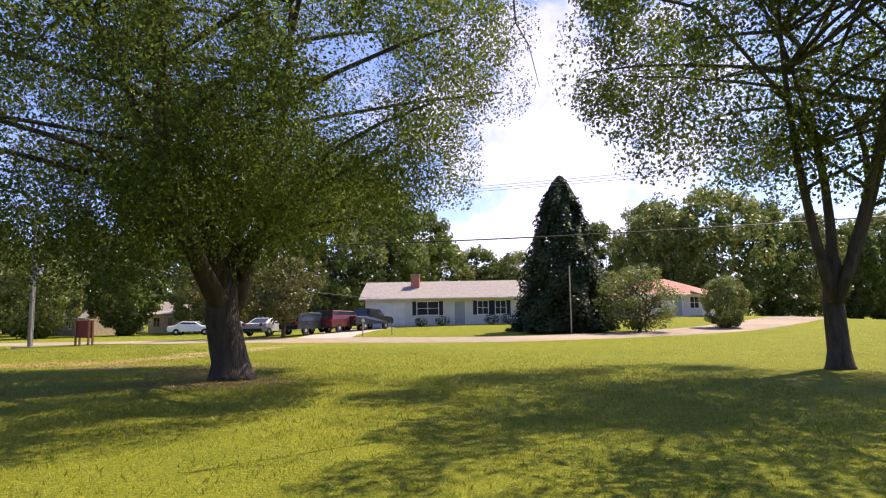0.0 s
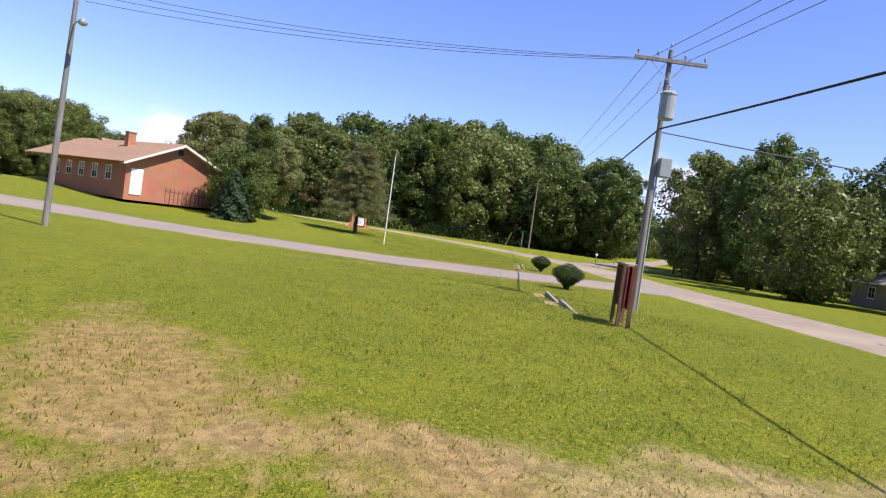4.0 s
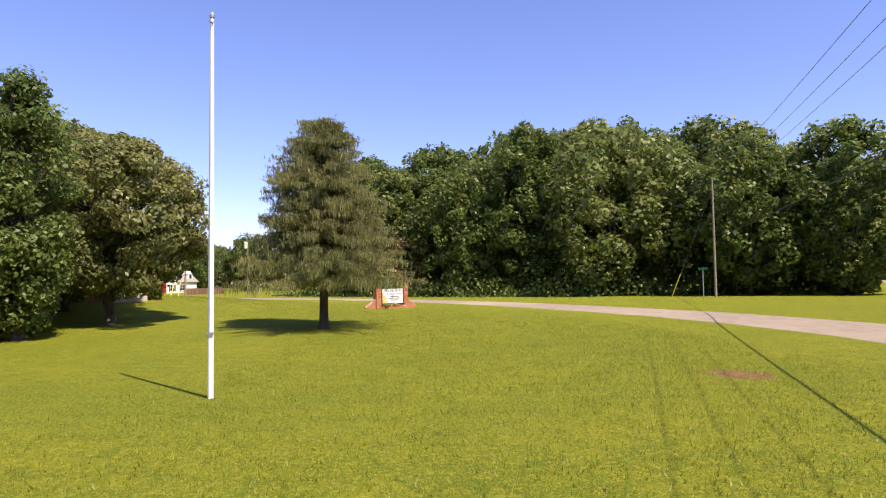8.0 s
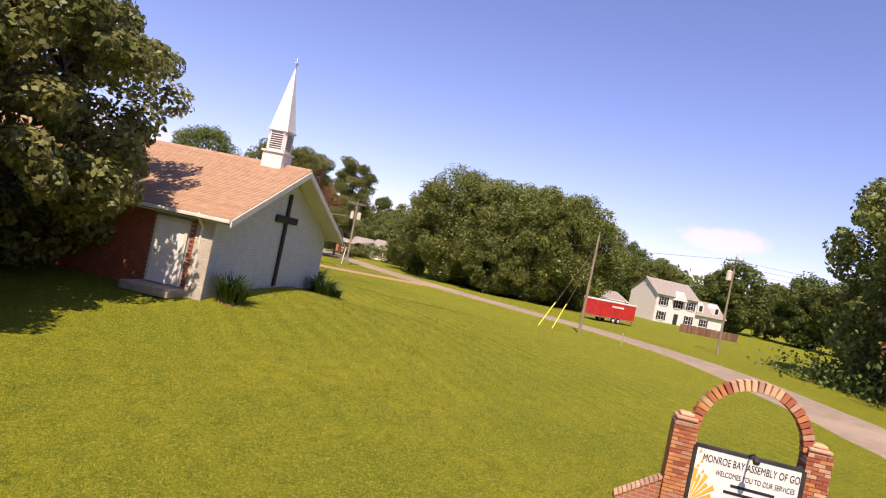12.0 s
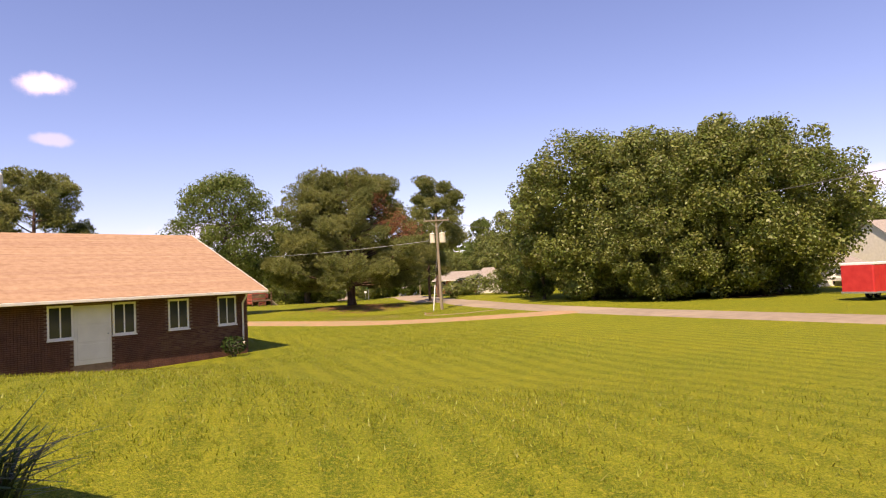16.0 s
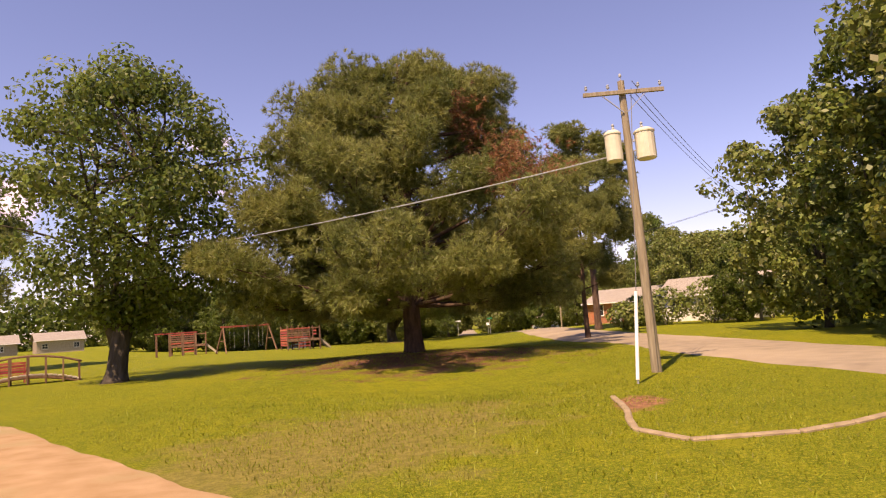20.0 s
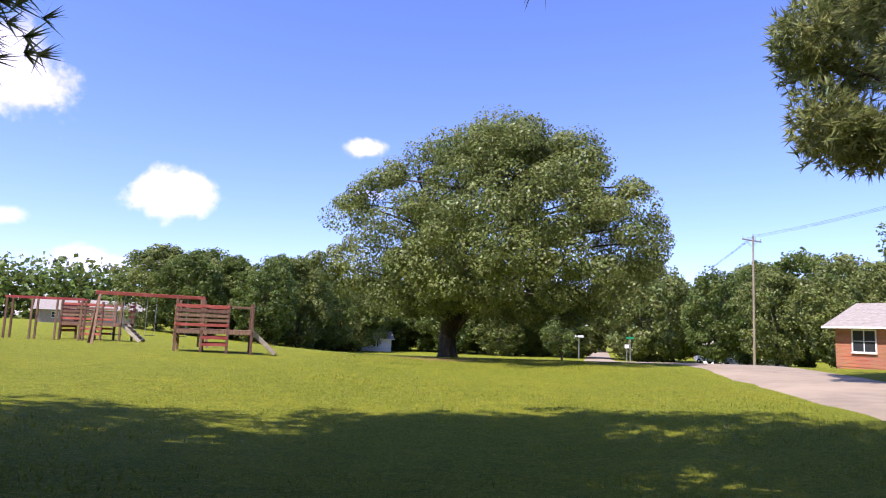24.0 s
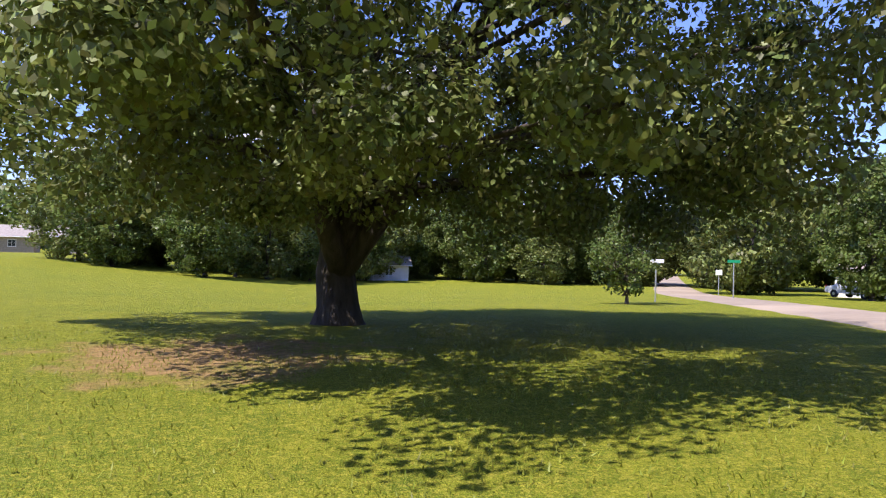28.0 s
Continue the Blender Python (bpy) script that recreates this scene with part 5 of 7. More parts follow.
for s in (-1, 1):
    part("pillar_cap", Mesh().box(s * 1.15 - 0.2, s * 1.15 + 0.2, -0.2, 0.2, 1.79, 1.86, bevel=0.02), M_PBRICK, sign, "pale brick cap")
    part("pillar_cap", Mesh().box(s * 1.15 - 0.13, s * 1.15 + 0.13, -0.13, 0.13, 1.86, 1.93, bevel=0.02), M_PBRICK, sign)
    wing_m = Mesh().prism([(s * 1.36, -0.15), (s * 2.15, -0.15), (s * 2.15, 0.08), (s * 1.36, 0.62)], -0.12, 0.12)
    part("wing_wall", wing_m, M_FARBRICK, sign, "sloping brick wing wall")
    for k in range(11):
        x0, x1 = 1.37 + 0.073 * k, 1.37 + 0.073 * k + 0.06
        z0 = 0.62 - (x0 - 1.36) * 0.683
        cap = Mesh().add([(s * x0, -0.14, z0), (s * x1, -0.14, z0 - 0.041), (s * x1, 0.14, z0 - 0.041), (s * x0, 0.14, z0), (s * x0, -0.14, z0 + 0.05), (s * x1, -0.14, z0 + 0.009), (s * x1, 0.14, z0 + 0.009), (s * x0, 0.14, z0 + 0.05)],
                [(0, 3, 2, 1), (4, 5, 6, 7), (0, 1, 5, 4), (2, 3, 7, 6), (0, 4, 7, 3), (1, 2, 6, 5)])
        part("coping_brick", cap, M_PBRICK, sign)
    part("dark_post", Mesh().box(s * 0.93 - 0.03, s * 0.93 + 0.03, -0.27, -0.21, 0.2, 1.42), M_DARK, sign)
for k in range(27):
    a = math.pi * (k + 0.5) / 27
    bm_ = pose(0.97 * math.cos(a), 0, 1.72 + 0.97 * math.sin(a), 0, -math.degrees(a) + 90, 0)
    part("arch_brick", Mesh().box(-0.045, 0.045, -0.11, 0.11, -0.09, 0.11, bevel=0.006), M_PBRICK if k % 5 == 2 or 9 < k < 17 else M_BRICK, sign, m=bm_)
board = part("board", Mesh().box(-0.9, 0.9, -0.24, -0.14, 0.36, 1.4, bevel=0.01), M_BOARD, sign, "white printed sign board")
part("board_frame", Mesh().box(-0.93, 0.93, -0.25, -0.13, 1.4, 1.45).box(-0.93, 0.93, -0.25, -0.13, 0.31, 0.36), M_DARK, board)


def lettering(text, x, z, size, parent, mat, squash=1.0):
    c = bpy.data.curves.new("lettering", "FONT")
    c.body, c.size, c.align_x, c.extrude = text, size, "CENTER", 0.002
    c.materials.append(mat)
    o3 = new("lettering", c)
    o3.parent = parent
    o3.matrix_basis = pose(x, -0.245, z, 90, 0, 0) @ Matrix.Diagonal((squash, 1, 1, 1))
    return o3


lettering("MONROE BAY ASSEMBLY OF GOD", 0.1, 1.17, 0.19, board, M_INK, 0.6)
lettering("WELCOMES YOU TO OUR SERVICES", 0.16, 0.97, 0.135, board, M_INK, 0.62)
for k, w in enumerate((0.75, 0.95, 0.6)):
    part("text_bar", Mesh().box(0.15 - w / 2, 0.15 + w / 2, -0.247, -0.24, 0.82 - 0.13 * k, 0.87 - 0.13 * k), M_INK, board)
sunburst = Mesh()
for k in range(7):
    a0, a1 = math.radians(4 + 13 * k), math.radians(13 + 13 * k)
    r = 0.62 - 0.1 * (k % 2)
    sunburst.add([(-0.88, -0.245, 0.38), (-0.88 + r * 0.75 * math.cos(a0), -0.245, 0.38 + r * math.sin(a0)), (-0.88 + r * 0.75 * math.cos(a1), -0.245, 0.38 + r * math.sin(a1))], [(0, 1, 2)])
part("leaf_print", sunburst, M_ORANGE, board, "orange autumn leaf print")
for k in range(7):
    part("leaf_print", Mesh().add([(-0.86 + 0.05 * (k % 3), -0.246, 0.75 + 0.09 * k), (-0.8 + 0.05 * (k % 3), -0.246, 0.78 + 0.09 * k), (-0.83 + 0.05 * (k % 3), -0.246, 0.84 + 0.09 * k)], [(0, 1, 2)]), M_ORANGE, board)
part("spot_lamp", Mesh().tube([(0, -0.2, 1.45), (0, -0.5, 1.55), (0, -0.62, 1.5)], 0.018, 6).lathe([(0.05, -0.06), (0.07, 0.0), (0.04, 0.06)], (0, -0.66, 1.47), 8), M_DARK, sign)
loose_bricks(bits, M_BRICK, sign, depth=0.034)
pumpkin = thing("pumpkin", MS @ pose(0.15, -0.28, 0.23), "pale pumpkin resting on the brick sill", "pumpkin")
pk = Mesh()
pk.lathe([(0.03, 0.0), (0.1, 0.01), (0.15, 0.07), (0.15, 0.12), (0.1, 0.18), (0.03, 0.19)], n=14)
pk.smooth = True
part("flesh", pk, M_PBRICK, pumpkin)
part("stalk", Mesh().tube([(0, 0, 0.18), (0.01, 0, 0.25)], 0.015, 5), M_BARK, pumpkin)
shrub("flower_clump", *local(MS, -0.75, -0.55), 0.3, 0.4, M_SHRUB, "small leafy plant before the brick sign", 33, 160, 0.07)


# ---- large trees ----
broadleaf("maple_tree", pose(-5.8, 25.0, ground_z(-5.8, 25.0), 0, -6, 0), "big maple with several dark stems and hanging leafy branches", M_MAPLE, 101, h=15, r=8.1, trunk_h=2.8, trunk_r=0.45,
          n_clump=480, per=700, leaf=0.09, clump_r=1.0, bottom=0.23, top_pow=1.5, stems=6, inner=0.38, lift=(0.9, -0.3, 0.8), flat=1.1, skew=(0.0, -1.6), sprays=((70, 42, 150, 3.6, 7.4, 5.3, 6.9), (55, 60, 165, 5.8, 8.8, 6.4, 10.5)), group="lawn maples")
slim_maple = broadleaf("maple_tree", pose(11.0, 25.0, ground_z(11, 25), 0, 0, 0), "maple with slim grey trunk and open crown", M_MAPLE, 102, h=14.2, r=7.4, trunk_h=3.0, trunk_r=0.27,
          n_clump=320, per=420, leaf=0.13, clump_r=1.1, bottom=0.36, top_pow=0.9, stems=5, inner=0.35, skew=(0.4, -2.0), lift=(-0.3, -1.0, 2.5), flat=1.0, group="lawn maples")
broadleaf("oak_tree", pose(-143.8, -67.6, ground_z(-143.8, -67.6) - 0.05, 0, 0, 0), "large spreading oak with low branches and dense leaves", M_OAK, 103, h=13.9, r=9.5, trunk_h=2.3, trunk_r=0.5,
          n_clump=470, per=560, leaf=0.165, clump_r=1.15, bottom=0.19, dome=True, stems=7, skew=(-2.1, 3.7), inner=0.3, lift=(0.0, 1.0, 0.9))
broadleaf("magnolia_tree", pose(-81.5, 33.7, ground_z(-81.5, 33.7)), "round magnolia with dense brownish green leaves", M_MAG, 104, h=9.8, r=4.4, trunk_h=1.4, trunk_r=0.24,
          n_clump=250, per=300, leaf=0.22, clump_r=0.8, bottom=0.1, top_pow=1.2, stems=4)
broadleaf("lawn_tree", pose(-117.0, -29.5, ground_z(-117, -29.5), 4, -6, 0), "leaning tree with open crown and some bare limbs", M_FOREST, 105, h=13.9, r=5.6, trunk_h=2.4, trunk_r=0.4,
          n_clump=210, per=170, leaf=0.24, clump_r=1.2, bottom=0.2, top_pow=1.0, stems=4, inner=0.4)
broadleaf("gum_tree", pose(-70.2, 36.9, ground_z(-70.2, 36.9)), "tall narrow green tree beside the brick gable", M_FOREST, 106, h=9.8, r=1.7, trunk_h=1.5, trunk_r=0.2,
          n_clump=120, per=150, leaf=0.2, clump_r=0.7, bottom=0.06, top_pow=0.7, stems=3)
broadleaf("magnolia_tree", pose(-76.3, 38.0, ground_z(-76.3, 38.0)), "round olive-green magnolia with a clear short trunk", M_MAG, 107, h=8.6, r=3.7, trunk_h=1.8, trunk_r=0.2,
          n_clump=230, per=260, leaf=0.2, clump_r=0.75, bottom=0.17, top_pow=1.15, stems=4)
broadleaf("garden_tree", pose(-69.4, 35.4, ground_z(-69.4, 35.4)), "full dark green tree in the church garden", M_FOREST, 114, h=6.7, r=2.7, trunk_h=0.9, trunk_r=0.14,
          n_clump=150, per=150, leaf=0.18, clump_r=0.7, bottom=0.06, top_pow=1.0, stems=3)
broadleaf("young_tree", pose(-158, -82.5, ground_z(-158, -82.5)), "young bushy tree near the roadside", M_FOREST, 108, h=5.2, r=1.7, trunk_h=0.7, trunk_r=0.08,
          n_clump=45, per=110, leaf=0.18, clump_r=0.6, bottom=0.12, stems=3)
broadleaf("yard_tree", pose(-11.4, 54.6, ground_z(-11.4, 54.6)), "yellowing small tree in the house yard", M_YEL, 109, h=5.6, r=3.0, trunk_h=1.2, trunk_r=0.12,
          n_clump=80, per=110, leaf=0.2, clump_r=0.75, bottom=0.24, stems=4, group="yard trees")
broadleaf("yard_tree", pose(-16.2, 56.0, ground_z(-16.2, 56)), "yellowing small tree in the house yard", M_YEL, 110, h=5.2, r=2.4, trunk_h=1.4, trunk_r=0.1,
          n_clump=60, per=100, leaf=0.2, clump_r=0.7, bottom=0.28, stems=4, group="yard trees")
broadleaf("flowering_bush", pose(13.8, 51.2, ground_z(13.8, 51.2)), "tall rounded bush with pale tips beside the road", M_OAK, 111, h=4.4, r=2.5, trunk_h=0.4, trunk_r=0.1,
          n_clump=90, per=110, leaf=0.16, clump_r=0.7, bottom=0.08, stems=5, category="bush")
broadleaf("rusty_tree", pose(-126.0, 54.0, ground_z(-126, 54)), "thin tree with rusty fading leaves at the wood's edge", M_RUST, 112, h=7.5, r=4.6, trunk_h=2.0, trunk_r=0.1,
          n_clump=44, per=44, leaf=0.3, clump_r=0.9, bottom=0.3, stems=4)
broadleaf("bare_tree", pose(-69.5, 86.5, ground_z(-69.5, 86.5)), "thinning tree with pale bare limbs", M_RUST, 113, h=7.0, r=2.6, trunk_h=1.4, trunk_r=0.12,
          n_clump=50, per=16, leaf=0.2, clump_r=0.8, bottom=0.3, stems=6)


def pine_tree(name, m, label, seed, h, r, n_clump, shoots, needles, dead=True, trunk_r=0.42, low=0.2, reach=0.26, width=0.013, size=0.72, shape=2.2, sway=(0, 0)):
    """A broad pine: upswept limbs that end in round brushes of long needles."""
    rng = np.random.default_rng(seed)
    t = thing(name, m, label, "pine tree", "pines")
    wood = Mesh()
    wood.smooth = True
    wood.tube([(0, 0, -0.2), (0, 0, 0.15), (0.03, 0, 0.8), (0.1, 0.05, h * 0.35), (-0.1, 0.1, h * 0.7), (0, 0, h * 0.93)], [trunk_r * 1.5, trunk_r * 1.2, trunk_r, trunk_r * 0.85, trunk_r * 0.45, 0.05], 12)
    c, limbs = [], max(6, n_clump // 12)
    for i in range(limbs):
        # a limb leaves the trunk, rises outward, and carries brushes on its outer half
        k = (i + rng.uniform(0, 1)) / limbs
        z = h * (low + (0.97 - low) * k)
        a = i * 2.4 + rng.normal(0, 0.25)
        prof = 0.95 + 0.1 * k if k < 0.25 else 1.0 - 0.58 * ((k - 0.25) / 0.75) ** shape
        out_r = r * prof * rng.uniform(0.72, 1.06)
        foot = Vector((0, 0, max(h * low * 0.9, z - 0.42 * out_r)))
        tip = Vector((math.cos(a) * out_r, math.sin(a) * out_r, z + rng.uniform(-0.25, 0.35)))
        tip += Vector((*sway, 0)) * min(1.0, max(0.0, (z / h - 0.3) / 0.35))
        line = bow(foot, tip, -0.06, rng, 7)
        wood.tube(line, [trunk_r * 0.24 * (1 - 0.12 * j) + 0.012 for j in range(8)], 6, False)
        for j in range(n_clump // limbs + 1):
            f = rng.uniform(0.52, 1.04) if j else 1.0
            q = foot.lerp(tip, f) + Vector((0, 0, -0.06 * out_r * 4 * f * (1 - f) * 0.5))
            side = rng.normal(0, 0.34 + 0.16 * f * out_r * 0.45)
            q = q + Vector((-math.sin(a) * side, math.cos(a) * side, rng.uniform(-0.35, 0.55)))
            c.append(q)
            if abs(side) > 0.5:
                wood.tube(bow(foot.lerp(tip, f * 0.8), q, 0.05, rng, 3), [0.028, 0.022, 0.016, 0.01], 4, False)
    c = np.array([tuple(q) for q in c])
    part("trunk", wood, M_PBARK, t)
    pts, out = clump_points(c, size * rng.uniform(0.65, 1.3, len(c)), shoots, rng, 0.72)
    keep = np.ones(len(pts), bool)
    if dead:
        px, py = pts[:, 0] - 0.6 * sway[0], pts[:, 1] - 0.6 * sway[1]
        keep = ~((np.abs(np.arctan2(py, px) - 2.05) < 0.4) & (pts[:, 2] > h * 0.46) & (pts[:, 2] < h * 0.8) & (np.hypot(px, py) > r * 0.36))
        brown = pts[~keep]
        if len(brown):
            part("dead_branch", tuft_mesh("dead_branch", brown[::2], out[~keep][::2] + np.array([0, 0, -0.6]), 0.26, M_DEAD, rng, needles // 2 + 2, 0.014), M_DEAD, t, "rust-brown dead branch")
    keep &= pts[:, 2] > 1.7
    part("needle_foliage", tuft_mesh("needle_foliage", pts[keep], out[keep] + np.array([0, 0, 0.25]), reach, M_PINE, rng, needles, width), M_PINE, t)
    return t


pine_tree("pine_tree", pose(-129.6, -25.6, ground_z(-129.6, -25.6)), "big spreading pine with long needles and a dead branch", 201, 15.1, 9.0, 950, 66, 15, low=0.16, reach=0.29, width=0.017, size=0.9, sway=(-2.0, -4.0))
pine_tree("pine_tree", pose(-154, -43, ground_z(-154, -43)), "tall open pine beside the road", 202, 18.5, 4.6, 230, 64, 8, False, 0.3, 0.42, 0.36, 0.034, 0.95, 3.0)
pine_tree("pine_tree", pose(-145.2, -33.0, ground_z(-145.2, -33.0)), "smaller pine beside the road", 204, 9.6, 3.0, 120, 64, 16, False, 0.17, 0.36, 0.24, 0.012, 0.65)
pine_tree("pine_tree", pose(-103, -56, ground_z(-103, -56)), "dark tall pine beyond the shelter", 203, 18.5, 6.4, 330, 60, 8, False, 0.35, 0.3, 0.36, 0.034, 1.05)


def spruce_tree(x, y, h, r, seed, label):
    """A spruce whose branches carry curtains of hanging twigs."""
    rng = np.random.default_rng(seed)
    t = thing("spruce_tree", pose(x, y, ground_z(x, y)), label, "spruce")
    wood = Mesh()
    wood.smooth = True
    wood.tube([(0, 0, -0.2), (0, 0, 0.1), (0, 0, 0.6), (0, 0, h * 0.5), (0, 0, h * 0.98)], [0.32, 0.24, 0.2, 0.13, 0.02], 10)
    P, L, D = [], [], []
    for i in range(520):
        z = 2.2 + (h - 2.7) * rng.uniform(0, 1) ** 1.1
        k = (z - 1.0) / (h - 1.0)
        reach = r * (1 - k) ** 0.56 * rng.uniform(0.62, 1.1) * (1 + 0.1 * math.sin(11 * k)) + 0.1
        a = rng.uniform(0, 6.283)
        d = np.array([math.cos(a), math.sin(a), 0])
        start, mid, tip = np.array([0, 0, z + 0.25]), d * reach * 0.55 + [0, 0, z - 0.02 * reach], d * reach + [0, 0, z - 0.1 * reach + 0.18]
        if i % 2 == 0:
            wood.tube([start, mid, tip], [0.035, 0.022, 0.008], 4, False)
        n = int(22 + reach * 44)
        s = rng.uniform(0.12, 1.0, n)[:, None]
        q = (1 - s) ** 2 * start + 2 * s * (1 - s) * mid + s * s * tip + rng.normal(0, 1, (n, 3)) * np.array([0.13, 0.13, 0.05])
        P.append(q)
        L.append(rng.uniform(0.1, 0.45, n) * (0.5 + 0.5 * (1 - k)))
        D.append(np.tile(d, (n, 1)))
    part("trunk", wood, M_BARK, t)
    P, L, D = np.concatenate(P), np.concatenate(L), np.concatenate(D)
    n = len(P)
    down = np.stack([rng.normal(0, 0.16, n), rng.normal(0, 0.16, n), -np.ones(n)], 1)
    side = np.cross(down, rng.normal(size=(n, 3)))
    side /= np.linalg.norm(side, axis=1)[:, None]
    w = 0.014
    v = np.stack([P - side * w * 0.6, P + side * w * 0.6, P + down * L[:, None] * 0.6 + side * w, P + down * L[:, None], P + down * L[:, None] * 0.6 - side * w], 1).reshape(-1, 3)
    part("drooping_foliage", raw_mesh("drooping_foliage", v, np.arange(5 * n).reshape(-1, 5), M_SPRUCE), M_SPRUCE, t)
    part("needle_foliage", tuft_mesh("needle_foliage", P[::2], D[::2] + np.array([0, 0, 0.2]), 0.15, M_SPRUCE, rng, 6, 0.012), M_SPRUCE, t)
    return t


spruce_tree(-73.9, 47.9, 9.9, 4.2, 301, "weeping spruce with drooping olive-brown twigs on the lawn")


def cedar(x, y, h, r, seed, label, n=16000):
    rng = np.random.default_rng(seed)
    t = thing("cedar_tree", pose(x, y, ground_z(x, y)), label, "conifer")
    part("trunk", Mesh().tube([(0, 0, -0.2), (0, 0, h * 0.5), (0, 0, h * 0.95)], [0.28, 0.16, 0.02], 9), M_BARK, t)
    k = rng.uniform(0, 1, n) ** 1.4
    a = rng.uniform(0, 6.283, n)
    lump = 1 + 0.14 * np.sin(5 * a + 14 * k) + 0.1 * np.sin(9 * a - 22 * k)
    rad = r * (1 - k) ** 0.62 * np.sqrt(rng.uniform(0.45, 1, n)) * lump + 0.05
    p = np.stack([np.cos(a) * rad, np.sin(a) * rad, 0.1 + (h - 0.1) * k], 1)
    out = np.stack([np.cos(a), np.sin(a), np.full(n, 0.6)], 1)
    part("foliage", leaf_mesh("foliage", p, out, 0.3, M_DARKCON, rng, -0.5), M_DARKCON, t)
    return t


cedar(9.2, 54.0, 11.4, 3.6, 302, "big dark conical cedar in front of the white house", 30000)
cedar(-64.5, 35.0, 4.2, 1.6, 303, "dark conical evergreen by the brick gable", 5000)

# tree groups that stand apart from the woods
for i, (x, y, h, k, w) in enumerate([(-147, -7.0, 16.0, 0, 1.1), (-146.5, 1.0, 15, 1, 1.1), (-149.5, 5.5, 15, 2, 1.1), (-155, 7.5, 15, 0, 1.1), (-155, -3, 16, 1, 1.25), (-160, 2, 15.5, 0, 1.25), (-149, -4, 14, 2, 1.2), (-144.5, 3.0, 9.0, 2, 1.15)]):
    forest_tree(x, y, h, k, "broad dense oak in a roadside group", "roadside oaks", 70 * i, w, "roadside_oak", OAKS)
forest_tree(-146.5, -13.5, 13.5, 3, "slim taller tree beside the roadside oaks", "roadside oaks", 20, 1.0, "roadside_oak")
forest_tree(-151, -20, 12.0, 5, "green tree beyond the roadside oaks", "roadside oaks", 90, 1.0, "roadside_oak")
for i, (x, y, h, k) in enumerate([(-61, 82, 13, 5), (-51, 79, 12, 3), (-56, 86, 15, 1), (-43, 76, 9, 4), (-72, 95, 14, 5), (-80, 100, 15, 0), (-37, 84, 12, 2), (-30, 92, 13, 5), (-47, 92, 15, 1)]):
    forest_tree(x, y, h, k, "green tree in the yards across the road", "yard trees across the road", 50 * i)
for i, (x, y, h, k) in enumerate([(-14, 92, 19, 5), (-9, 98, 21, 1), (-3, 104, 18, 0), (7, 116, 13, 2), (14, 118, 12, 4), (1, 112, 14, 5), (31, 98, 16, 5), (40, 98, 18, 4), (49, 101, 17, 1), (36, 108, 19, 0), (57, 104, 16, 5), (66, 108, 15, 2), (25, 104, 15, 3), (74, 112, 17, 4), (84, 118, 17, 5), (94, 122, 16, 0),
                                  (-22, 96, 14, 4), (-28, 84, 9, 5), (-40, 108, 14, 1), (-50, 112, 15, 5), (-60, 112, 15, 0), (-34, 118, 15, 2), (22, 56, 3.8, 4)]):
    forest_tree(x, y, h, k, "tall green tree behind the houses", "trees behind the houses", 40 * i)
for i, (x, y, h, k) in enumerate([(-174, -50, 9, 4), (-178, -58, 11, 5), (-160, -33, 6, 2), (-183, -95, 11, 0), (-182, -84, 9.5, 5), (-177, -70, 8.5, 4), (-191, -100, 12, 1), (-187, -86, 12, 2), (-173, -63, 7, 5), (-188, -72, 16, 3), (-184, -112, 14, 4), (-172, -30, 12, 0), (-182, -44, 13, 1), (-168, -22, 9, 4), (-178, -18, 12, 5)]):
    forest_tree(x, y, h, k, "green tree beside the houses across the road", "trees across the road", 33 * i)
grove([(-116, -121), (-126, -138), (-138, -168), (-160, -174), (-180, -152)], 3, 6, 7, 11.5, "green tree along the far edge of the field", "field edge trees", wide=1.15)
grove([(-58, -50), (-64, -72), (-72, -98)], 2, 8, 8, 14, "green tree along the far edge of the field", "field edge trees", wide=1.2)
grove([(-52, 0), (-66, -26), (-80, -50)], 2, 7, 8, 15, "green tree behind the church", "trees behind the church", wide=1.15)
grove([(-196, 60), (-215, 40), (-225, 10), (-222, -20), (-212, -50), (-205, -80), (-205, -120), (-180, -150)], 2, 9, 9, 14, "tall tree in the distant tree line", "distant trees", wide=1.2)
grove([(-160, 64), (-170, 50), (-180, 44)], 2, 8, 7, 12, "green tree beyond the bend of the road", "trees beyond the bend", wide=1.15)
grove([(40, -10), (60, 30), (110, 70)], 2, 10, 9, 13, "tree at the back of the lawn", "back lawn trees", wide=1.2)
grove([(-30, -10), (0, -25), (40, -20)], 2, 10, 9, 13, "tree at the back of the lawn", "back lawn trees", wide=1.2)


def far_woods(name, a, b, h, n, seed, label, leaf=3.0):
    """A distant wooded ridge."""
    rng = np.random.default_rng(seed)
    s = rng.uniform(0, 1, n)
    p = np.stack([a[0] + (b[0] - a[0]) * s, a[1] + (b[1] - a[1]) * s, np.zeros(n)], 1) + np.stack([rng.normal(0, 6, n), rng.normal(0, 6, n), np.zeros(n)], 1)
    top = h * (0.75 + 0.12 * np.sin(s * 40 + seed) + 0.1 * np.sin(s * 97) + 0.05 * np.sin(s * 230))
    p[:, 2] = -3 + rng.uniform(0, 1, n) ** 0.8 * (top + 3)
    structure(name, leaf_mesh(name, p, rng.normal(size=(n, 3)), leaf, M_FOREST, rng), None, label, kind="stuff")


far_woods("far_woods", (-20, -260), (-190, -250), 22, 15000, 401, "distant dark wooded ridge", 2.2)
far_woods("far_woods", (-190, -250), (-330, -140), 20, 6000, 402, "distant woods beyond the junction", 3.2)
far_woods("far_woods", (-330, -140), (-330, 120), 19, 7000, 403, "distant woods behind the houses", 3.2)
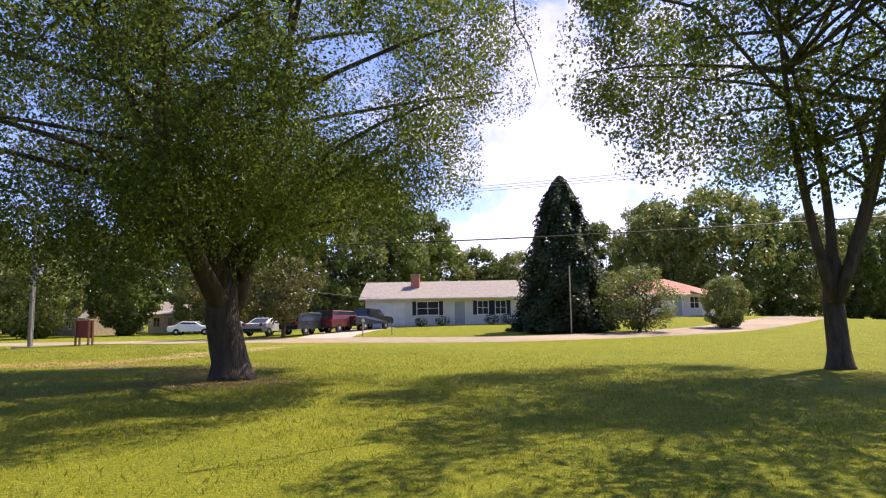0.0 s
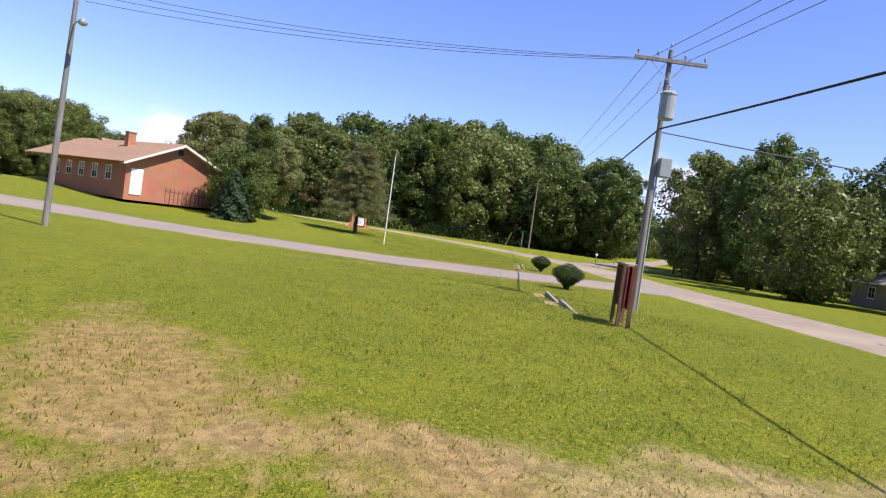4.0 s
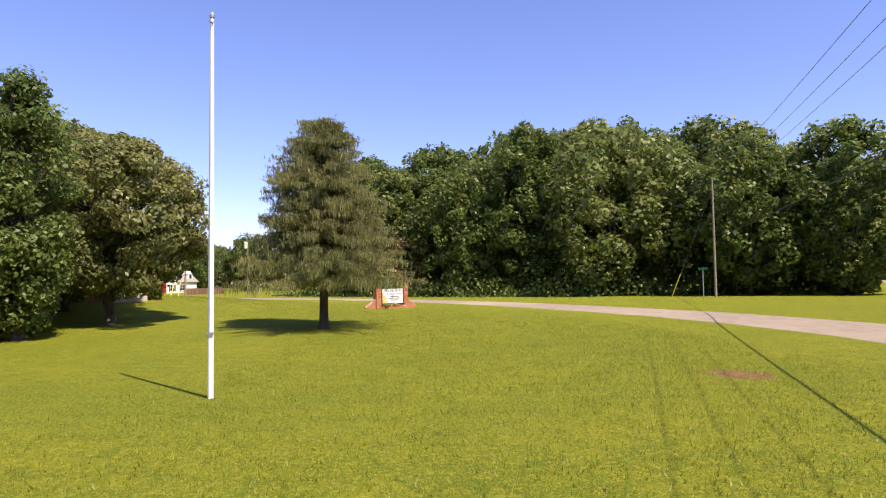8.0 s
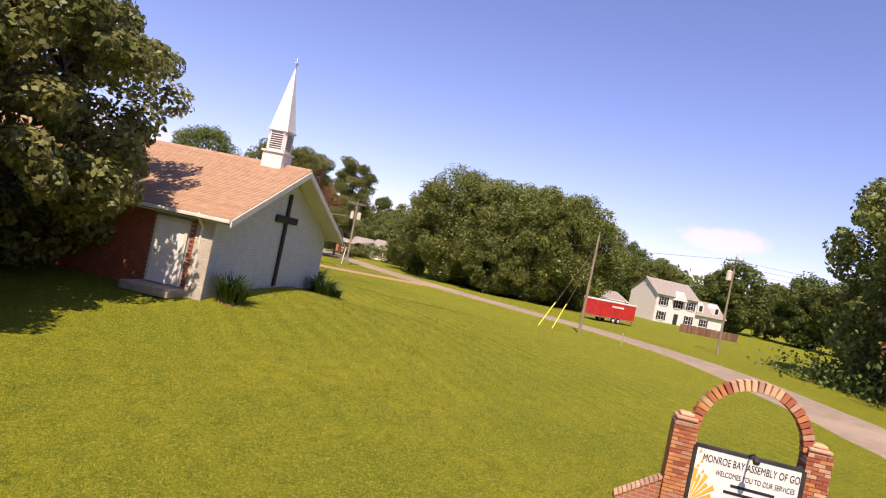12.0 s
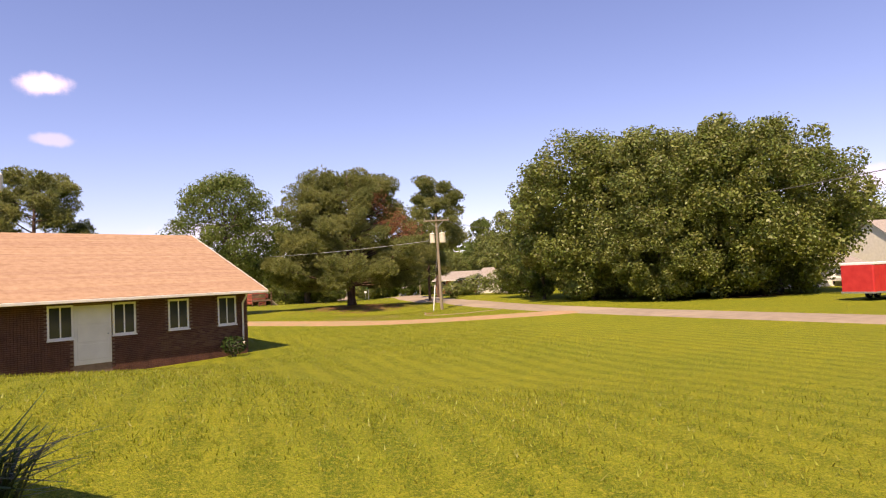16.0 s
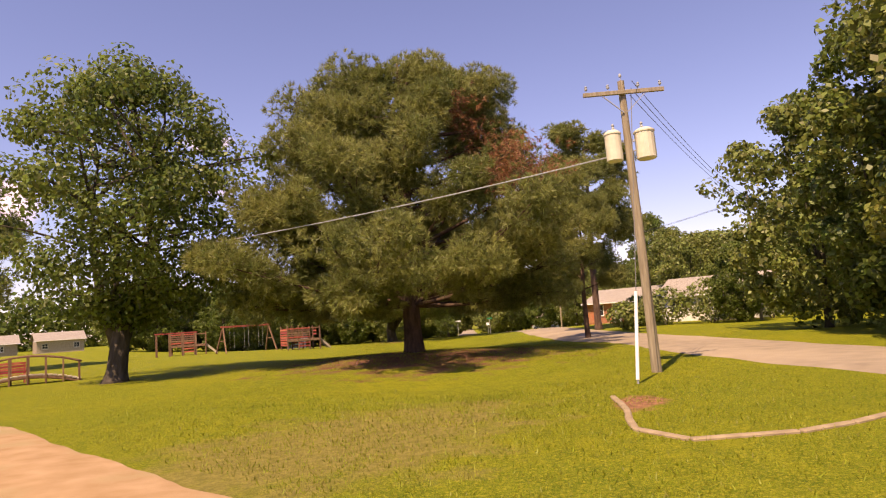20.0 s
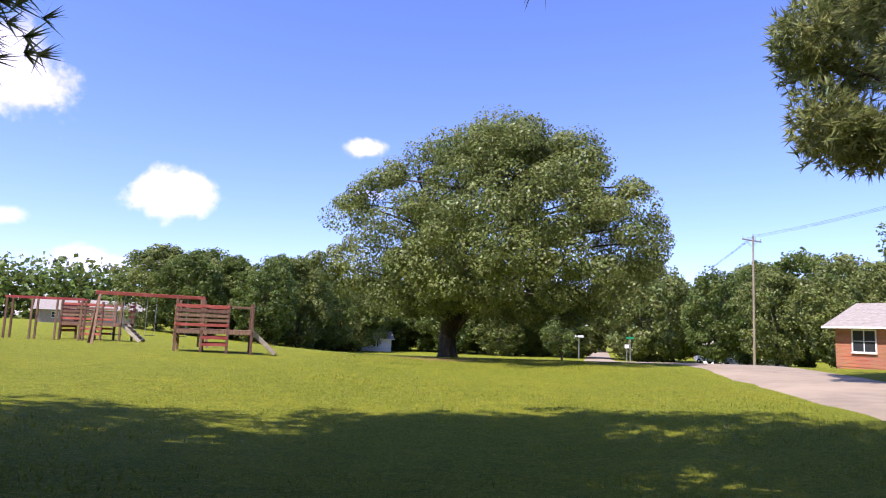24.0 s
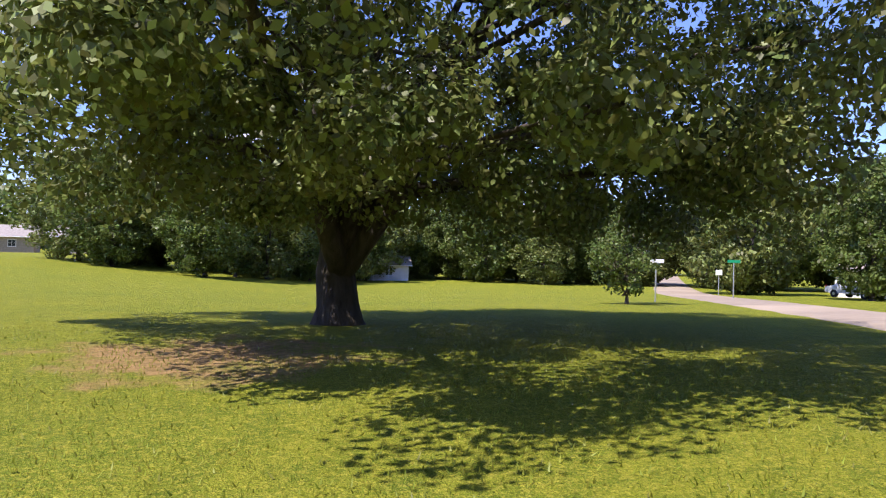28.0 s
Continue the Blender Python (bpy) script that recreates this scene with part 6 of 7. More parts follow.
far_woods("far_woods", (-330, 120), (-180, 330), 20, 6000, 404, "distant woods along the side road", 3.2)
far_woods("far_woods", (-180, 330), (160, 220), 22, 8000, 405, "distant woods behind the ranch houses", 3.2)
far_woods("far_woods", (160, 220), (190, -120), 20, 6000, 406, "distant woods", 3.2)
far_woods("far_woods", (190, -120), (-20, -260), 20, 6000, 407, "distant woods", 3.2)

# ---- shrubs on the verge ----
shrub("clipped_shrub", -43.2, 53.2, 0.62, 1.0, M_SHRUB, "small round clipped evergreen by the culvert", 51, 9000, 0.05, 0.06, "clipped shrubs", taper=0.62)
shrub("clipped_shrub", -31.0, 47.6, 0.68, 1.1, M_SHRUB, "small round clipped evergreen by the culvert", 52, 9000, 0.05, 0.06, "clipped shrubs", taper=0.62)
for i, (x, y, r, h) in enumerate([(-1.5, 64.2, 0.6, 0.8), (0.4, 64.2, 0.7, 0.9), (4.8, 64.2, 0.7, 0.9), (6.3, 64.2, 0.7, 1.0), (7.7, 64.2, 0.6, 0.8)]):
    shrub("foundation_shrub", x, y, r, h, M_SHRUB, "low shrub at the foot of the white house", 60 + i, 380, 0.12, 0.05, "foundation shrubs")
for i, (x, y, r, h) in enumerate([(-160, -36, 2.4, 3.6), (-164, -38, 2.2, 3.2), (-158.5, -39.5, 2.2, 3.2), (-165.5, -34.8, 2.2, 3.4), (-159.5, -43.5, 2.0, 2.8), (-157.5, -41, 1.4, 1.6), (-152.5, -37.5, 1.5, 2.2), (-147, -9, 2.2, 3.6), (-144, -6, 1.8, 2.6), (-150, -10, 2.2, 3.0)]):
    shrub("yard_shrub", x, y, r, h, M_OAK, "large loose shrub in a roadside yard", 70 + i, 1200, 0.3, 0.1, "yard shrubs")
shrub("crape_myrtle", *local(MW, 3.9, -0.9), 0.9, 2.6, M_RUST, "reddish crape myrtle against the brick gable", 78, 900, 0.12, 0.4)
shrub("evergreen_shrub", *local(MW, 5.6, -2.2), 1.1, 2.8, M_DARKCON, "dark evergreen shrub by the brick gable", 79, 2200, 0.16, 0.05)

twig = [Vector(v) for v in ((1.13, 17.10, 7.31), (1.16, 17.00, 6.29), (1.34, 16.87, 5.86), (1.47, 16.75, 5.12))]
inv = slim_maple.matrix_world.inverted()
fork = [inv @ twig[1], inv @ (twig[1] + Vector((-0.15, 0.02, -0.18)))]
part("bare_twig", Mesh().tube([inv @ v for v in twig], [0.02, 0.014, 0.01, 0.004], 5).tube(fork, [0.009, 0.003], 4), M_BARK, slim_maple)
part("twig_branch", Mesh().tube([(0, 0, 6.5), inv @ ((twig[0] + slim_maple.matrix_world @ Vector((0, 0, 8.5))) / 2 + Vector((0, 0, 0.6))), inv @ twig[0]], [0.07, 0.04, 0.02], 6), M_BARK, slim_maple)


# ---- houses ----
def ranch_house(name, m, w, d, eave, ridge, wall, roof_mat, label, windows, door_x=None, garage=None, chimney=None, porch=None, hip=False, category="house", group="houses", shutters=None, oh=0.5):
    """A one-storey house: front wall on y = 0 facing -y, ridge along x."""
    h = thing(name, m, label, category, group)
    part("wall", Mesh().box(-w / 2, w / 2, 0, 0.2, -0.5, eave), wall, h, "front wall")
    part("wall", Mesh().box(-w / 2, w / 2, d - 0.2, d, -0.5, eave), wall, h)
    for s in (-1, 1):
        ends = [(0, -0.5), (d, -0.5), (d, eave)] + ([] if hip else [(d / 2, ridge - 0.1)]) + [(0, eave)]
        part("gable_wall", Mesh().prism(ends, -0.1, 0.1, pose(s * (w / 2 - 0.1), 0, 0, 0, 0, 90)), wall, h)
    siding = Mesh()
    for k in range(int(eave / 0.2)):
        siding.box(-w / 2 - 0.01, w / 2 + 0.01, -0.018, 0.0, k * 0.2, k * 0.2 + 0.185)
    part("siding", siding, wall, h, "lap boards")["kind"] = "stuff"
    roof = Mesh()
    inset = d / 2 if hip else 0
    e = eave - 0.08
    roof_slope(roof, (-w / 2 - oh, -oh, e), (w / 2 + oh, -oh, e), (w / 2 + oh - inset - (oh if hip else 0), d / 2, ridge), (-w / 2 - oh + inset + (oh if hip else 0), d / 2, ridge), 0.25)
    roof_slope(roof, (-w / 2 - oh, d + oh, e), (w / 2 + oh, d + oh, e), (w / 2 + oh - inset - (oh if hip else 0), d / 2, ridge), (-w / 2 - oh + inset + (oh if hip else 0), d / 2, ridge), 0.25)
    if hip:
        for s in (-1, 1):
            roof_slope(roof, (s * (w / 2 + oh), -oh, e), (s * (w / 2 + oh), d + oh, e), (s * (w / 2 - d / 2), d / 2 + 0.01, ridge), (s * (w / 2 - d / 2), d / 2 - 0.01, ridge), 0.25)
    part("roof", roof, roof_mat, h)
    part("gutter", Mesh().box(-w / 2 - oh, w / 2 + oh, -oh - 0.1, -oh, e - 0.12, e, bevel=0.012), M_WHITE, h)
    part("soffit", Mesh().box(-w / 2 - oh, w / 2 + oh, -oh, 0, e - 0.1, e - 0.06), M_WHITE, h)
    for x, z, ww, hh in windows:
        window_unit(h, "window", pose(x, -0.03, z), ww, hh, M_WHITE, shutters)
    if door_x is not None:
        dr = part("door", Mesh().box(door_x - 0.47, door_x + 0.47, -0.06, -0.02, 0.05, 2.1, bevel=0.01), M_CANG, h, "grey front door")
        part("door_frame", Mesh().box(door_x - 0.57, door_x - 0.47, -0.08, -0.01, 0.05, 2.2).box(door_x + 0.47, door_x + 0.57, -0.08, -0.01, 0.05, 2.2).box(door_x - 0.47, door_x + 0.47, -0.08, -0.01, 2.1, 2.2), M_WHITE, dr)
        part("step", Mesh().box(door_x - 0.9, door_x + 0.9, -1.0, -0.1, -0.5, 0.0, bevel=0.02), M_CONC, h)
    if garage:
        g = part("garage_door", Mesh().box(garage - 1.3, garage + 1.3, -0.06, -0.02, 0.0, 2.1), M_WHITE, h, "white panelled garage door")
        for r in range(4):
            for c in range(4):
                part("panel", Mesh().box(garage - 1.22 + 0.62 * c, garage - 1.22 + 0.62 * c + 0.54, -0.075, -0.06, 0.08 + 0.52 * r, 0.5 + 0.52 * r, bevel=0.01), M_WHITE, g)
    if chimney:
        c = part("chimney", Mesh().box(chimney[0] - 0.4, chimney[0] + 0.4, chimney[1] - 0.35, chimney[1] + 0.35, eave, ridge + 0.55, bevel=0.01), M_FARBRICK, h, "red brick chimney")
        part("cap", Mesh().box(chimney[0] - 0.46, chimney[0] + 0.46, chimney[1] - 0.41, chimney[1] + 0.41, ridge + 0.55, ridge + 0.63), M_CONC, c)
    if porch:
        x0, x1, dep = porch
        pr = part("porch_roof", Mesh().add([(x0, 0, eave + 0.35), (x1, 0, eave + 0.35), (x1, -dep, eave - 0.15), (x0, -dep, eave - 0.15), (x0, 0, eave + 0.2), (x1, 0, eave + 0.2), (x1, -dep, eave - 0.3), (x0, -dep, eave - 0.3)],
                                           [(0, 3, 2, 1), (4, 5, 6, 7), (0, 1, 5, 4), (2, 3, 7, 6), (1, 2, 6, 5), (3, 0, 4, 7)]), roof_mat, h)
        for k in range(4):
            x = x0 + 0.1 + (x1 - x0 - 0.2) * k / 3
            part("porch_post", Mesh().box(x - 0.06, x + 0.06, -dep + 0.1, -dep + 0.22, -0.5, eave - 0.2, bevel=0.008), M_WHITE, h)
        part("porch_floor", Mesh().box(x0, x1, -dep, 0, -0.5, 0.05), M_CONC, h)
        rail = Mesh().box(x0, x1, -dep + 0.13, -dep + 0.19, 0.85, 0.92)
        for k in range(int((x1 - x0) / 0.25)):
            rail.box(x0 + 0.25 * k, x0 + 0.25 * k + 0.04, -dep + 0.14, -dep + 0.18, 0.05, 0.85)
        part("porch_rail", rail, M_WHITE, h)
    return h


hz = ground_z(1.6, 65.5)
ranch_house("ranch_house", pose(1.7, 65.3, hz, 0, 0, -3), 16.6, 7.6, 2.55, 4.15, M_VINYL, M_GSHINGLE, "long white ranch house with black shutters and garage",
            [(-2.6, 0.95, 1.9, 1.15), (2.4, 0.95, 0.9, 1.15), (4.0, 0.95, 0.9, 1.15), (6.9, 1.0, 0.9, 1.1)], door_x=0.3, garage=-6.0, chimney=(-3.9, 2.4), shutters=M_SHUTTER)
ranch_house("porch_house", pose(26.5, 77.5, ground_z(26.5, 77.5), 0, 0, 10), 9.0, 7.5, 2.5, 4.3, M_VINYL, M_REDROOF, "small pale house with red roof and porch", [(-2.5, 0.9, 1.0, 1.2), (2.0, 0.9, 1.0, 1.2)], door_x=0.0, porch=(1.6, 4.4, 2.2), hip=True)
ranch_house("porch_house", pose(-36.5, 95, ground_z(-36.5, 95), 0, 0, -20), 7.0, 7.0, 2.7, 4.4, M_VINYL, M_GSHINGLE, "small white house with a screened front porch", [(-2.0, 0.9, 1.0, 1.2)], door_x=0.4, porch=(-2.8, 2.8, 2.2))
ranch_house("shed_house", pose(-46, 88, ground_z(-46, 88), 0, 0, -25), 6.5, 5.0, 2.3, 3.9, M_GREYWOOD, M_GSHINGLE, "low grey shed in the yard", [(0, 0.9, 0.9, 0.9)])
ranch_house("field_house", pose(-145.5, -150, ground_z(-145.5, -150), 0, 0, 180), 13, 7, 2.5, 3.8, M_VINYL, M_GSHINGLE, "low pale house with porch beyond the field", [(-3.5, 0.9, 1.0, 1.1), (3.5, 0.9, 1.0, 1.1)], door_x=0.5, porch=(-3.5, 3.5, 2.0))
ranch_house("field_barn", pose(-101, -160, ground_z(-101, -160), 0, 0, 195), 9, 6, 2.8, 4.5, M_GREYWOOD, M_GSHINGLE, "long pale weathered building beyond the field", [(-3, 1, 1, 1), (3, 1, 1, 1)])
ranch_house("field_barn", pose(-90, -160, ground_z(-90, -160), 0, 0, 195), 6, 5, 2.6, 4.4, M_GREYWOOD, M_GSHINGLE, "weathered outbuilding beyond the field", [(0, 1, 1, 1)])
ranch_house("brick_house", pose(-167, -56, ground_z(-167, -56), 0, 0, 108), 8, 7, 2.4, 3.9, M_FARBRICK, M_GSHINGLE, "red brick house across the road", [(-2.4, 0.9, 1.2, 1.2), (2.4, 0.9, 1.2, 1.2)], door_x=0.0)
ranch_house("porch_house", pose(-165.5, -41.5, ground_z(-165.5, -41.5), 0, 0, 112), 9, 7, 2.5, 4.2, M_VINYL, M_GSHINGLE, "small white house with a porch behind tall shrubs", [(-3, 0.9, 1.1, 1.2), (0, 0.9, 1.1, 1.2)], door_x=2.2, porch=(1.0, 4.2, 2.4))
ranch_house("white_garage", pose(-191, -102, ground_z(-191, -102), 0, 0, 120), 9, 6, 2.5, 3.9, M_WHITE, M_GSHINGLE, "white garage across the junction", [(-2, 0.9, 1, 1)])
ranch_house("low_house", pose(-168.5, 4.5, ground_z(-168.5, 4.5), 0, 0, 156), 12, 6, 2.5, 3.7, M_VINYL, M_GSHINGLE, "low white house with dark roof behind the trailer", [(-4, 0.9, 1.0, 1.1), (0, 0.9, 1.0, 1.1), (4, 0.9, 1.0, 1.1)])

# two-storey house at the bend
MH = pose(-186.5, 6.5, -0.20, 0, 0, 156)
big = thing("two_storey_house", MH, "cream two-storey house with pale gable and lower wing", "house", "houses")
part("wall", Mesh().box(0, 9.5, 0, 7.0, -0.5, 5.2), M_WHITE, big)
part("gable_wall", Mesh().prism([(0, -0.4), (7.0, -0.4), (7.0, 5.2), (3.5, 7.6), (0, 5.2)], -0.05, 0.05, pose(-0.02, 0, 0, 0, 0, 90)), M_TRIM, big, "cream gable siding")
part("gable_wall", Mesh().prism([(0, -0.4), (7.0, -0.4), (7.0, 5.2), (3.5, 7.6), (0, 5.2)], -0.05, 0.05, pose(9.5, 0, 0, 0, 0, 90)), M_TRIM, big)
roof = Mesh()
roof_slope(roof, (-0.4, -0.4, 5.1), (9.9, -0.4, 5.1), (9.9, 3.5, 7.8), (-0.4, 3.5, 7.8), 0.3)
roof_slope(roof, (-0.4, 7.4, 5.1), (9.9, 7.4, 5.1), (9.9, 3.5, 7.8), (-0.4, 3.5, 7.8), 0.3)
part("roof", roof, M_GSHINGLE, big)
part("wall", Mesh().box(9.5, 17.5, 0.8, 6.4, -0.5, 2.8), M_WHITE, big, "lower wing")
roof = Mesh()
roof_slope(roof, (9.5, 0.4, 2.7), (17.9, 0.4, 2.7), (17.9, 3.6, 5.4), (9.5, 3.6, 5.4), 0.3)
roof_slope(roof, (9.5, 6.8, 2.7), (17.9, 6.8, 2.7), (17.9, 3.6, 5.4), (9.5, 3.6, 5.4), 0.3)
part("roof", roof, M_GSHINGLE, big)
for x in (11.5, 15.5):
    dm = part("dormer", Mesh().prism([(x - 0.7, 3.3), (x + 0.7, 3.3), (x + 0.7, 4.5), (x, 5.2), (x - 0.7, 4.5)], 1.0, 3.4), M_WHITE, big)
    part("pane", Mesh().box(x - 0.4, x + 0.4, 0.97, 0.99, 3.5, 4.5), M_GLASS, dm)
part("entrance_gable", Mesh().prism([(3.5, 4.6), (6.5, 4.6), (5.0, 6.2)], -0.8, 2.0), M_WHITE, big)
for x, z in ((1.6, 3.3), (8.0, 3.3), (1.6, 0.7), (8.0, 0.7), (5.0, 3.2)):
    window_unit(big, "window", pose(x, -0.03, z), 1.2, 1.4, M_WHITE, M_SHUTTER)
window_unit(big, "window", pose(12.5, 0.77, 0.8), 1.2, 1.2, M_WHITE, M_SHUTTER)
part("door", Mesh().box(4.5, 5.5, -0.06, 0.0, 0.0, 2.1, bevel=0.01), M_DARK, big)
part("gable_vent", Mesh().box(-0.1, -0.05, 3.2, 3.8, 6.3, 6.7), M_WHITE, big)
fence_b = thing("board_fence", pose(-168, 19, ground_z(-168, 19), 0, 0, 150), "weathered brown board fence before the house", "fence")
for k in range(34):
    part("board", Mesh().box(0.3 * k, 0.3 * k + 0.27, -0.015, 0.015, -0.2, 1.15 + 0.03 * (k % 3)), M_TIMBER, fence_b)
part("rail", Mesh().box(0, 10.2, 0.016, 0.06, 0.3, 0.4), M_TIMBER, fence_b)
part("rail", Mesh().box(0, 10.2, 0.016, 0.06, 0.8, 0.9), M_TIMBER, fence_b)

# red enclosed trailer
MT = pose(-147.8, 18.4, ground_z(-147.8, 18.4), 0, 0, 168)
tr = thing("enclosed_trailer", MT, "red enclosed cargo trailer parked by the road", "trailer")
part("body", Mesh().box(-3.5, 3.5, -1.1, 1.1, 0.5, 2.45, bevel=0.06), M_RED, tr)
part("roof_edge", Mesh().box(-3.5, 3.5, -1.13, 1.13, 2.4, 2.56, bevel=0.02), M_WHITE, tr, "white roof trim")
part("stripe", Mesh().box(-3.52, 3.52, -1.118, 1.118, 0.5, 0.62), M_STEEL, tr)
for k in range(15):
    part("rib", Mesh().box(-3.35 + 0.48 * k, -3.32 + 0.48 * k, -1.112, 1.112, 0.62, 2.38), M_RED, tr)
part("logo_bar", Mesh().box(-0.9, 1.2, -1.12, 1.12, 1.85, 2.05), M_WHITE, tr, "pale illegible lettering bar")
for x in (-0.45, 0.45):
    for s in (-1, 1):
        w = part("wheel", Mesh().lathe([(0.18, -0.1), (0.32, -0.1), (0.35, -0.06), (0.35, 0.06), (0.32, 0.1), (0.18, 0.1)], n=16), M_TYRE, tr, m=pose(x, s * 1.15, 0.35, 90))
        part("rim", Mesh().lathe([(0.04, -0.115), (0.19, -0.1), (0.19, 0.1), (0.04, 0.115)], n=12), M_WHITE, w)
part("hitch", Mesh().tube([(3.4, -0.6, 0.5), (4.6, 0, 0.5), (3.4, 0.6, 0.5)], 0.05, 6), M_DARK, tr)
part("jack", Mesh().tube([(4.5, 0, 0.0), (4.5, 0, 0.8)], 0.04, 6), M_DARK, tr)

# ---- cars ----
def park(x, y, yaw, paint, label, kind):
    car(pose(x, y, ground_z(x, y) + 0.03, 0, 0, yaw), paint, label, kind)


park(-10.2, 57.8, 62, M_CARDK, "dark sport utility vehicle parked on the driveway", "suv")
park(-7.9, 59.8, 60, M_CARMA, "dark maroon sport utility vehicle on the driveway", "suv")
park(-6.0, 61.6, 58, M_CARDK, "dark pickup truck parked near the garage", "pickup")
park(-13.4, 58.5, 70, M_CARSI, "dusty silver car parked under the yard tree", "sedan")
park(-20.3, 71.5, 10, M_CARSI, "silver sedan parked across the yard", "sedan")
park(-25.5, 74.5, 5, M_CARWH, "white sedan parked across the yard", "sedan")
park(-171, 7, 60, M_CARWH, "white pickup parked by the fence", "pickup")
park(-186, -100, 100, M_CARSI, "silver car near the white garage", "sedan")

# ---- signs and posts ----
MR = pose(-18.7, 41.3, ground_z(-18.7, 41.3), 0, 0, -30)
rs = thing("wooden_sign", MR, "weathered maroon sign board on four wooden legs", "sign")
for s in (-1, 1):
    part("board", Mesh().box(-0.62, 0.62, s * 0.045 - 0.02, s * 0.045 + 0.02, 0.38, 1.28, bevel=0.008), M_MAROON, rs, "maroon painted board")
    for q in (-1, 1):
        part("leg", Mesh().box(q * 0.56 - 0.045, q * 0.56 + 0.045, s * 0.11 - 0.04, s * 0.11 + 0.04, -0.2, 1.33, bevel=0.006), M_TIMBER, rs)
part("top_rail", Mesh().box(-0.6, 0.6, -0.12, 0.12, 1.28, 1.34, bevel=0.01), M_GREYWOOD, rs, "rough pale top edge")

flag = thing("flagpole", pose(-57.0, 46.5, ground_z(-57, 46.5), 0, 0, 0), "bare white metal flagpole on the lawn", "flagpole")
part("shaft", Mesh().tube([(0, 0, -0.2), (0, 0, 2.5), (0, 0, 5.0), (0, 0, 7.25)], [0.055, 0.052, 0.045, 0.035], 10), M_WHITE, flag)
part("cap", Mesh().lathe([(0.02, 7.25), (0.05, 7.28), (0.055, 7.33), (0.02, 7.38)], n=10), M_STEEL, flag)
part("pulley", Mesh().lathe([(0.01, 0), (0.04, 0.01), (0.04, 0.04), (0.01, 0.05)], (0.06, 0, 7.15), 8), M_STEEL, flag)
part("cleat", Mesh().box(0.05, 0.09, -0.06, 0.06, 1.2, 1.24), M_STEEL, flag)
part("rope", Mesh().tube([(0.08, 0, 1.22), (0.075, 0, 7.15)], 0.006, 4), M_WHITE, flag)

small_post("mailbox", -5.4, 49.6 + 3.6, 1.0, "mailbox on a wooden post by the driveway", "mailbox", "box", group="mailboxes")
small_post("fence_post", -3.4, 54.2, 0.8, "short wooden post beside the driveway", "post", group="driveway posts")
small_post("mailbox", -68.8, 74.8, 1.05, "white mailbox on a post by the junction", "mailbox", "box", head_mat=M_WHITE, group="mailboxes", yaw=40)
small_post("mailbox", -72.5, 80.0, 0.9, "dark mailbox on a post by the junction", "mailbox", "box", head_mat=M_DARK, group="mailboxes", yaw=40)
small_post("mailbox", -66.5, 79.5, 1.0, "white mailbox on a post by the junction", "mailbox", "box", head_mat=M_WHITE, group="mailboxes", yaw=40)
small_post("street_name_sign", -98.2, 80.6, 2.6, "green street name plate on a steel post", "street sign", "plate", M_STEEL, 30, group="street signs")
small_post("road_sign", -161.5, -86.5, 2.3, "white road sign seen from behind on a post", "road sign", "plate", M_STEEL, 170, M_BOARD)
small_post("street_name_sign", -172, -95.5, 2.7, "green street name plate on a steel post", "street sign", "plate", M_STEEL, 160, group="street signs")
small_post("stop_sign", -179.5, -110, 2.4, "pale sign on a post by the junction", "road sign", "square", M_STEEL, 160)
small_post("marker_post", -121.0, 34.0, 0.9, "short pale marker post by the road", "post", group="marker posts")

for i, (a, b) in enumerate([((-27.0, 44.3), (-23.7, 42.8)), ((-23.3, 42.6), (-20.0, 41.1)), ((-48.1, 54.4), (-46.4, 53.6)), ((-45.2, 52.9), (-43.7, 52.2))]):
    a3, b3 = Vector((*a, ground_z(*a))), Vector((*b, ground_z(*b)))
    t = thing("culvert_headwall", Matrix.Translation(a3), "low weathered concrete culvert headwall in the grass", "headwall", "culvert headwalls")
    d = b3 - a3
    along = pose(0, 0, 0, 0, 0, math.degrees(math.atan2(d.y, d.x)))
    n = d.length
    part("slab", Mesh().box(0, n, -0.04, 0.05, -0.25, 0.17, bevel=0.012), M_CONC, t, m=along)
    part("basin_floor", Mesh().box(-0.1, n, -0.5, -0.05, -0.25, 0.03, bevel=0.02), M_DIRT, t, "sandy silted basin floor", m=along)

# kerb round the grass island, in cast lengths
kerb_line = smooth_line([(-127.2, -8.6), (-126.2, -7.0), (-125.0, -5.4), (-125.0, -4.3), (-126.4, -3.7), (-128.6, -3.7), (-131.5, -4.3), (-134.0, -5.6)], 0.8)
kerb = structure("kerb", Mesh().beam((kerb_line[0].x, kerb_line[0].y, -0.1), (kerb_line[1].x, kerb_line[1].y, -0.1), 0.18, 0.1), M_KERB, "cracked concrete kerb round the grass island")
for a, b in zip(kerb_line, kerb_line[1:]):
    d = (b - a)
    k = new("kerb_stone", Mesh().box(0, d.length - 0.03, -0.065, 0.065, -0.14, 0.045, bevel=0.022).data("kerb_stone", M_KERB))
    k.parent = kerb
    k.matrix_basis = Matrix.Translation((a.x, a.y, ground_z(a.x, a.y))) @ pose(0, 0, 0, 0, 0, math.degrees(math.atan2(d.y, d.x)))

# ---- poles and wires ----
utility_pole("utility_pole", -24.6, 46.2, 8.65, "grey wooden utility pole with crossarm, transformer and box", 70, True, 1, True, M_POLE_GREY, can_mat=M_CANG)
utility_pole("utility_pole", -34.0, 27.3, 9.2, "leaning grey utility pole with a lamp", 60, False, 0, False, M_POLE_GREY, (0, 1.5), True)
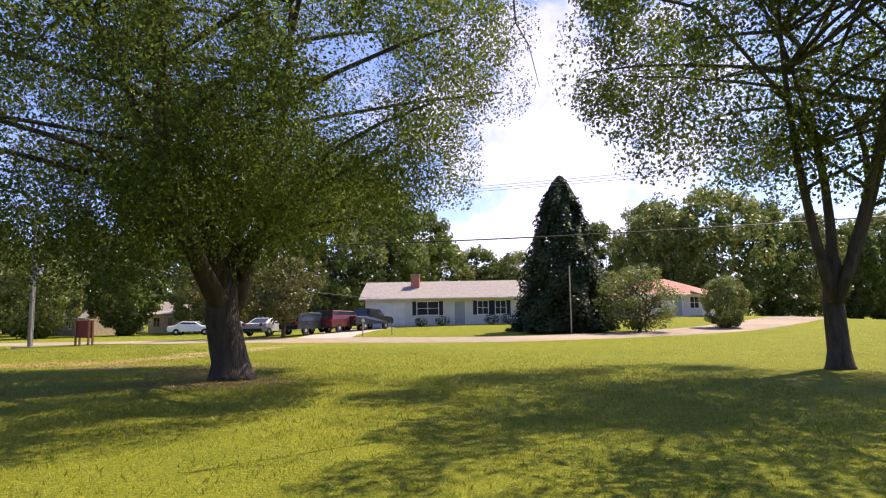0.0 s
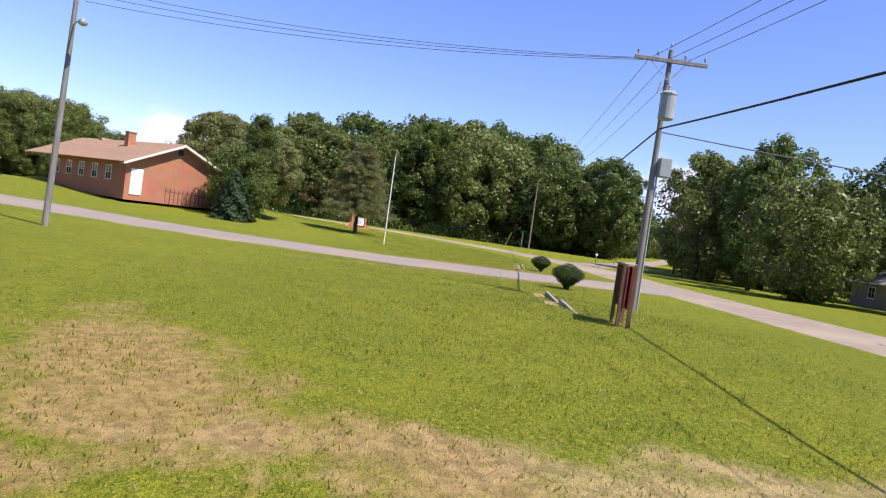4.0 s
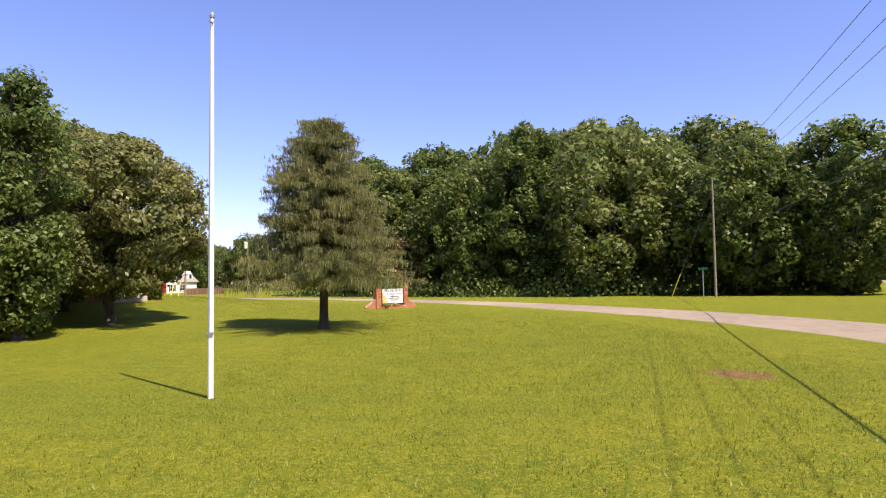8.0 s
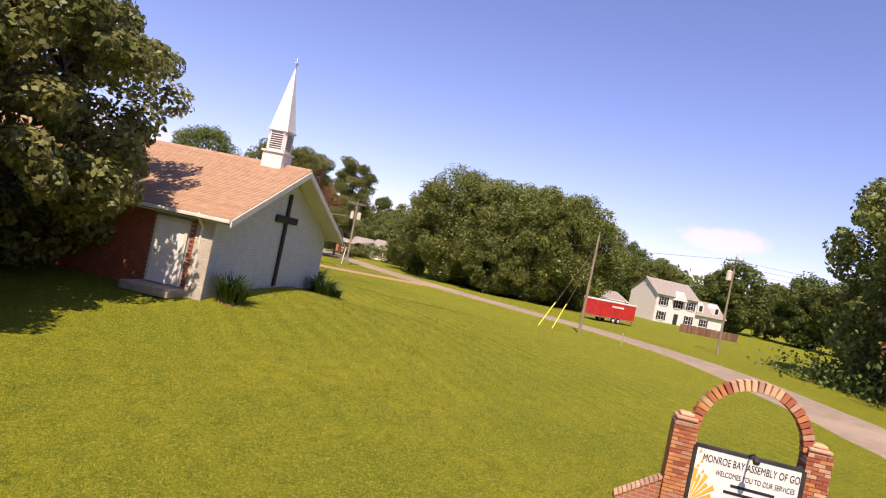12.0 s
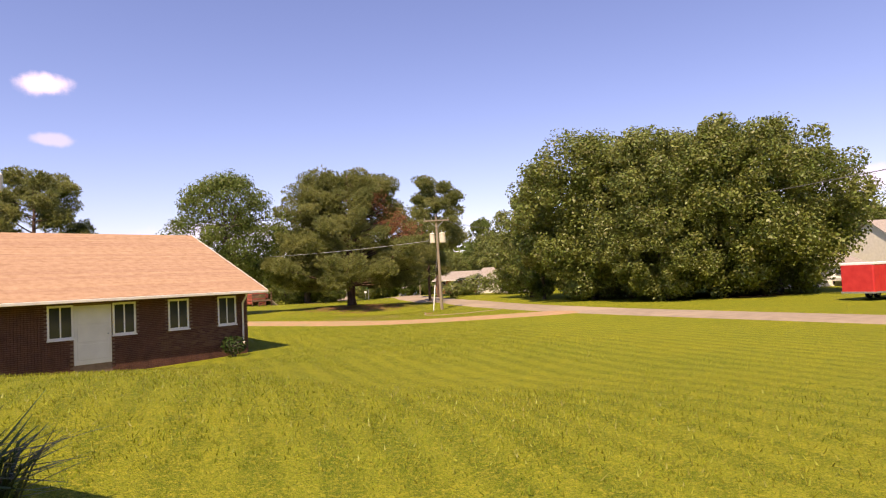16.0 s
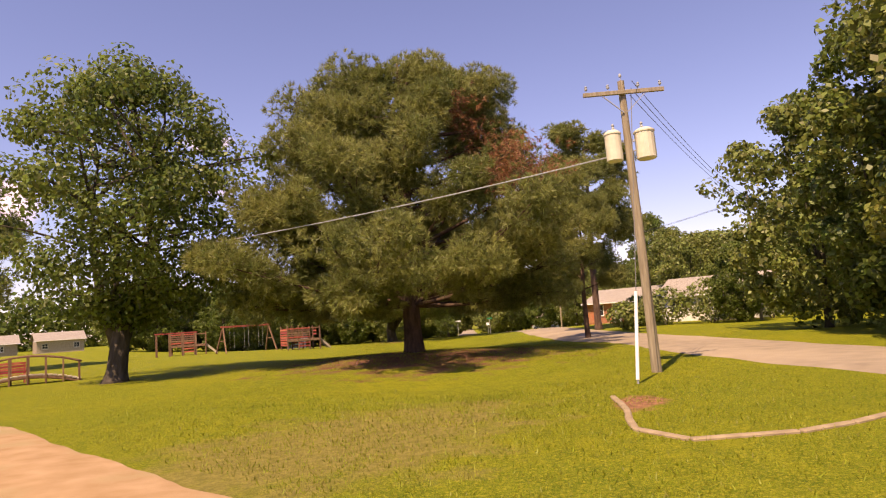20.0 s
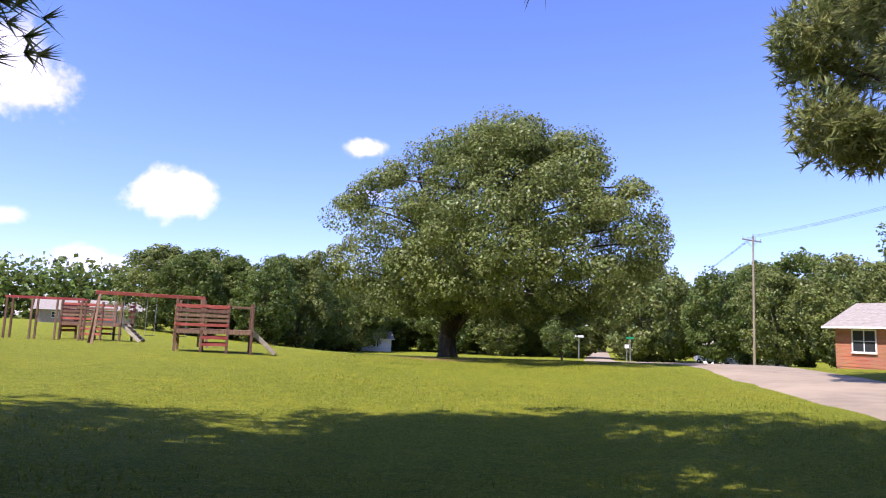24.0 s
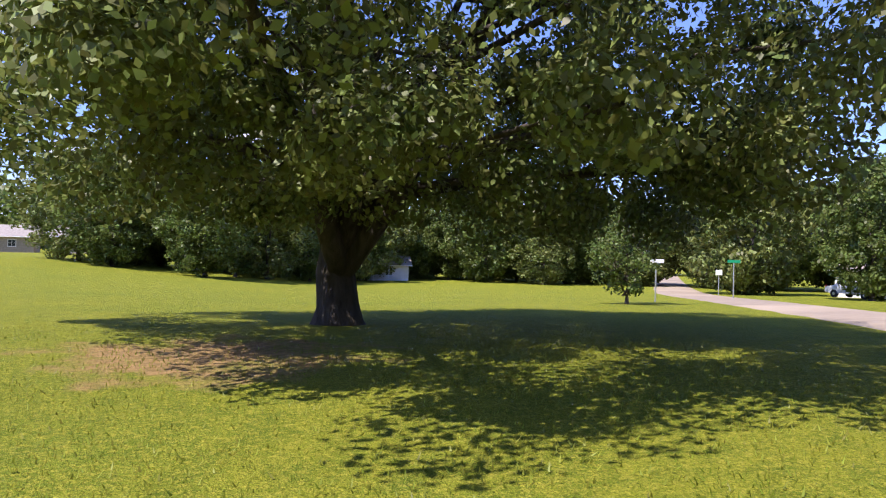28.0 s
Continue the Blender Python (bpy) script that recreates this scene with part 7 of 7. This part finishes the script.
utility_pole("utility_pole", -101.0, 83.5, 11.2, "tall plain utility pole at the junction", 30, False, 0, False, M_POLE)
utility_pole("utility_pole", -108.5, 90.5, 9.6, "utility pole with crossarm and transformer at the junction", 30, True, 1, False, M_POLE, can_mat=M_CANG)
utility_pole("utility_pole", -145.0, 58.0, 9.4, "plain utility pole before the woods", 0, False)
utility_pole("utility_pole", -139.5, 34.4, 9.3, "utility pole with crossarm and transformer by the road", 60, True, 1)
utility_pole("utility_pole", -121.3, 30.3, 7.7, "plain wooden utility pole on the lawn edge", 0, False)
utility_pole("utility_pole", -131.4, -11.8, 8.6, "wooden utility pole with crossarm and two white transformers", 155, True, 2, False, M_POLE, (-0.5, -1.2), thick=1.0)
utility_pole("utility_pole", -162.0, -33.0, 10.0, "wooden utility pole with crossarm across the road", 20, True)
utility_pole("utility_pole", -175, -78.5, 12.0, "wooden utility pole with crossarm by the junction", 10, True, 0, False, M_POLE, (1, -2))
utility_pole("utility_pole", -203, -150, 10, "wooden utility pole with crossarm down the road", 10, True)
utility_pole("utility_pole", -106, -47.5, 8.4, "slim pale light pole on the far lawn", 0, False, 0, False, M_POLE_GREY, lamp=True)

PA, PB, PC, PD = Vector((-24.6, 46.2, 8.45)), Vector((-34.2, 27.3, 8.9)), Vector((-101, 83.5, 11)), Vector((-108.5, 90.5, 9.2))
PE, PF, PG, PH, PI, PK, PL = (Vector(p) for p in ((-145, 58, 9.2), (-139.5, 34.4, 9.0), (-121.3, 30.3, 7.5), (-131.5, -11.8, 8.3), (-162, -33, 9.7), (-175.2, -78.5, 11), (-203, -150, 6.4)))
up = Vector((0, 0, 1))
cable("telephone_cable", PA - 2.3 * up, PC - 5.2 * up, 0.9, 0.03, "thick black telephone cable between poles")
cable("telephone_cable", PA - 2.3 * up, Vector((22, 31.5, 5.5)), 0.5, 0.03, "thick black telephone cable between poles")
for k, dz in enumerate((0.0, 0.35, 0.7)):
    off = Vector((0.4 * (k - 1), 0.5 * (k - 1), 0))
    cable("power_line", PA + off, PB + off - dz * up, 0.5, 0.01, "thin power line between poles", M_WIRE)
    cable("power_line", PA + off, PC + off * 1.5 - 0.3 * up, 0.9, 0.01, "thin power line between poles", M_WIRE)
    cable("power_line", PA + off, Vector((22, 33, 8.6)) + off, 0.6, 0.01, "thin power line between poles", M_WIRE)
    cable("power_line", PC + off - dz * 2 * up, PE + off - dz * 2 * up, 1.0, 0.012, "thin power line along the woods", M_WIRE)
    cable("power_line", PE + off - dz * 1.5 * up, PF + off - dz * 1.5 * up, 0.5, 0.012, "thin power line between poles", M_WIRE)
    cable("power_line", PD + off - dz * up, Vector((-160, 140, 9)) + off, 1.0, 0.012, "thin power line along the side road", M_WIRE)
    cable("power_line", PH + off, PI + off, 0.5, 0.01, "thin power line between poles", M_WIRE)
    cable("power_line", PI + off, PK + off, 0.6, 0.01, "thin power line between poles", M_WIRE)
    cable("power_line", PK + off, PL + off, 0.8, 0.014, "thin power line down the road", M_WIRE)
    cable("power_line", PF + off, PI + off * 1.0, 0.9, 0.01, "thin power line between poles", M_WIRE)
cable("service_drop", PH - 1.9 * up, Vector((-106.0, -47.5, 7.0)), 0.9, 0.022, "twisted service cable from the pole to the light pole", M_CANG)
cable("service_drop", PA - 2.4 * up, Vector((-4.5, 67, 3.3)), 0.3, 0.02, "service cable to the white house", M_WIRE)
small_post("meter_post", 8.9, 50.2, 4.6, "slim leaning service post before the cedar", "post")
gz = ground_z
guy("guy_wire", (-131.5, -11.8, 8.2), (-129.2, -10.1, gz(-129.2, -10.1)), "guy wire with white guard sleeve", M_WHITE)
guy("guy_wire", (-121.3, 30.3, 6.9), (-116.0, 30.0, gz(-116, 30)), "guy wire with yellow guard sleeve", M_YELLOW)
guy("guy_wire", (-121.3, 30.3, 6.2), (-116.9, 30.6, gz(-116.9, 30.6)), "guy wire with yellow guard sleeve", M_YELLOW)
guy("guy_wire", (-101, 83.5, 10.4), (-104, 80.6, gz(-104, 80.6)), "guy wire with yellow guard sleeve", M_YELLOW)
guy("guy_wire", (-108.5, 90.5, 9.0), (-111.2, 87.6, gz(-111.2, 87.6)), "guy wire with yellow guard sleeve", M_YELLOW)
guy("guy_wire", (-108.5, 90.5, 8.6), (-112.4, 87.2, gz(-112.4, 87.2)), "guy wire with yellow guard sleeve", M_YELLOW)

# ---- playground ----
def play_fort(m, label):
    """A timber play fort: posts, deck, slatted red sides, stairs."""
    t = thing("play_fort", m, label, "play fort", "play forts")
    for x in (-1.7, -0.55, 0.6, 1.7):
        for y in (-1.1, 1.1):
            part("post", Mesh().box(x - 0.06, x + 0.06, y - 0.06, y + 0.06, -0.2, 2.35 + 0.1 * (x < 0), bevel=0.008), M_TIMBER, t)
    for k in range(12):
        part("deck_board", Mesh().box(-1.75 + 0.29 * k, -1.75 + 0.29 * k + 0.27, -1.15, 1.15, 1.02, 1.07), M_TIMBER, t)
    part("joist", Mesh().box(-1.75, 1.75, -1.16, -1.12, 0.86, 1.02), M_TIMBER, t)
    part("joist", Mesh().box(-1.75, 1.75, 1.12, 1.16, 0.86, 1.02), M_TIMBER, t)
    for y in (-1.17, 1.15):
        for z in (1.2, 1.42, 1.64, 1.86, 2.08):
            part("side_board", Mesh().box(-1.74, 0.62, y, y + 0.03, z, z + 0.13, bevel=0.004), M_REDW if z > 1.9 or z < 1.3 else M_TIMBER, t)
        for z in (0.3, 0.62):
            part("side_board", Mesh().box(-0.55, 0.62, y, y + 0.03, z, z + 0.13, bevel=0.004), M_REDW, t)
    for z in (0.45, 0.7, 0.95, 1.2, 1.45, 1.7, 1.95):
        part("end_board", Mesh().box(-1.78, -1.75, -1.1, 1.1, z, z + 0.17, bevel=0.004), M_REDW, t, "red end board")
    part("ridge_rail", Mesh().box(0.6, 1.75, -1.12, -1.05, 2.1, 2.2), M_TIMBER, t)
    for z in (1.4, 1.75, 2.05):
        part("end_board", Mesh().box(1.74, 1.77, 0.1, 1.1, z, z + 0.15), M_REDW, t)
    st = part("stringer", Mesh().beam((1.75, -0.95, 1.0), (2.85, -0.95, 0.0), 0.05, 0.2), M_GREYWOOD, t)
    part("stringer", Mesh().beam((1.75, -0.05, 1.0), (2.85, -0.05, 0.0), 0.05, 0.2), M_GREYWOOD, t)
    for k in range(5):
        part("tread", Mesh().box(1.8 + 0.2 * k, 2.06 + 0.2 * k, -0.95, -0.05, 0.84 - 0.19 * k, 0.9 - 0.19 * k, bevel=0.006), M_GREYWOOD, t, "pale worn tread")
    return t


play_fort(pose(-130.9, -56.4, ground_z(-130.9, -56.4), 0, 0, 186) @ Matrix.Scale(0.88, 4), "red and brown timber play fort with stairs")
play_fort(pose(-122.2, -71.2, ground_z(-122.2, -71.2), 0, 0, 175), "red timber play fort beside the swings")


def swing_set(m, label, seats=3):
    t = thing("swing_set", m, label, "swing set")
    part("top_beam", Mesh().box(-2.6, 2.6, -0.07, 0.07, 2.45, 2.62, bevel=0.01), M_REDW, t)
    for x in (-2.4, 2.4):
        for s in (-1, 1):
            part("leg", Mesh().beam((x, 0, 2.5), (x + 0.1 * x, s * 1.1, -0.1), 0.11), M_TIMBER, t)
        part("cross_bar", Mesh().beam((x * 1.03, -0.55, 1.2), (x * 1.03, 0.55, 1.2), 0.08), M_TIMBER, t)
    for k in range(seats):
        x = -1.5 + 1.5 * k
        sw = part("swing_seat", Mesh().box(x - 0.24, x + 0.24, -0.08, 0.08, 0.48, 0.51), M_DARK, t)
        for s in (-1, 1):
            part("chain", Mesh().tube([(x + s * 0.22, 0, 0.5), (x + s * 0.22, 0, 2.45)], 0.012, 4), M_STEEL, sw)
    return t


swing_set(pose(-127.0, -62.7, ground_z(-127, -62.7), 0, 0, 200), "timber swing set with red beam and splayed legs")
mb = thing("monkey_bars", pose(-120.8, -66.7, ground_z(-120.8, -66.7), 0, 0, 185), "timber overhead ladder on tall posts", "monkey bars")
for x in (-1.8, -0.6, 0.6, 1.8):
    for y in (-0.5, 0.5):
        part("post", Mesh().box(x - 0.05, x + 0.05, y - 0.05, y + 0.05, -0.2, 2.2, bevel=0.006), M_TIMBER, mb)
for y in (-0.5, 0.5):
    part("beam", Mesh().box(-1.9, 1.9, y - 0.05, y + 0.05, 2.2, 2.32), M_REDW, mb)
for k in range(9):
    part("rung", Mesh().tube([(-1.6 + 0.4 * k, -0.5, 2.26), (-1.6 + 0.4 * k, 0.5, 2.26)], 0.02, 6), M_STEEL, mb)

br = thing("footbridge", pose(-112.9, -35.3, ground_z(-112.9, -35.3), 0, 0, 186), "small arched timber footbridge with railings", "footbridge")
for k in range(22):
    x = -2.3 + 0.209 * k
    z = 0.42 * (1 - (x / 2.3) ** 2)
    part("plank", Mesh().box(x, x + 0.19, -0.6, 0.6, z, z + 0.05), M_GREYWOOD, br)
for s in (-1, 1):
    part("stringer", Mesh().tube([(x, s * 0.55, 0.42 * (1 - (x / 2.3) ** 2) - 0.06) for x in (-2.3, -1.5, -0.7, 0, 0.7, 1.5, 2.3)], 0.07, 6), M_TIMBER, br)
    part("handrail", Mesh().tube([(x, s * 0.6, 0.95 + 0.42 * (1 - (x / 2.3) ** 2)) for x in (-2.3, -1.5, -0.7, 0, 0.7, 1.5, 2.3)], 0.045, 6), M_TIMBER, br)
    for x in (-2.2, -1.5, -0.75, 0, 0.75, 1.5, 2.2):
        z = 0.42 * (1 - (x / 2.3) ** 2)
        part("baluster", Mesh().box(x - 0.04, x + 0.04, s * 0.6 - 0.04, s * 0.6 + 0.04, -0.2, 0.95 + z), M_TIMBER, br)
bench = thing("picnic_bench", pose(-111.8, -37.5, ground_z(-111.8, -37.5), 0, 0, 190), "red painted wooden bench beyond the footbridge", "bench")
for k in range(4):
    part("back_slat", Mesh().box(-0.7, 0.7, 0.25, 0.28, 0.5 + 0.15 * k, 0.62 + 0.15 * k), M_REDW, bench)
    part("seat_slat", Mesh().box(-0.7, 0.7, -0.25 + 0.13 * k, -0.14 + 0.13 * k, 0.42, 0.45), M_REDW, bench)
for x in (-0.62, 0.62):
    part("leg", Mesh().box(x - 0.04, x + 0.04, -0.25, -0.18, 0, 0.42).box(x - 0.04, x + 0.04, 0.25, 0.32, 0, 1.05), M_REDW, bench)
sh = thing("picnic_shelter", pose(-100.5, -45, ground_z(-100.5, -45), 0, 0, 200), "open picnic shelter with dark roof on posts", "shelter")
part("roof", Mesh().prism([(-3.2, 2.3), (0, 3.7), (3.2, 2.3), (3.2, 2.42), (0, 3.84), (-3.2, 2.42)], -2.6, 2.6), M_GSHINGLE, sh)
for x in (-2.8, 0, 2.8):
    for y in (-2.2, 2.2):
        part("post", Mesh().box(x - 0.07, x + 0.07, y - 0.07, y + 0.07, -0.2, 2.5 + (0.9 if x == 0 else 0)), M_TIMBER, sh)


# ---- grass blades beside the way ----
def off_ribbon(p, line, half):
    """Which points lie clear of a road or drive."""
    q = np.array([(v.x, v.y) for v in smooth_line(line, 1.5)])
    near = np.full(len(p), 1e9)
    for k in range(0, len(q), 40):
        near = np.minimum(near, np.min((p[:, None, 0] - q[None, k:k + 40, 0]) ** 2 + (p[:, None, 1] - q[None, k:k + 40, 1]) ** 2, axis=1))
    return near > half * half


def grass_blades(line, n, half, seed):
    rng = np.random.default_rng(seed)
    pts = smooth_line(line, 1.0)
    idx = rng.integers(0, len(pts), n)
    p = np.array([(v.x, v.y) for v in pts])[idx] + rng.uniform(-half, half, (n, 2))
    # tussocks: keep more where a coarse pattern is high
    tuft = np.sin(p[:, 0] * 2.1 + 1.3 * np.sin(p[:, 1] * 1.7)) * np.sin(p[:, 1] * 2.3 + 1.1 * np.sin(p[:, 0] * 1.9))
    p = p[rng.uniform(-1.6, 1, n) < tuft]
    for road, w in ((ROAD, 3.1), (SIDE_ROAD, 2.8), (DRIVE, 3.7), (TRACK, 2.5), (HOUSE_DRIVE, 2.6)):
        p = p[off_ribbon(p, road, w)]
    n = len(p)
    z = np.array([ground_z(a, b) for a, b in p])
    base = np.column_stack([p, z - 0.005])
    a = rng.uniform(0, 6.283, n)
    lean = np.column_stack([rng.normal(0, 0.5, n), rng.normal(0, 0.5, n), np.ones(n)]) * rng.uniform(0.03, 0.075, n)[:, None]
    side = np.column_stack([np.cos(a), np.sin(a), np.zeros(n)]) * rng.uniform(0.005, 0.012, n)[:, None]
    v = np.stack([base - side, base + side, base + lean], 1).reshape(-1, 3)
    structure("grass", raw_mesh("grass", v, np.arange(3 * n).reshape(-1, 3), M_GRASS), None, "short mown grass blades, yellow green and dry tips", kind="stuff")


M_GRASS = leafy("grass_blade", (0.18, 0.225, 0.016), (0.33, 0.33, 0.035), 0.45, 0.35)
grass_blades([(0, 10), (0, 20), (-4, 29), (-12, 34), (-20, 38), (-29, 42), (-40, 46), (-52, 52), (-64, 54), (-74, 54), (-84, 49)], 330000, 7.5, 81)
grass_blades([(-84, 49), (-92, 41), (-99, 30), (-106, 18), (-112, 8), (-119, -2), (-126, -13), (-133, -26), (-138, -38), (-142, -50), (-144, -60)], 360000, 7.5, 82)
